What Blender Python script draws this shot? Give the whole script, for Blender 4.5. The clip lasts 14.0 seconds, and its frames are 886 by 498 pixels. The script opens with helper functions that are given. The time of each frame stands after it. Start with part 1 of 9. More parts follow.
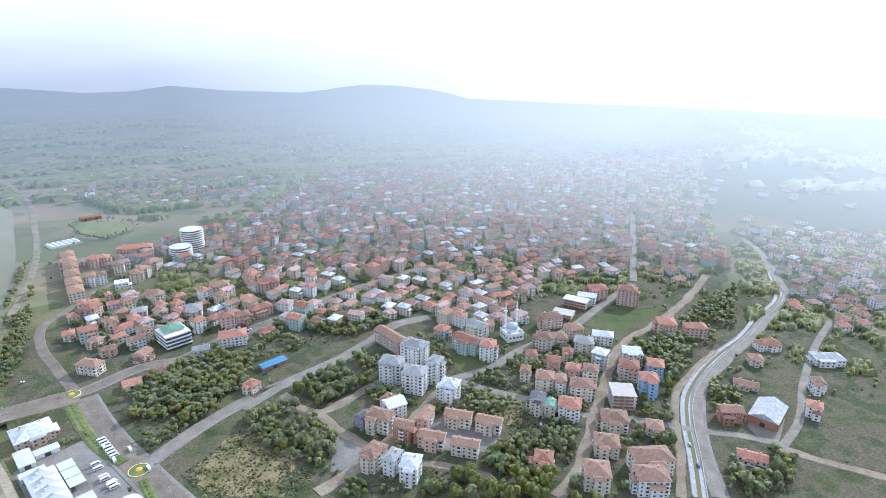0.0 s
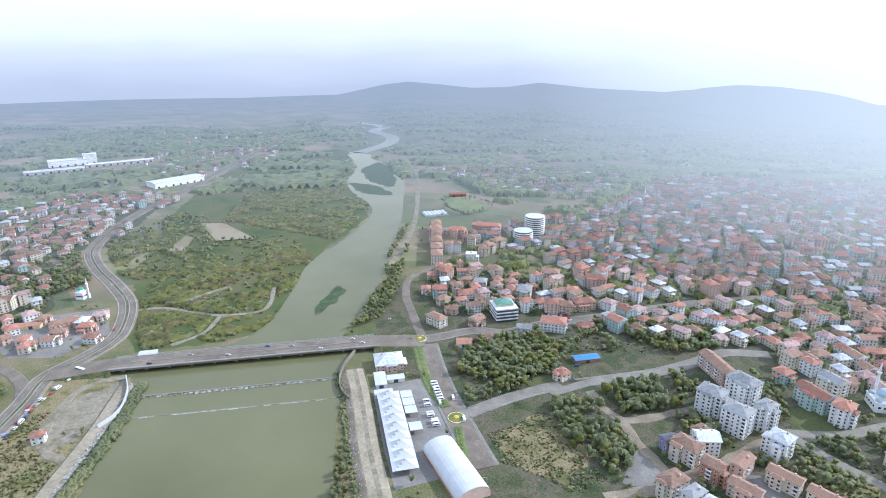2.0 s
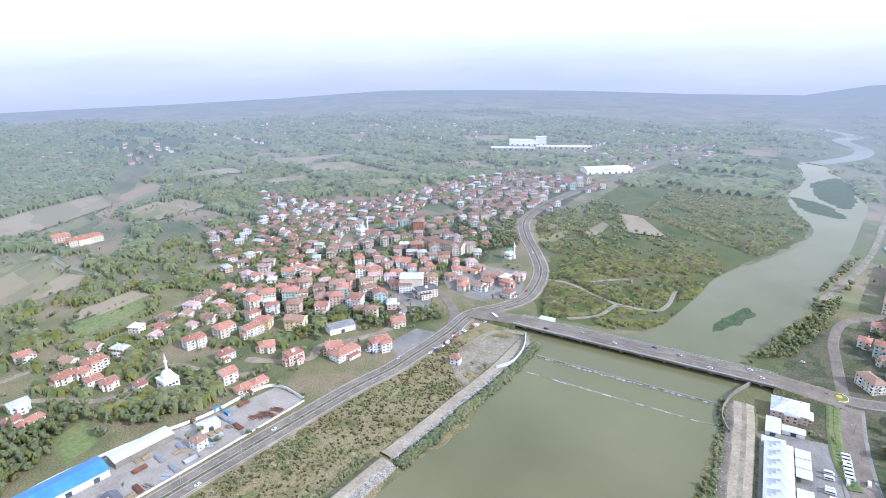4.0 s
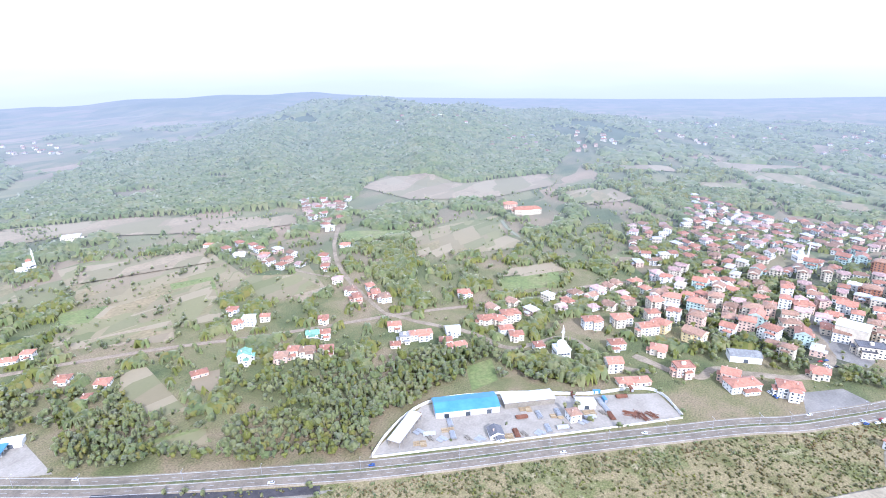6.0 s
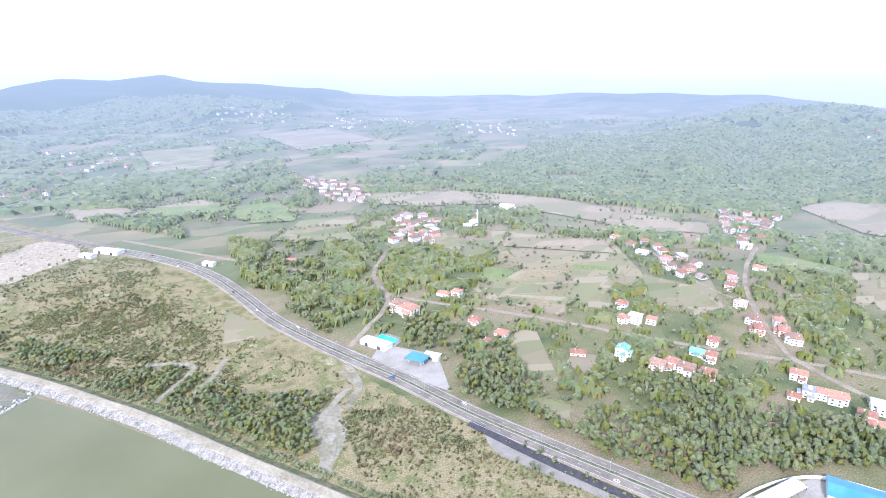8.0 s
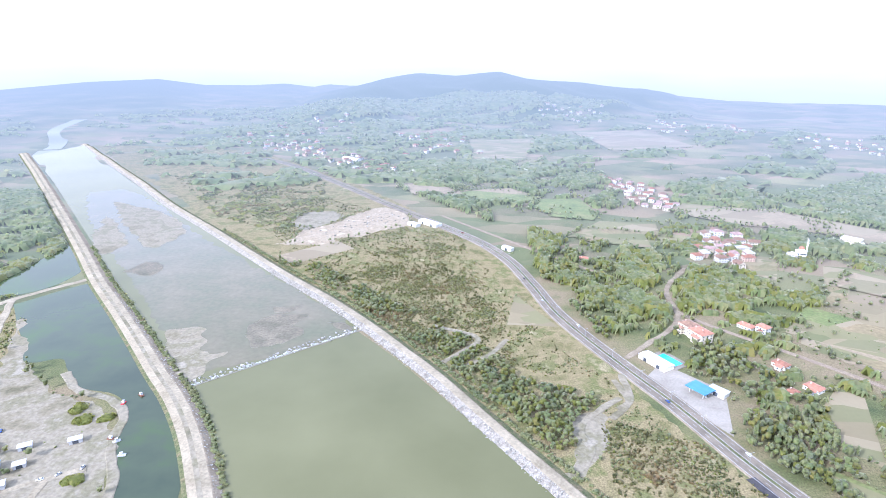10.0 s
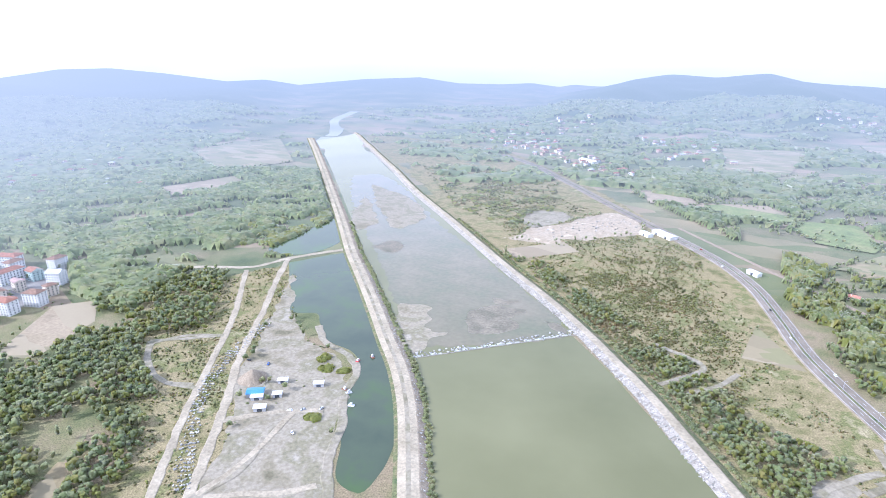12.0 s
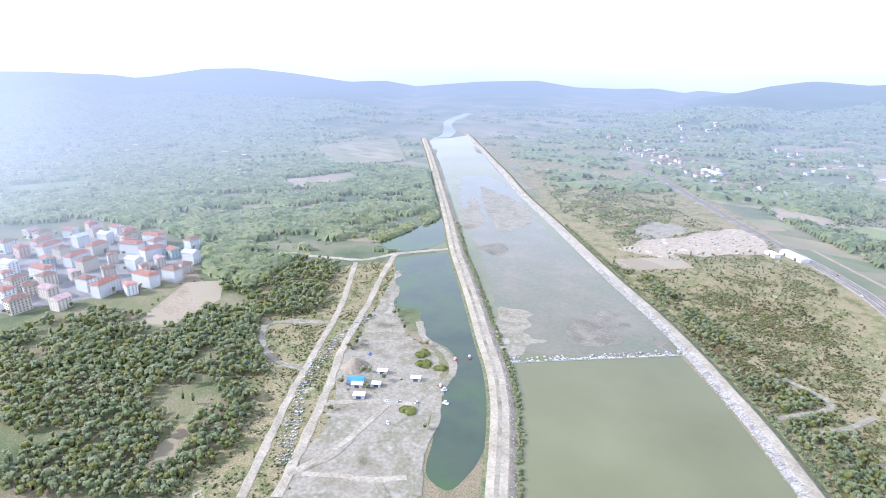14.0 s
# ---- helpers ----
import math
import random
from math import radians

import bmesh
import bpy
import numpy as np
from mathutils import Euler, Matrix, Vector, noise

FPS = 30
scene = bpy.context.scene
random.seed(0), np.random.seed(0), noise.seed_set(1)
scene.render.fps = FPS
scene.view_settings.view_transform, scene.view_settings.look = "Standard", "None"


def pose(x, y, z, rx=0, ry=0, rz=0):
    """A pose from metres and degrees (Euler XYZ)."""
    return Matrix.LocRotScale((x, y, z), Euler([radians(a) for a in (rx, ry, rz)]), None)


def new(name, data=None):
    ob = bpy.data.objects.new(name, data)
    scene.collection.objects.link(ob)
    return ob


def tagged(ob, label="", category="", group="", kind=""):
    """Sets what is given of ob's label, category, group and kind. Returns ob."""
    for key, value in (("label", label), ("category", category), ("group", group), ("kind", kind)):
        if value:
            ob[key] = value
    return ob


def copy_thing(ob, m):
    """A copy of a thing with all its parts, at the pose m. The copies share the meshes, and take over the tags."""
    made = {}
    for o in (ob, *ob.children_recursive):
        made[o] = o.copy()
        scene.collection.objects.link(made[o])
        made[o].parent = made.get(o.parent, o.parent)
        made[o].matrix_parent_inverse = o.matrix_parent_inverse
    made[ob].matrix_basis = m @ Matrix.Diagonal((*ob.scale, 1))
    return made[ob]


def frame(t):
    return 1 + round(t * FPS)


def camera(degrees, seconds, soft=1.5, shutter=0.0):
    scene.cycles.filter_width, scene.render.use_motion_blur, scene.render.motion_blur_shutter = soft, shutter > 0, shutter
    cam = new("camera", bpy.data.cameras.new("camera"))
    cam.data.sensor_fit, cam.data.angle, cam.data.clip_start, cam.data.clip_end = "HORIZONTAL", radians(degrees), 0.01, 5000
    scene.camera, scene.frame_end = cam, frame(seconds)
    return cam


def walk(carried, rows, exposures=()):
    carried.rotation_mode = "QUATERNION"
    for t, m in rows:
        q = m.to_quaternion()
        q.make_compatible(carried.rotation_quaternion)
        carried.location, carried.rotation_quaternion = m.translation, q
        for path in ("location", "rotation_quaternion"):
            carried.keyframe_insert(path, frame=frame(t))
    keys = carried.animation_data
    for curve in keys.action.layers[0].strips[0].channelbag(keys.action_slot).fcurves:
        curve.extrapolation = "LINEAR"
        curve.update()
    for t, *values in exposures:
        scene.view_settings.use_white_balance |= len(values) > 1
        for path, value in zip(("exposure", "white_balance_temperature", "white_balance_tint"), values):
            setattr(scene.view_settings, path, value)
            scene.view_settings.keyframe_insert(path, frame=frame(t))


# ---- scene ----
cam = camera(75.0, 14.0, soft=0.95)

H = 260.0
walk(cam, [
    (0, pose(0, 0, H, 71.27, -0.38, -0.00)),
    (0.5, pose(0, 0, H, 71.28, -0.27, 0.60)),
    (1, pose(0, 0, H, 71.26, -0.10, 8.33)),
    (1.5, pose(0, 0, H, 71.19, 0.05, 23.02)),
    (2, pose(0, 0, H, 71.11, 0.32, 33.69)),
    (2.5, pose(0, 0, H, 71.08, 0.42, 43.33)),
    (3, pose(0, 0, H, 71.11, 0.45, 53.84)),
    (3.2, pose(0, 0, H, 71.10, 0.44, 57.69)),
    (5.3, pose(0, 0, H, 71.03, 0.71, 103.23)),
    (5.5, pose(0, 0, H, 71.06, 0.65, 107.01)),
    (6, pose(0, 0, H, 71.11, 0.49, 116.41)),
    (6.5, pose(0, 0, H, 71.14, 0.29, 126.37)),
    (7, pose(0, 0, H, 71.14, 0.17, 136.51)),
    (7.5, pose(0, 0, H, 71.13, 0.06, 146.62)),
    (8, pose(0, 0, H, 71.10, -0.00, 157.10)),
    (8.5, pose(0, 0, H, 71.09, 0.07, 166.63)),
    (9, pose(0, 0, H, 71.08, -0.26, 174.57)),
    (9.2, pose(0, 0, H, 71.05, -0.35, 177.40)),
    (11.3, pose(0, 0, H, 70.88, 0.20, 201.54)),
    (11.5, pose(0, 0, H, 70.88, 0.18, 203.90)),
    (12, pose(0, 0, H, 70.95, 0.06, 210.49)),
    (12.5, pose(0, 0, H, 71.01, -0.02, 214.91)),
    (13, pose(0, 0, H, 71.08, -0.03, 217.71)),
    (13.5, pose(0, 0, H, 71.13, -0.08, 219.85)),
    (14, pose(0, 0, H, 71.19, -0.25, 221.50)),
], [
    (0.0, 0.1, 5400, 12), (3.2, 0.12, 5400, 14), (5.3, 0.63, 5310, 19), (9.2, 0.76, 5300, 19), (11.3, 0.74, 5280, 20), (14.0, 0.70, 5280, 20),
])

# ---- sky and sun ----
SUN_TURN, SUN_UP = 42.0, 33.0
world = bpy.data.worlds.new("world")
scene.world = world
world.use_nodes = True
wn, wl = world.node_tree.nodes, world.node_tree.links
wn.clear()
w_out, w_bg = wn.new("ShaderNodeOutputWorld"), wn.new("ShaderNodeBackground")
w_sky = wn.new("ShaderNodeTexSky")
w_sky.sky_type, w_sky.sun_disc = "NISHITA", False
w_sky.sun_elevation, w_sky.sun_rotation = radians(SUN_UP), radians(SUN_TURN)
w_sky.dust_density, w_sky.air_density = 3.0, 1.0
w_co, w_sep = wn.new("ShaderNodeTexCoord"), wn.new("ShaderNodeSeparateXYZ")
w_ramp, w_map, w_noise = wn.new("ShaderNodeValToRGB"), wn.new("ShaderNodeMapRange"), wn.new("ShaderNodeTexNoise")
w_scale, w_add, w_mul = wn.new("ShaderNodeVectorMath"), wn.new("ShaderNodeMath"), wn.new("ShaderNodeMath")
w_mix = wn.new("ShaderNodeMixRGB")
w_scale.operation, w_scale.inputs[1].default_value = "MULTIPLY", (4, 4, 22)
w_noise.inputs["Scale"].default_value, w_noise.inputs["Detail"].default_value = 1.0, 6
wl.new(w_co.outputs["Generated"], w_sep.inputs[0])
wl.new(w_co.outputs["Generated"], w_scale.inputs[0])
wl.new(w_scale.outputs[0], w_noise.inputs["Vector"])
w_mul.operation, w_mul.inputs[1].default_value = "MULTIPLY", 0.05
w_add.operation = "ADD"
wl.new(w_noise.outputs["Fac"], w_mul.inputs[0])
wl.new(w_sep.outputs["Z"], w_add.inputs[0])
wl.new(w_mul.outputs[0], w_add.inputs[1])
w_map.inputs["From Min"].default_value, w_map.inputs["From Max"].default_value = -0.08, 0.92
wl.new(w_add.outputs[0], w_map.inputs["Value"])
wl.new(w_map.outputs[0], w_ramp.inputs["Fac"])
# haze on the horizon, thin bright cloud above it, then open sky
stops = [(0.0, (4.3, 4.65, 5.4)), (0.05, (4.95, 5.25, 5.9)), (0.085, (6.0, 6.2, 6.7)), (0.12, (7.4, 7.6, 7.9)), (0.17, (8.9, 9.15, 9.4)), (0.5, (9.4, 9.9, 10.6)), (1.0, (7.6, 8.8, 10.6))]
els = w_ramp.color_ramp.elements
els[0].position, els[0].color = stops[0][0], (*[c / 11 for c in stops[0][1]], 1)
els[1].position, els[1].color = stops[-1][0], (*[c / 11 for c in stops[-1][1]], 1)
for p, c in stops[1:-1]:
    e = els.new(p)
    e.color = (*[v / 11 for v in c], 1)
w_gain = wn.new("ShaderNodeVectorMath")
w_gain.operation, w_gain.inputs[1].default_value = "MULTIPLY", (11, 11, 11)
wl.new(w_ramp.outputs["Color"], w_gain.inputs[0])
w_mix.inputs["Fac"].default_value = 0.87
wl.new(w_sky.outputs["Color"], w_mix.inputs["Color1"])
wl.new(w_gain.outputs[0], w_mix.inputs["Color2"])
# the air is brighter round the sun
w_dot, w_near, w_glow = wn.new("ShaderNodeVectorMath"), wn.new("ShaderNodeMapRange"), wn.new("ShaderNodeMixRGB")
w_dot.operation, w_dot.inputs[1].default_value = "DOT_PRODUCT", (math.sin(radians(SUN_TURN)), math.cos(radians(SUN_TURN)), 0.1)
w_near.inputs["From Min"].default_value, w_near.inputs["From Max"].default_value = 0.35, 1.0
w_near.inputs["To Max"].default_value = 0.9
w_glow.inputs["Color2"].default_value = (10.2, 10.4, 10.5, 1)
wl.new(w_co.outputs["Generated"], w_dot.inputs[0])
wl.new(w_dot.outputs["Value"], w_near.inputs["Value"])
wl.new(w_near.outputs[0], w_glow.inputs["Fac"])
wl.new(w_mix.outputs["Color"], w_glow.inputs["Color1"])
wl.new(w_glow.outputs["Color"], w_bg.inputs["Color"])
w_bg.inputs["Strength"].default_value = 0.13
wl.new(w_bg.outputs[0], w_out.inputs["Surface"])

sun = new("sun", bpy.data.lights.new("sun", "SUN"))
sun.data.energy, sun.data.angle, sun.data.color = 4.2, radians(1.0), (1.0, 0.95, 0.87)
to_sun = Vector((math.sin(radians(SUN_TURN)) * math.cos(radians(SUN_UP)), math.cos(radians(SUN_TURN)) * math.cos(radians(SUN_UP)), math.sin(radians(SUN_UP))))
sun.rotation_mode = "QUATERNION"
sun.rotation_quaternion = to_sun.to_track_quat("Z", "Y")
sun.location = (0, 0, 600)

# ---- materials ----
def material(name, colours, scale=0.1, rough=0.9, fine=None, bump=0.0, bump_scale=2.0, metal=0.0, spec=0.3, sheen=0.0, shift=0.0, island=0.0, detail=6.0):
    """A surface whose colours lie along a broad noise, broken by a fine one; shift and island vary it from object to object and from piece to piece."""
    m = bpy.data.materials.new(name)
    m.use_nodes = True
    n, k = m.node_tree.nodes, m.node_tree.links
    b = n["Principled BSDF"]
    b.inputs["Roughness"].default_value, b.inputs["Metallic"].default_value = rough, metal
    b.inputs["Specular IOR Level"].default_value = spec
    if sheen:
        b.inputs["Sheen Weight"].default_value, b.inputs["Sheen Roughness"].default_value = sheen, 0.45
        b.inputs["Sheen Tint"].default_value = (1.0, 0.97, 0.88, 1)
    co = n.new("ShaderNodeTexCoord")
    t1 = n.new("ShaderNodeTexNoise")
    t1.inputs["Scale"].default_value, t1.inputs["Detail"].default_value, t1.inputs["Roughness"].default_value = scale, detail, 0.62
    k.new(co.outputs["Object"], t1.inputs["Vector"])
    ramp = n.new("ShaderNodeValToRGB")
    els = ramp.color_ramp.elements
    lo, hi = 0.32, 0.68
    els[0].position, els[0].color = lo, (*colours[0], 1)
    els[1].position, els[1].color = hi, (*colours[-1], 1)
    for i, c in enumerate(colours[1:-1]):
        els.new(lo + (hi - lo) * (i + 1) / (len(colours) - 1)).color = (*c, 1)
    fac = t1.outputs["Fac"]
    for amount, source in ((shift, "object"), (island, "piece")):
        if amount:
            node = n.new("ShaderNodeObjectInfo" if source == "object" else "ShaderNodeNewGeometry")
            ma = n.new("ShaderNodeMath")
            ma.operation, ma.inputs[1].default_value = "MULTIPLY_ADD", amount
            k.new(node.outputs["Random" if source == "object" else "Random Per Island"], ma.inputs[0])
            sub = n.new("ShaderNodeMath")
            sub.operation, sub.inputs[1].default_value = "SUBTRACT", amount / 2
            k.new(fac, ma.inputs[2])
            k.new(ma.outputs[0], sub.inputs[0])
            fac = sub.outputs[0]
    k.new(fac, ramp.inputs["Fac"])
    colour = ramp.outputs["Color"]
    if fine:
        t2 = n.new("ShaderNodeTexNoise")
        t2.inputs["Scale"].default_value, t2.inputs["Detail"].default_value = fine[0], 4
        k.new(co.outputs["Object"], t2.inputs["Vector"])
        mr = n.new("ShaderNodeMapRange")
        mr.inputs["From Min"].default_value, mr.inputs["From Max"].default_value = 0.3, 0.7
        mr.inputs["To Min"].default_value, mr.inputs["To Max"].default_value = 1 - fine[1], 1 + fine[1]
        k.new(t2.outputs["Fac"], mr.inputs["Value"])
        mx = n.new("ShaderNodeVectorMath")
        mx.operation = "SCALE"
        k.new(colour, mx.inputs[0])
        k.new(mr.outputs[0], mx.inputs["Scale"])
        colour = mx.outputs[0]
    k.new(colour, b.inputs["Base Color"])
    if bump:
        t3 = n.new("ShaderNodeTexNoise")
        t3.inputs["Scale"].default_value, t3.inputs["Detail"].default_value = bump_scale, 5
        k.new(co.outputs["Object"], t3.inputs["Vector"])
        bp = n.new("ShaderNodeBump")
        bp.inputs["Strength"].default_value, bp.inputs["Distance"].default_value = bump, 0.5
        k.new(t3.outputs["Fac"], bp.inputs["Height"])
        k.new(bp.outputs[0], b.inputs["Normal"])
    return m


asphalt = material("asphalt", [(0.1198, 0.0979, 0.0739), (0.1646, 0.1353, 0.102), (0.2196, 0.179, 0.1364)], 0.06, 0.8, (0.7, 0.18), spec=0.4)
fresh_asphalt = material("fresh_asphalt", [(0.0385, 0.035, 0.038), (0.066, 0.06, 0.0617)], 0.2, 0.8, (1.5, 0.2))
concrete = material("concrete", [(0.1602, 0.1414, 0.1118), (0.2088, 0.1871, 0.1506), (0.2574, 0.2295, 0.1856)], 0.07, 0.85, (0.9, 0.15))
paving = material("paving", [(0.1571, 0.1434, 0.1275), (0.202, 0.1864, 0.1644), (0.2468, 0.2258, 0.198)], 0.05, 0.85, (0.6, 0.15))
gravel = material("gravel", [(0.1685, 0.133, 0.0912), (0.2354, 0.19, 0.1342), (0.2948, 0.243, 0.1763)], 0.06, 0.95, (0.8, 0.2), 0.3)
dirt = material("dirt", [(0.132, 0.1175, 0.0714), (0.198, 0.1696, 0.1134), (0.2552, 0.2218, 0.1638), (0.176, 0.1566, 0.0966), (0.2904, 0.2566, 0.2016)], 0.03, 0.95, (0.35, 0.2), 0.4, detail=10.0)
sand = material("sand", [(0.224, 0.188, 0.128), (0.352, 0.3, 0.216)], 0.05, 0.95, (0.5, 0.2))
silt = material("silt", [(0.1073, 0.1091, 0.0582), (0.1277, 0.1153, 0.0668), (0.1568, 0.1326, 0.0816)], 0.02, 0.14, (0.2, 0.12))
mud = material("river_mud", [(0.10, 0.095, 0.06), (0.15, 0.13, 0.09), (0.21, 0.18, 0.125)], 0.06, 0.6, (0.4, 0.3), detail=9.0)
town_ground = material("town_yards", [(0.045, 0.06, 0.028), (0.10, 0.095, 0.07), (0.055, 0.07, 0.032), (0.15, 0.135, 0.11)], 0.045, 0.95, (0.5, 0.3), spec=0.2, detail=9.0)
crushed = material("crushed_concrete", [(0.2, 0.159, 0.1056), (0.34, 0.2826, 0.2042), (0.27, 0.2119, 0.1408), (0.46, 0.3886, 0.2886)], 0.05, 0.95, (0.35, 0.25), detail=9.0)
plot_ground = material("rough_plots", [(0.035, 0.048, 0.021), (0.075, 0.082, 0.037), (0.115, 0.10, 0.065), (0.052, 0.066, 0.03), (0.09, 0.10, 0.045)], 0.028, 0.95, (0.6, 0.35), 0.4, 0.6, spec=0.2, detail=9.0)
# concrete painted paler to stand for the sky's glint in the canal
canal_glint_stone = material("canal_concrete", [(0.2592, 0.252, 0.2376), (0.3312, 0.324, 0.3096), (0.3888, 0.3816, 0.3672)], 0.2, 0.8, (0.8, 0.12))
rubble = material("rubble", [(0.156, 0.137, 0.11), (0.25, 0.224, 0.186), (0.335, 0.304, 0.258)], 0.25, 0.95, (1.2, 0.35), 0.6)
ballast = material("ballast", [(0.2, 0.153, 0.111), (0.28, 0.225, 0.1628)], 0.2, 0.95, (1.5, 0.25))
ground_mat = material("meadow_and_scrub", [(0.047, 0.063, 0.0221), (0.0886, 0.0999, 0.0362), (0.1409, 0.1293, 0.0574), (0.1935, 0.1481, 0.0884), (0.1042, 0.1098, 0.0423)], 0.011, 0.95, (0.8, 0.42), 0.6, 0.5, spec=0.2, sheen=0.12, detail=9.0)
field_dry = material("dry_field", [(0.1323, 0.1246, 0.0511), (0.1909, 0.154, 0.0802), (0.2403, 0.1833, 0.1021)], 0.02, 0.95, (0.25, 0.2), sheen=0.1)
field_tan = material("ploughed_field", [(0.187, 0.1412, 0.0892), (0.255, 0.2001, 0.129), (0.221, 0.1733, 0.1067)], 0.02, 0.95, (0.3, 0.15), sheen=0.1)
field_green = material("green_field", [(0.0845, 0.1134, 0.0357), (0.1334, 0.1607, 0.051), (0.1817, 0.1701, 0.0714)], 0.025, 0.95, (0.3, 0.25), sheen=0.1)
scrubland = material("dry_scrubland", [(0.0891, 0.0957, 0.0322), (0.1571, 0.1377, 0.0626), (0.2305, 0.185, 0.0998), (0.1199, 0.1242, 0.0448), (0.2937, 0.2451, 0.1471)], 0.032, 0.95, (0.8, 0.42), 0.6, 0.5, spec=0.2, detail=10.0)
plain_green = material("green_flat", [(0.0439, 0.0685, 0.0194), (0.0782, 0.0957, 0.034), (0.1026, 0.109, 0.0437), (0.1276, 0.105, 0.0583)], 0.015, 0.95, (0.9, 0.25), 0.6, 0.5, spec=0.2, detail=10.0)
bush_ground = material("bushy_bank", [(0.04, 0.0638, 0.024), (0.08, 0.102, 0.048)], 0.1, 0.95, (0.5, 0.3), 0.5)
leaf = material("leaves", [(0.1998, 0.2382, 0.0976), (0.2868, 0.315, 0.132), (0.389, 0.3756, 0.169)], 0.03, 0.6, None, spec=0.6, sheen=0.35, island=0.2)
leaf_light = material("pale_leaves", [(0.1974, 0.2254, 0.0496), (0.2758, 0.2885, 0.0694), (0.3527, 0.3149, 0.0991)], 0.04, 0.6, None, spec=0.4, sheen=0.15, island=0.2)
leaf_dark = material("deep_green_leaves", [(0.1869, 0.2416, 0.0922), (0.2651, 0.314, 0.117), (0.3568, 0.38, 0.1496)], 0.03, 0.6, None, spec=0.6, sheen=0.35, island=0.2)
scrub_leaf = material("scrub_leaves", [(0.1229, 0.1403, 0.0458), (0.2044, 0.1991, 0.0735), (0.3165, 0.2217, 0.1063)], 0.02, 0.7, None, spec=0.4, sheen=0.15, island=0.22)
for lm in (leaf, leaf_light, leaf_dark, scrub_leaf):
    # light that shines through the leaves
    n, k = lm.node_tree.nodes, lm.node_tree.links
    b, tr, mx = n["Principled BSDF"], n.new("ShaderNodeBsdfTranslucent"), n.new("ShaderNodeMixShader")
    k.new(b.inputs["Base Color"].links[0].from_socket, tr.inputs["Color"])
    mx.inputs["Fac"].default_value = 0.58
    k.new(b.outputs[0], mx.inputs[1])
    k.new(tr.outputs[0], mx.inputs[2])
    k.new(mx.outputs[0], n["Material Output"].inputs["Surface"])
bark = material("bark", [(0.08, 0.06, 0.04), (0.14, 0.11, 0.08)], 1.0, 0.95)
white_fabric = material("white_fabric", [(0.468, 0.468, 0.459), (0.561, 0.561, 0.548)], 0.15, 0.6)
white_metal = material("white_sheet_metal", [(0.459, 0.466, 0.48), (0.548, 0.548, 0.555)], 0.15, 0.5)
steel = material("grey_steel", [(0.35, 0.36, 0.37), (0.45, 0.45, 0.46)], 0.5, 0.5, metal=0.6)
blue_metal = material("blue_sheet_metal", [(0.0528, 0.18, 0.3308), (0.088, 0.2475, 0.4095)], 0.1, 0.4)
verge = material("planted_verge", [(0.055, 0.0792, 0.0306), (0.11, 0.114, 0.051), (0.176, 0.132, 0.0816)], 0.15, 0.95, (0.6, 0.3))
yard_concrete = material("yard_concrete", [(0.2261, 0.198, 0.1635), (0.2869, 0.2556, 0.2125), (0.3287, 0.2916, 0.2482)], 0.05, 0.9, (0.6, 0.12))
rust = material("rusty_steel", [(0.12, 0.05, 0.03), (0.22, 0.10, 0.06)], 0.6, 0.8)
stone = material("bank_stone", [(0.262, 0.242, 0.201), (0.385, 0.361, 0.312), (0.476, 0.451, 0.394)], 0.5, 0.95, shift=0.3)
paint_white = material("road_paint", [(0.3332, 0.3332, 0.323), (0.3919, 0.3919, 0.3816)], 0.8, 0.7)
paint_yellow = material("kerb_yellow", [(0.75, 0.62, 0.22), (0.82, 0.70, 0.32)], 0.5, 0.7)
flower = material("flowers", [(0.10, 0.20, 0.04), (0.65, 0.42, 0.05), (0.55, 0.10, 0.04)], 0.5, 0.8)
glass_dark = material("window_glass", [(0.035, 0.045, 0.055), (0.09, 0.10, 0.12)], 0.7, 0.12, spec=0.6, shift=0.3)
frame_white = material("window_frame", [(0.70, 0.70, 0.68), (0.78, 0.78, 0.76)], 0.5, 0.5)
tyre_mat = material("tyre_rubber", [(0.02, 0.02, 0.02), (0.035, 0.035, 0.035)], 2.0, 0.8)
pool_blue = material("pool_water", [(0.05, 0.48, 0.62), (0.08, 0.55, 0.68)], 0.3, 0.1)

WALLS = {}
for key, c in {"cream": (0.62, 0.55, 0.44), "white": (0.70, 0.69, 0.66), "pink": (0.56, 0.41, 0.33), "grey": (0.42, 0.42, 0.42), "blue": (0.30, 0.42, 0.58),
               "redwall": (0.36, 0.18, 0.115), "greenwall": (0.40, 0.50, 0.46), "purple": (0.25, 0.22, 0.33), "yellow": (0.66, 0.54, 0.30), "raw": (0.42, 0.38, 0.34)}.items():
    WALLS[key] = material(key + "_plaster", [tuple(v * 0.82 for v in c), c, tuple(min(v * 1.1, 0.82) for v in c)], 0.25, 0.9, (1.3, 0.08), shift=0.25)
ROOFS = {}
for key, c in {"red": (0.33, 0.155, 0.105), "brown": (0.25, 0.152, 0.105), "grey": (0.24, 0.24, 0.235), "silver": (0.50, 0.51, 0.52), "dark": (0.10, 0.10, 0.11), "green": (0.16, 0.30, 0.22),
               "white": (0.66, 0.66, 0.64), "pink": (0.39, 0.265, 0.24)}.items():
    ROOFS[key] = material(key + "_roofing", [tuple(v * 0.68 for v in c), c, tuple(v * 1.25 for v in c)], 0.35, 0.85, (1.6, 0.16), 0.25, 3.0, shift=0.35, sheen=0.1)

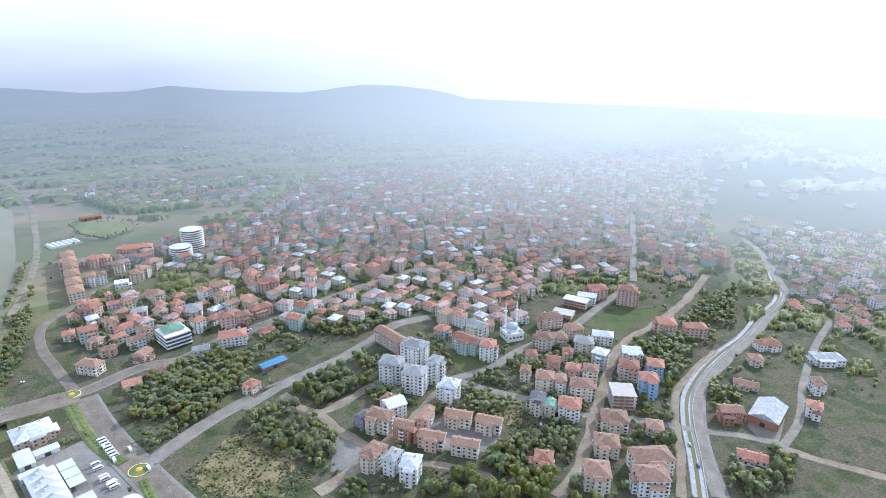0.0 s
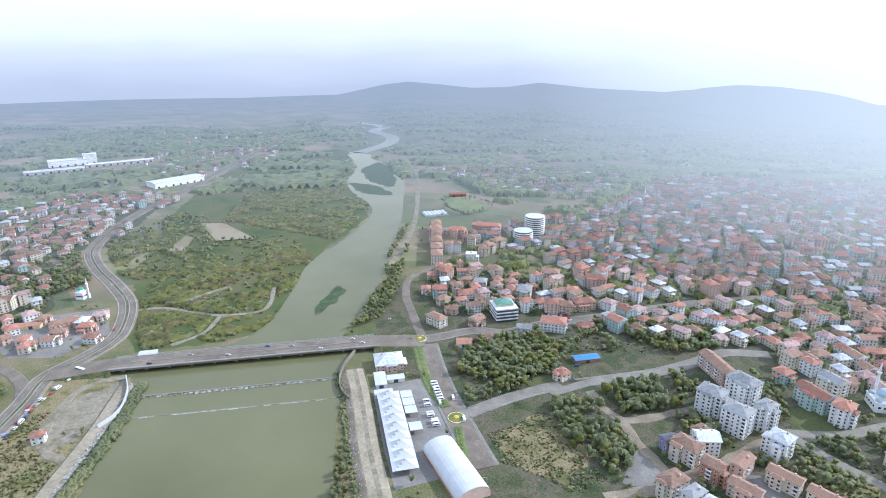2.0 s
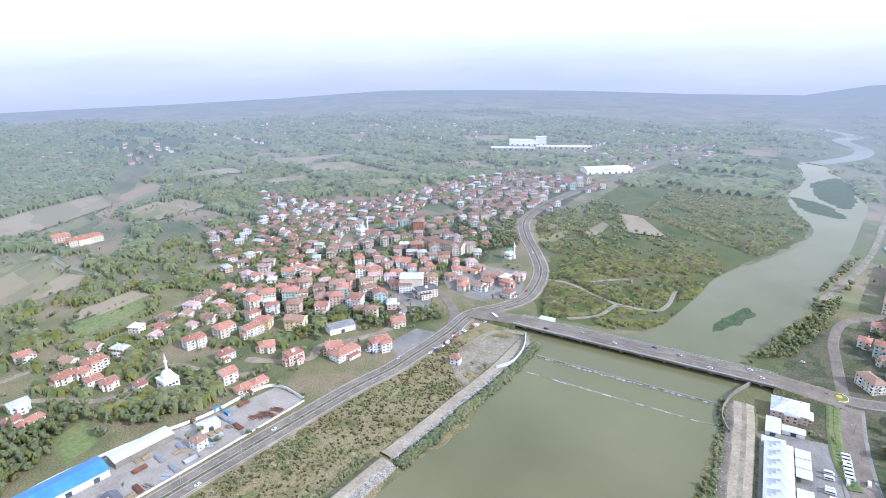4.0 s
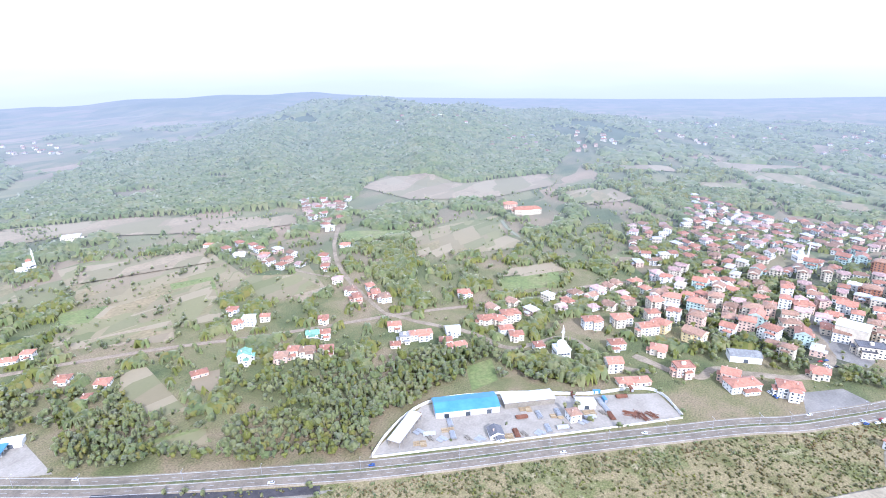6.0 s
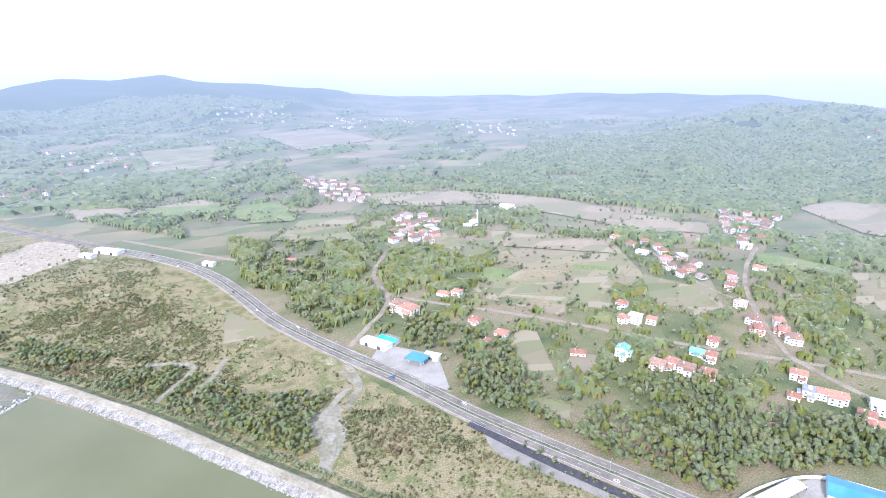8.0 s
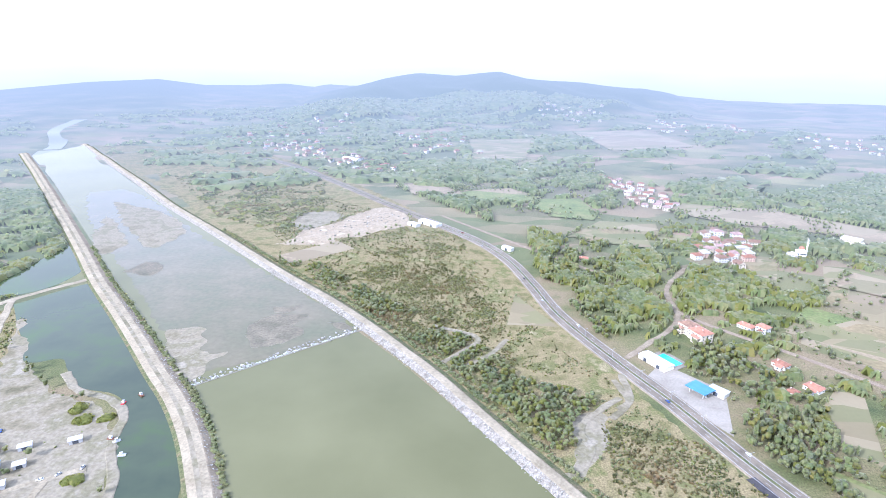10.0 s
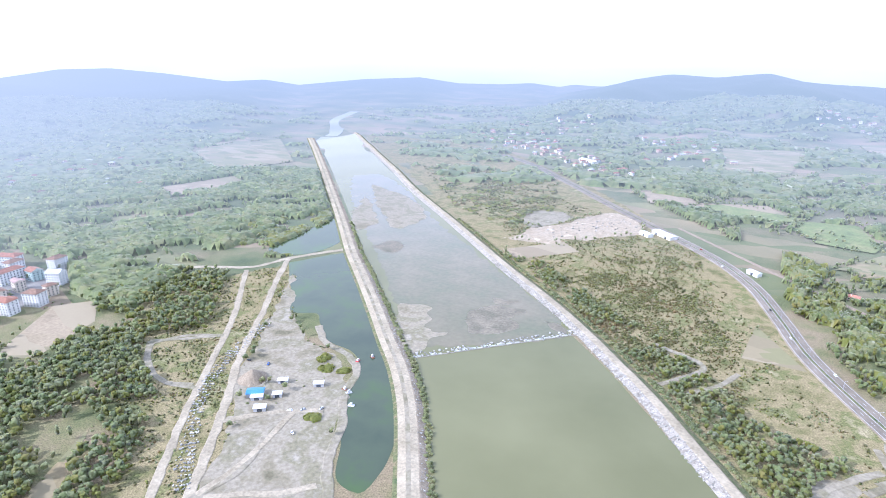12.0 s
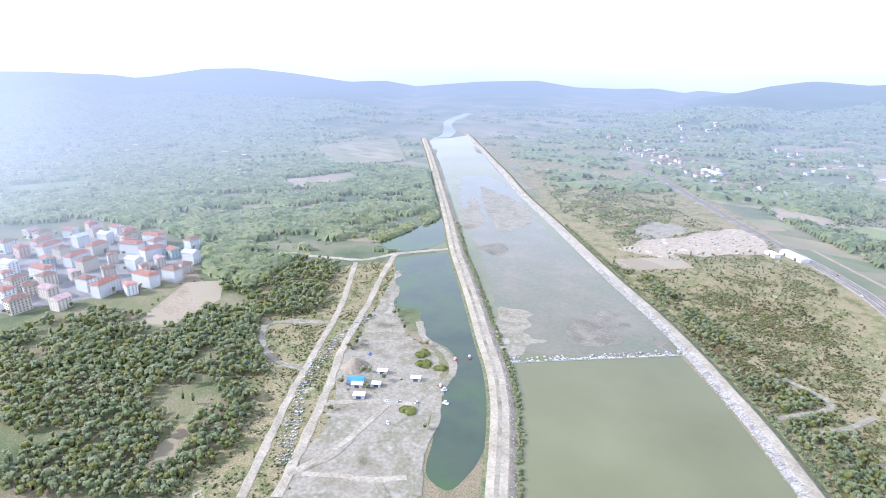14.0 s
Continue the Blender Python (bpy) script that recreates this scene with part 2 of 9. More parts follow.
water = bpy.data.materials.new("river_water")
water.use_nodes = True
nn, nk = water.node_tree.nodes, water.node_tree.links
wb = nn["Principled BSDF"]
wb.inputs["Roughness"].default_value, wb.inputs["IOR"].default_value = 0.12, 1.33
wb.inputs["Specular IOR Level"].default_value = 0.36
wc, wt, wr, wt2, wbp = nn.new("ShaderNodeTexCoord"), nn.new("ShaderNodeTexNoise"), nn.new("ShaderNodeValToRGB"), nn.new("ShaderNodeTexNoise"), nn.new("ShaderNodeBump")
wt.inputs["Scale"].default_value, wt.inputs["Detail"].default_value = 0.008, 5
wr.color_ramp.elements[0].position, wr.color_ramp.elements[0].color = 0.3, (0.112, 0.11, 0.05, 1)
wr.color_ramp.elements[1].position, wr.color_ramp.elements[1].color = 0.7, (0.158, 0.152, 0.076, 1)
wt2.inputs["Scale"].default_value, wt2.inputs["Detail"].default_value = 0.5, 4
wbp.inputs["Strength"].default_value, wbp.inputs["Distance"].default_value = 0.12, 0.3
nk.new(wc.outputs["Object"], wt.inputs["Vector"])
nk.new(wt.outputs["Fac"], wr.inputs["Fac"])
nk.new(wr.outputs["Color"], wb.inputs["Base Color"])
nk.new(wc.outputs["Object"], wt2.inputs["Vector"])
nk.new(wt2.outputs["Fac"], wbp.inputs["Height"])
nk.new(wbp.outputs[0], wb.inputs["Normal"])
pond_water = material("pond_water", [(0.036, 0.05, 0.03), (0.05, 0.066, 0.036), (0.05, 0.09, 0.02)], 0.012, 0.1, spec=0.3)


haze_made = {}


def haze_painted(m):
    """A copy of a material with haze painted in as emission: past 700 m, more with distance and towards the sun."""
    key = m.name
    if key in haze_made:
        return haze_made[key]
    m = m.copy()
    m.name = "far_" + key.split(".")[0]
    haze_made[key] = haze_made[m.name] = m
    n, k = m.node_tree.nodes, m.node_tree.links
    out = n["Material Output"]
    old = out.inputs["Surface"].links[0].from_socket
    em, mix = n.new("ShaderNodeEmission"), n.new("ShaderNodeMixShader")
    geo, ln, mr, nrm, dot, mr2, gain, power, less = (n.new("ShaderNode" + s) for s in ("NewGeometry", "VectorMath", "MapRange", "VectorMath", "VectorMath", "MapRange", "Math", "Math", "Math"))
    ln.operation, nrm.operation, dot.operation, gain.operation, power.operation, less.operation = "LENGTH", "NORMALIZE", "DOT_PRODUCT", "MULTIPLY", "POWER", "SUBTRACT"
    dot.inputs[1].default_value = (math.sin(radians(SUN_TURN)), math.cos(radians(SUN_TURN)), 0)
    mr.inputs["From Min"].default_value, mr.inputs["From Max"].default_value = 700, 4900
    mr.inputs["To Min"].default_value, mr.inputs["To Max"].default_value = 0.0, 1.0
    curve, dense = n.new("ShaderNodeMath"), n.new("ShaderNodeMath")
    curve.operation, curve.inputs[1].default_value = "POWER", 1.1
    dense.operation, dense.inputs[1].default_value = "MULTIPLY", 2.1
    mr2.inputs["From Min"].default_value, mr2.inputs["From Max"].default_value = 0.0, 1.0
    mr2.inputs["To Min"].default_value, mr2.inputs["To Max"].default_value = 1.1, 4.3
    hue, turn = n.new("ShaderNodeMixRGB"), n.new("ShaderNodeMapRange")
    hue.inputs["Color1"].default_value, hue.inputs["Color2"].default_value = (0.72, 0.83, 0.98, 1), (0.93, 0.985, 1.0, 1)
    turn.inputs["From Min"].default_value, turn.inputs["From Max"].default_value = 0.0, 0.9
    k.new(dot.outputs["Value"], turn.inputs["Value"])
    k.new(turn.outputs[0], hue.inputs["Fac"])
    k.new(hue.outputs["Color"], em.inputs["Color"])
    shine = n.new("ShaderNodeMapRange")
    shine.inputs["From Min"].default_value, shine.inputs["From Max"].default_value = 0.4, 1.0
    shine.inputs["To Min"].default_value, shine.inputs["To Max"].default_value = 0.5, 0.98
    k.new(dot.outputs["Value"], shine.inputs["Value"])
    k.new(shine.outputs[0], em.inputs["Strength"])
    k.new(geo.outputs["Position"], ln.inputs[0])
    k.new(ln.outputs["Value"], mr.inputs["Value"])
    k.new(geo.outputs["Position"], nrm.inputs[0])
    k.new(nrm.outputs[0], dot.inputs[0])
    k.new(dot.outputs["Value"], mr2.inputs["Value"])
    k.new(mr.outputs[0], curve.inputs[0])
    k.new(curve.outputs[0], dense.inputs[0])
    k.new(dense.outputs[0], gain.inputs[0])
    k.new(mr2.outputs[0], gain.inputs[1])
    # the share of painted haze: one less 0.37 to the power of the depth
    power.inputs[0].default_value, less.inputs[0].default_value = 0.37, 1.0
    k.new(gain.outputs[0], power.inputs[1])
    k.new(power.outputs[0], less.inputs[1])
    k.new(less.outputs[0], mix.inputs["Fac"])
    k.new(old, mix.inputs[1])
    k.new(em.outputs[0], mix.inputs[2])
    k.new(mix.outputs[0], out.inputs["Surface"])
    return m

# ---- small helpers ----
rng = np.random.default_rng(7)


def mesh(name, verts, faces, mats, index=None):
    me = bpy.data.meshes.new(name)
    me.from_pydata([tuple(v) for v in verts], [], faces)
    for m in (mats if isinstance(mats, (list, tuple)) else [mats]):
        me.materials.append(m)
    if index is not None:
        me.polygons.foreach_set("material_index", index)
    me.update()
    return me


def quads(name, v, mat, normals=None):
    """A mesh of loose quads from an array of corners, four a quad, with rounded shading where normals are given."""
    n = len(v)
    me = bpy.data.meshes.new(name)
    me.vertices.add(n)
    me.vertices.foreach_set("co", np.ascontiguousarray(v, dtype=np.float32).ravel())
    me.loops.add(n)
    me.loops.foreach_set("vertex_index", np.arange(n, dtype=np.int32))
    me.polygons.add(n // 4)
    me.polygons.foreach_set("loop_start", np.arange(0, n, 4, dtype=np.int32))
    me.materials.append(mat)
    me.update(calc_edges=True)
    me.validate()
    if normals is not None and len(me.vertices) == n:
        me.attributes.new("custom_normal", "FLOAT_VECTOR", "POINT").data.foreach_set("vector", np.ascontiguousarray(normals, dtype=np.float32).ravel())
    return me


soft_cache = {}


def soft_normals(c):
    """Normals that point away from the middle of a crown, a little uneven from clump to clump."""
    if id(c) not in soft_cache:
        lo, hi = c.min(0), c.max(0)
        d = (c - (lo + (hi - lo) * np.array([0.5, 0.5, 0.35]))) / (hi - lo)
        d /= np.linalg.norm(d, axis=1, keepdims=True) + 1e-9
        d = d + np.repeat(np.random.default_rng(len(c)).normal(0, 0.28, (len(c) // 4, 3)), 4, axis=0)
        soft_cache[id(c)] = (d / np.linalg.norm(d, axis=1, keepdims=True), c)
    return soft_cache[id(c)][0]


def turned(d, ca, sa):
    """A crown's normals, turned about the upright axis for each of many trees."""
    return np.stack([d[None, :, 0] * ca - d[None, :, 1] * sa, d[None, :, 0] * sa + d[None, :, 1] * ca, np.broadcast_to(d[None, :, 2], (len(ca), len(d)))], -1).reshape(-1, 3)


def part(name, me, parent, m=None, label=""):
    ob = new(name, me)
    ob.parent = parent
    if m is not None:
        ob.matrix_basis = m
    if label:
        ob["label"] = label
    return ob


def boxes(items):
    """Corners and faces of axis-parallel boxes (x0, y0, z0, x1, y1, z1)."""
    v, f = [], []
    for x0, y0, z0, x1, y1, z1 in items:
        b = len(v)
        v += [(x0, y0, z0), (x1, y0, z0), (x1, y1, z0), (x0, y1, z0), (x0, y0, z1), (x1, y0, z1), (x1, y1, z1), (x0, y1, z1)]
        f += [(b, b + 3, b + 2, b + 1), (b + 4, b + 5, b + 6, b + 7), (b, b + 1, b + 5, b + 4), (b + 1, b + 2, b + 6, b + 5), (b + 2, b + 3, b + 7, b + 6), (b + 3, b, b + 4, b + 7)]
    return v, f


def box_mesh(name, items, mat):
    v, f = boxes(items)
    return mesh(name, v, f, mat)


def tube(name, rings, mat, sides=8, cap=True):
    """A round body from rings (z, radius)."""
    v, f = [], []
    for z, r in rings:
        v += [(r * math.cos(2 * math.pi * i / sides), r * math.sin(2 * math.pi * i / sides), z) for i in range(sides)]
    for j in range(len(rings) - 1):
        for i in range(sides):
            a, b = j * sides + i, j * sides + (i + 1) % sides
            f.append((a, b, b + sides, a + sides))
    if cap:
        f.append(tuple(range(len(v) - sides, len(v))))
        f.append(tuple(reversed(range(sides))))
    return mesh(name, v, f, mat)


def inside(poly, x, y):
    """Which of the points lie in the polygon."""
    x, y = np.asarray(x, float), np.asarray(y, float)
    c = np.zeros(x.shape, bool)
    px, py = np.array(poly, float).T
    j = len(px) - 1
    for i in range(len(px)):
        cross = (py[i] > y) != (py[j] > y)
        c ^= cross & (x < (px[j] - px[i]) * (y - py[i]) / (py[j] - py[i] + 1e-9) + px[i])
        j = i
    return c


def smooth_line(pts, step=8.0):
    """A curve through the points, sampled about every step metres."""
    p = np.array(pts, float)
    gap = np.linalg.norm(np.diff(p, axis=0), axis=1) + 1e-9
    way = np.diff(p, axis=0) / gap[:, None]
    lean = np.vstack([way[:1], (way[:-1] * gap[1:, None] + way[1:] * gap[:-1, None]) / (gap[1:] + gap[:-1])[:, None], way[-1:]])
    out = []
    for i in range(len(gap)):
        n = max(1, int(gap[i] / step))
        t = (np.arange(n) / n)[:, None]
        out.append((2 * t ** 3 - 3 * t ** 2 + 1) * p[i] + (t ** 3 - 2 * t ** 2 + t) * gap[i] * lean[i] + (3 * t ** 2 - 2 * t ** 3) * p[i + 1] + (t ** 3 - t ** 2) * gap[i] * lean[i + 1])
    out.append(p[-1:])
    return np.concatenate(out)


def normals_of(c):
    d = np.gradient(c, axis=0)
    d /= np.linalg.norm(d, axis=1, keepdims=True) + 1e-9
    return np.stack([-d[:, 1], d[:, 0]], -1)


def line_distance(c, x, y):
    """The distance of points from the samples of a line."""
    best = np.full(np.shape(x), 1e9)
    for a, b in c:
        best = np.minimum(best, (x - a) ** 2 + (y - b) ** 2)
    return np.sqrt(best)


# ---- the plan: banks, levees and zones ----
NORTH_BANK = [(-1097, 1169), (-914, 990), (-820, 866), (-740, 806), (-647, 745), (-606, 683), (-560, 563), (-544, 504), (-476, 398), (-446, 347), (-435, 309), (-466, 222), (-451, 201), (-425, 187), (-381, 144), (-352, 111), (-330, 85), (-311, 61), (-38, -291), (-23, -310), (29, -367), (46, -387), (71, -415), (100, -447), (146, -492), (205, -551), (275, -613), (387, -728), (410, -744), (561, -892), (699, -1003), (935, -1224), (1217, -1499)]
SOUTH_BANK = [(-1066, 1207), (-858, 1061), (-744, 963), (-642, 828), (-555, 707), (-487, 598), (-428, 504), (-401, 456), (-376, 394), (-360, 363), (-322, 323), (-292, 288), (-268, 257), (-246, 232), (-224, 205), (-215, 191), (153, -249), (173, -274), (195, -303), (222, -338), (252, -370), (289, -407), (354, -475), (464, -580), (560, -676), (727, -842), (943, -1056), (1222, -1319)]
BORROW_POND = [(527, -502), (482, -571), (405, -496), (339, -430), (288, -379), (243, -330), (210, -290), (198, -267), (191, -243), (192, -222), (206, -222), (232, -253), (257, -286), (273, -315), (287, -345), (309, -360), (338, -364), (374, -390), (392, -405), (408, -396), (465, -442)]
UPPER_POND = [(556, -513), (589, -526), (601, -598), (606, -688), (571, -658), (523, -593), (527, -546)]
SMALL_POND = [(19, -441), (13, -444), (6, -440), (9, -432), (15, -430)]
FAR_RIVER = [(-1063, 1182), (-1085, 1310), (-1177, 1464), (-1289, 1514), (-1344, 1631), (-1588, 1780)]
FAR_RIVER_DOWN = [(1206, -1334), (1337, -1546), (1523, -1778), (1597, -1976)]
NORTH_LEVEE = [(1250, -1542), (1027, -1325), (778, -1092), (580, -899), (439, -775), (340, -685), (263, -616), (192, -556), (131, -498), (96, -461), (56, -418), (22, -376), (6, -356), (-24, -320), (-55, -283)]
NORTH_EMBANKMENT = [(-323, 46), (-346, 77), (-373, 111), (-405, 152), (-448, 199)]
SOUTH_LEVEE = [(-309, 317), (-286, 297), (-258, 271), (-230, 244), (-199, 217), (162, -240), (187, -277), (218, -320), (258, -365), (288, -393), (332, -436), (400, -501), (475, -571), (570, -667), (773, -868), (1011, -1102), (1274, -1355)]
BRIDGE = [(-484, 209), (-323, 364)]
MARKET_LINE = [(-258, 305), (-191, 241)]
ARCH_FAR = [(-193, 264), (-185, 286)]
ARCH_NEAR = [(-160, 243), (-149, 264)]
NORTH_WALL = [(-459, 205), (-434, 192), (-411, 168), (-408, 156)]
SOUTH_WALL = [(-329, 348), (-317, 317), (-292, 289), (-280, 284)]
CAR_QUEUE = [(-451, 108), (-460, 123), (-479, 145), (-491, 166), (-497, 177)]
YARD_WALL = [(-269, -190), (-291, -193), (-337, -187), (-377, -139), (-405, -79), (-434, -26), (-408, -5)]
YARD_FRONT = [(-406, -5), (-359, -66), (-313, -128), (-268, -189)]
LOT_BUSES = [(-228, 316), (-224, 312), (-216, 304), (-214, 302), (-208, 299), (-207, 297), (-204, 295), (-216, 285), (-232, 333), (-218, 320), (-213, 331), (-191, 312)]
PIPES = [(-355, -113), (-363, -102), (-372, -90), (-377, -67), (-385, -53), (-394, -59), (-356, -82), (-350, -91), (-335, -110), (-307, -166), (-325, -158), (-313, -150), (-415, -51), (-400, -64)]
SCRAP = [(-395, -36), (-395, -31), (-400, -26), (-394, -41)]
DREDGE = [(274, -308), (268, -306), (293, -349), (286, -361), (255, -293)]
PLANT_HUTS = [(331, -267), (312, -254), (325, -291), (296, -302), (314, -274), (325, -263)]
PLANT_MOUNDS = [(308, -327), (321, -339), (293, -330), (268, -267)]
PLANT_CARS = [(377, -301), (291, -264), (283, -270), (272, -278), (357, -305), (270, -245)]
FRESH_STRIP = [(-159, -326), (-178, -288), (-199, -250), (-228, -202)]
WEIR_UPPER = [(-427, 194), (-309, 307)]
WEIR_LOWER = [(-409, 170), (-288, 285)]
WEIR_DOWN = [(253, -379), (142, -496)]
CANAL = [(161, 289), (173, 327), (185, 369), (197, 399), (219, 431), (258, 473), (288, 499), (334, 550), (374, 590), (409, 668), (434, 742)]
ROUNDABOUT_A = (-197, 311)
ROUNDABOUT_B = (-294, 398)
MOSQUE_A = (68, 501)
MOSQUE_B = (-460, -112)
TENT = (-692, 10)
TOWER_A = (-346, 725)
TOWER_B = (-346, 763)
DOME_C = (-668, 270)
MINARET_D = (-384, -785)
POOL = (-143, -475)
FUEL = (-154, -423)
HEAP = (350, -282)
MOSQUE_E = (-831, 98)
BLUE_HALL = (-348, -156, -54, 49, 20)
GREY_SHED = (-377, -116, -54, 40, 13)
SIDE_SHED = (-302, -183, -176, 36, 9)
WHITE_SHED = (-391, -74, -63, 10, 10)
GREEN_ROOF = (-250, 485, 46, 22, 24)
BLUE_SHED = (-147, 446, 45, 23, 9)
SPORT_HALL = (247, 373, -41, 16, 30)
SHOP = (-252, 411, 32, 10, 13)
PINK_HALL = (-288, 344, 30, 21, 16)
FRAME_A = (127, 548, -26, 20, 14)
FRAME_B = (146, 574, -31, 25, 13)
FRAME_C = (142, 392, -5, 17, 18)
SILO = (-604, 125, 73, 23, 22)
FAC_A = (-1561, 665, 67, 70, 30)
FAC_B = (-1133, 683, 83, 99, 30)
GREYHALL = (-522, 35, -75, 17, 13)
POOLBAR = (-130, -468, -54, 29, 12)
FUELSHOP = (-169, -425, -45, 14, 9)
OLD_TOWN = [(-463, 693), (-390, 787), (-323, 874), (-280, 1064), (-279, 1265), (-30, 1352), (292, 1363), (592, 1339), (390, 830), (375, 707), (298, 613), (243, 665), (150, 654), (72, 563), (-13, 592), (-53, 616), (-141, 598), (-187, 582), (-237, 621), (-305, 675), (-375, 674)]
EAST_TOWN = [(433, 831), (654, 808), (470, 555), (395, 503), (405, 554), (368, 553), (431, 688)]
STATION_TOWN = [(-1141, -51), (-1011, 92), (-1120, 322), (-1190, 518), (-1075, 569), (-858, 368), (-883, 283), (-986, 260), (-879, 148), (-881, 103), (-730, 9), (-797, -52)]
STATION_SOUTH = [(-851, 405), (-950, 501), (-993, 603), (-1085, 575), (-1003, 434), (-843, 286), (-839, 340)]
MID_TOWN_A = [(-381, 564), (-317, 595), (-242, 596), (-183, 567), (-114, 590), (-39, 607), (-1, 569), (-48, 548), (-122, 508), (-194, 526), (-259, 495), (-290, 452), (-356, 493)]
MID_TOWN_B = [(-27, 608), (90, 609), (79, 523), (27, 510), (-6, 535)]
MID_TOWN_C = [(81, 499), (119, 499), (156, 457), (136, 402), (100, 402), (69, 446)]
STATION_WEST = [(-722, -52), (-712, 8), (-782, 87), (-577, 139), (-535, 75), (-568, -4), (-559, -53)]
PLOT_A = [(-168, 308), (-144, 356), (-81, 309), (-90, 287), (-146, 287)]
PLOT_B = [(23, 410), (80, 390), (70, 332), (31, 332), (8, 309), (32, 294), (-7, 294), (-30, 314), (4, 320), (49, 351), (22, 378)]
ROADSIDE = [(-83, -438), (-158, -290), (-246, -176), (-412, 48), (-390, 48), (-69, -393)]
VILLAGE_A = [(-802, -704), (-857, -625), (-701, -523), (-688, -569)]
VILLAGE_B = [(-535, -226), (-787, 45), (-658, 46), (-592, -26), (-573, -103), (-492, -206)]
VILLAGE_C = [(-905, -136), (-1000, 44), (-818, 45), (-722, -88)]
VILLAGE_D = [(-292, -885), (-344, -833), (-295, -715), (-237, -750)]
VILLAGE_E = [(-592, -486), (-538, -410), (-504, -321), (-470, -299), (-475, -347), (-547, -449)]
VILLAGE_F = [(-180, -1267), (-254, -1190), (-293, -1059), (-275, -987), (-212, -1034)]
VILLAGE_G = [(-567, -673), (-580, -562), (-552, -445), (-522, -464), (-532, -593)]
BLOCK = [(-259, 403), (-195, 509), (-127, 557), (-103, 484), (-145, 467), (-162, 439), (-166, 381), (-200, 330)]
EMBANK = [(-373, -22), (-419, 50), (-473, 123), (-460, 150), (-384, 125), (-330, 60)]
PLANT_SCRUB = [(328, -92), (335, -144), (511, -275), (597, -373), (550, -443), (522, -497), (402, -373), (258, -155)]
WOOD_BAND = [(641, -90), (664, -165), (598, -197), (573, -277), (668, -337), (675, -303), (609, -434), (561, -434), (459, -322), (498, -287), (454, -229), (470, -174), (568, -74)]
POND_SIDE = [(614, -477), (818, -695), (652, -733), (513, -595), (548, -511)]
ESTATE = [(1007, -172), (960, -291), (759, -345), (675, -303), (654, -226), (672, -168), (685, -100)]
UPPER_TOWN = [(-734, 1074), (-619, 1298), (-341, 1215), (-361, 1018), (-523, 974)]
NORTH_FAR = [(-1498, 800), (-1428, 1259), (-1197, 1016), (-1091, 663)]
FAR_WEST = [(903, -1677), (582, -1609), (257, -1286), (317, -1232), (592, -1445)]
W1 = [(-120, 408), (-89, 444), (-60, 409), (-96, 383)]
W2 = [(-74, 480), (-45, 449), (-58, 433), (-85, 452)]
W3 = [(-250, 422), (-181, 453), (-156, 408), (-189, 366), (-231, 365)]
W4 = [(-147, 366), (-121, 396), (-63, 337), (-81, 313), (-120, 331)]
W5 = [(-116, 568), (-62, 576), (-52, 532), (-87, 494), (-136, 520)]
W6 = [(4, 300), (30, 312), (96, 294), (96, 280), (-13, 280)]
W7 = [(249, 552), (346, 630), (290, 513), (232, 468), (207, 457)]
W8 = [(180, 500), (223, 501), (219, 438), (184, 420), (172, 457)]
W9 = [(238, 458), (263, 458), (251, 404), (205, 373)]
W10 = [(196, 333), (243, 334), (221, 290), (182, 289)]
W11 = [(137, 358), (167, 352), (162, 327), (126, 324)]
W12 = [(31, 332), (91, 358), (95, 339), (56, 315), (33, 299)]
W13 = [(91, 456), (115, 477), (107, 437), (87, 437)]
B1 = [(-355, 366), (-400, 458), (-412, 511), (-445, 523), (-519, 660), (-543, 723), (-465, 607), (-388, 487), (-354, 412)]
B2 = [(-213, 194), (-240, 230), (-286, 283), (-284, 286), (-235, 237), (-207, 201)]
B3 = [(-311, 61), (-348, 110), (-378, 144), (-373, 146), (-337, 110), (-304, 71)]
S1 = [(-571, 273), (-681, 364), (-694, 479), (-664, 566), (-544, 504), (-446, 359), (-437, 307), (-496, 241)]
S2 = [(-922, 694), (-984, 1016), (-653, 749), (-579, 581), (-659, 573), (-804, 555)]
N1 = [(-847, 383), (-911, 552), (-697, 524), (-645, 335), (-705, 332)]
N2 = [(-835, 249), (-828, 354), (-702, 297), (-701, 226)]
N3 = [(-510, 108), (-515, 158), (-544, 140), (-534, 94)]
N4 = [(-574, -12), (-559, 80), (-526, 87), (-493, 35), (-514, -8)]
G1 = [(-200, -430), (-234, -371), (-194, -316), (-164, -366)]
G2 = [(-248, -305), (-321, -252), (-379, -240), (-454, -194), (-432, -158), (-348, -193), (-289, -201), (-269, -197), (-218, -272)]
G3 = [(-632, -451), (-689, -392), (-498, -277), (-511, -325)]
G4 = [(-432, -158), (-480, -76), (-427, -64), (-406, -101), (-391, -141)]
G5 = [(-1394, -337), (-1442, 40), (-1066, 43), (-1079, -169)]
G6 = [(-224, -725), (-302, -674), (-271, -556), (-185, -610)]
G7 = [(-176, -529), (-221, -467), (-204, -412), (-157, -464)]
H1 = [(-39, -760), (-133, -804), (-139, -627), (-91, -500), (-33, -663)]
H2 = [(47, -443), (-83, -401), (-39, -327), (26, -402)]
H3 = [(232, -1284), (-183, -1390), (-215, -999), (-10, -939), (198, -1074)]
H4 = [(171, -560), (55, -550), (68, -459), (111, -483)]
H5 = [(-70, -378), (-148, -356), (-148, -300), (-71, -292)]
J1 = [(641, -90), (554, -185), (511, -275), (396, -228), (329, -158), (315, -104), (392, -35)]
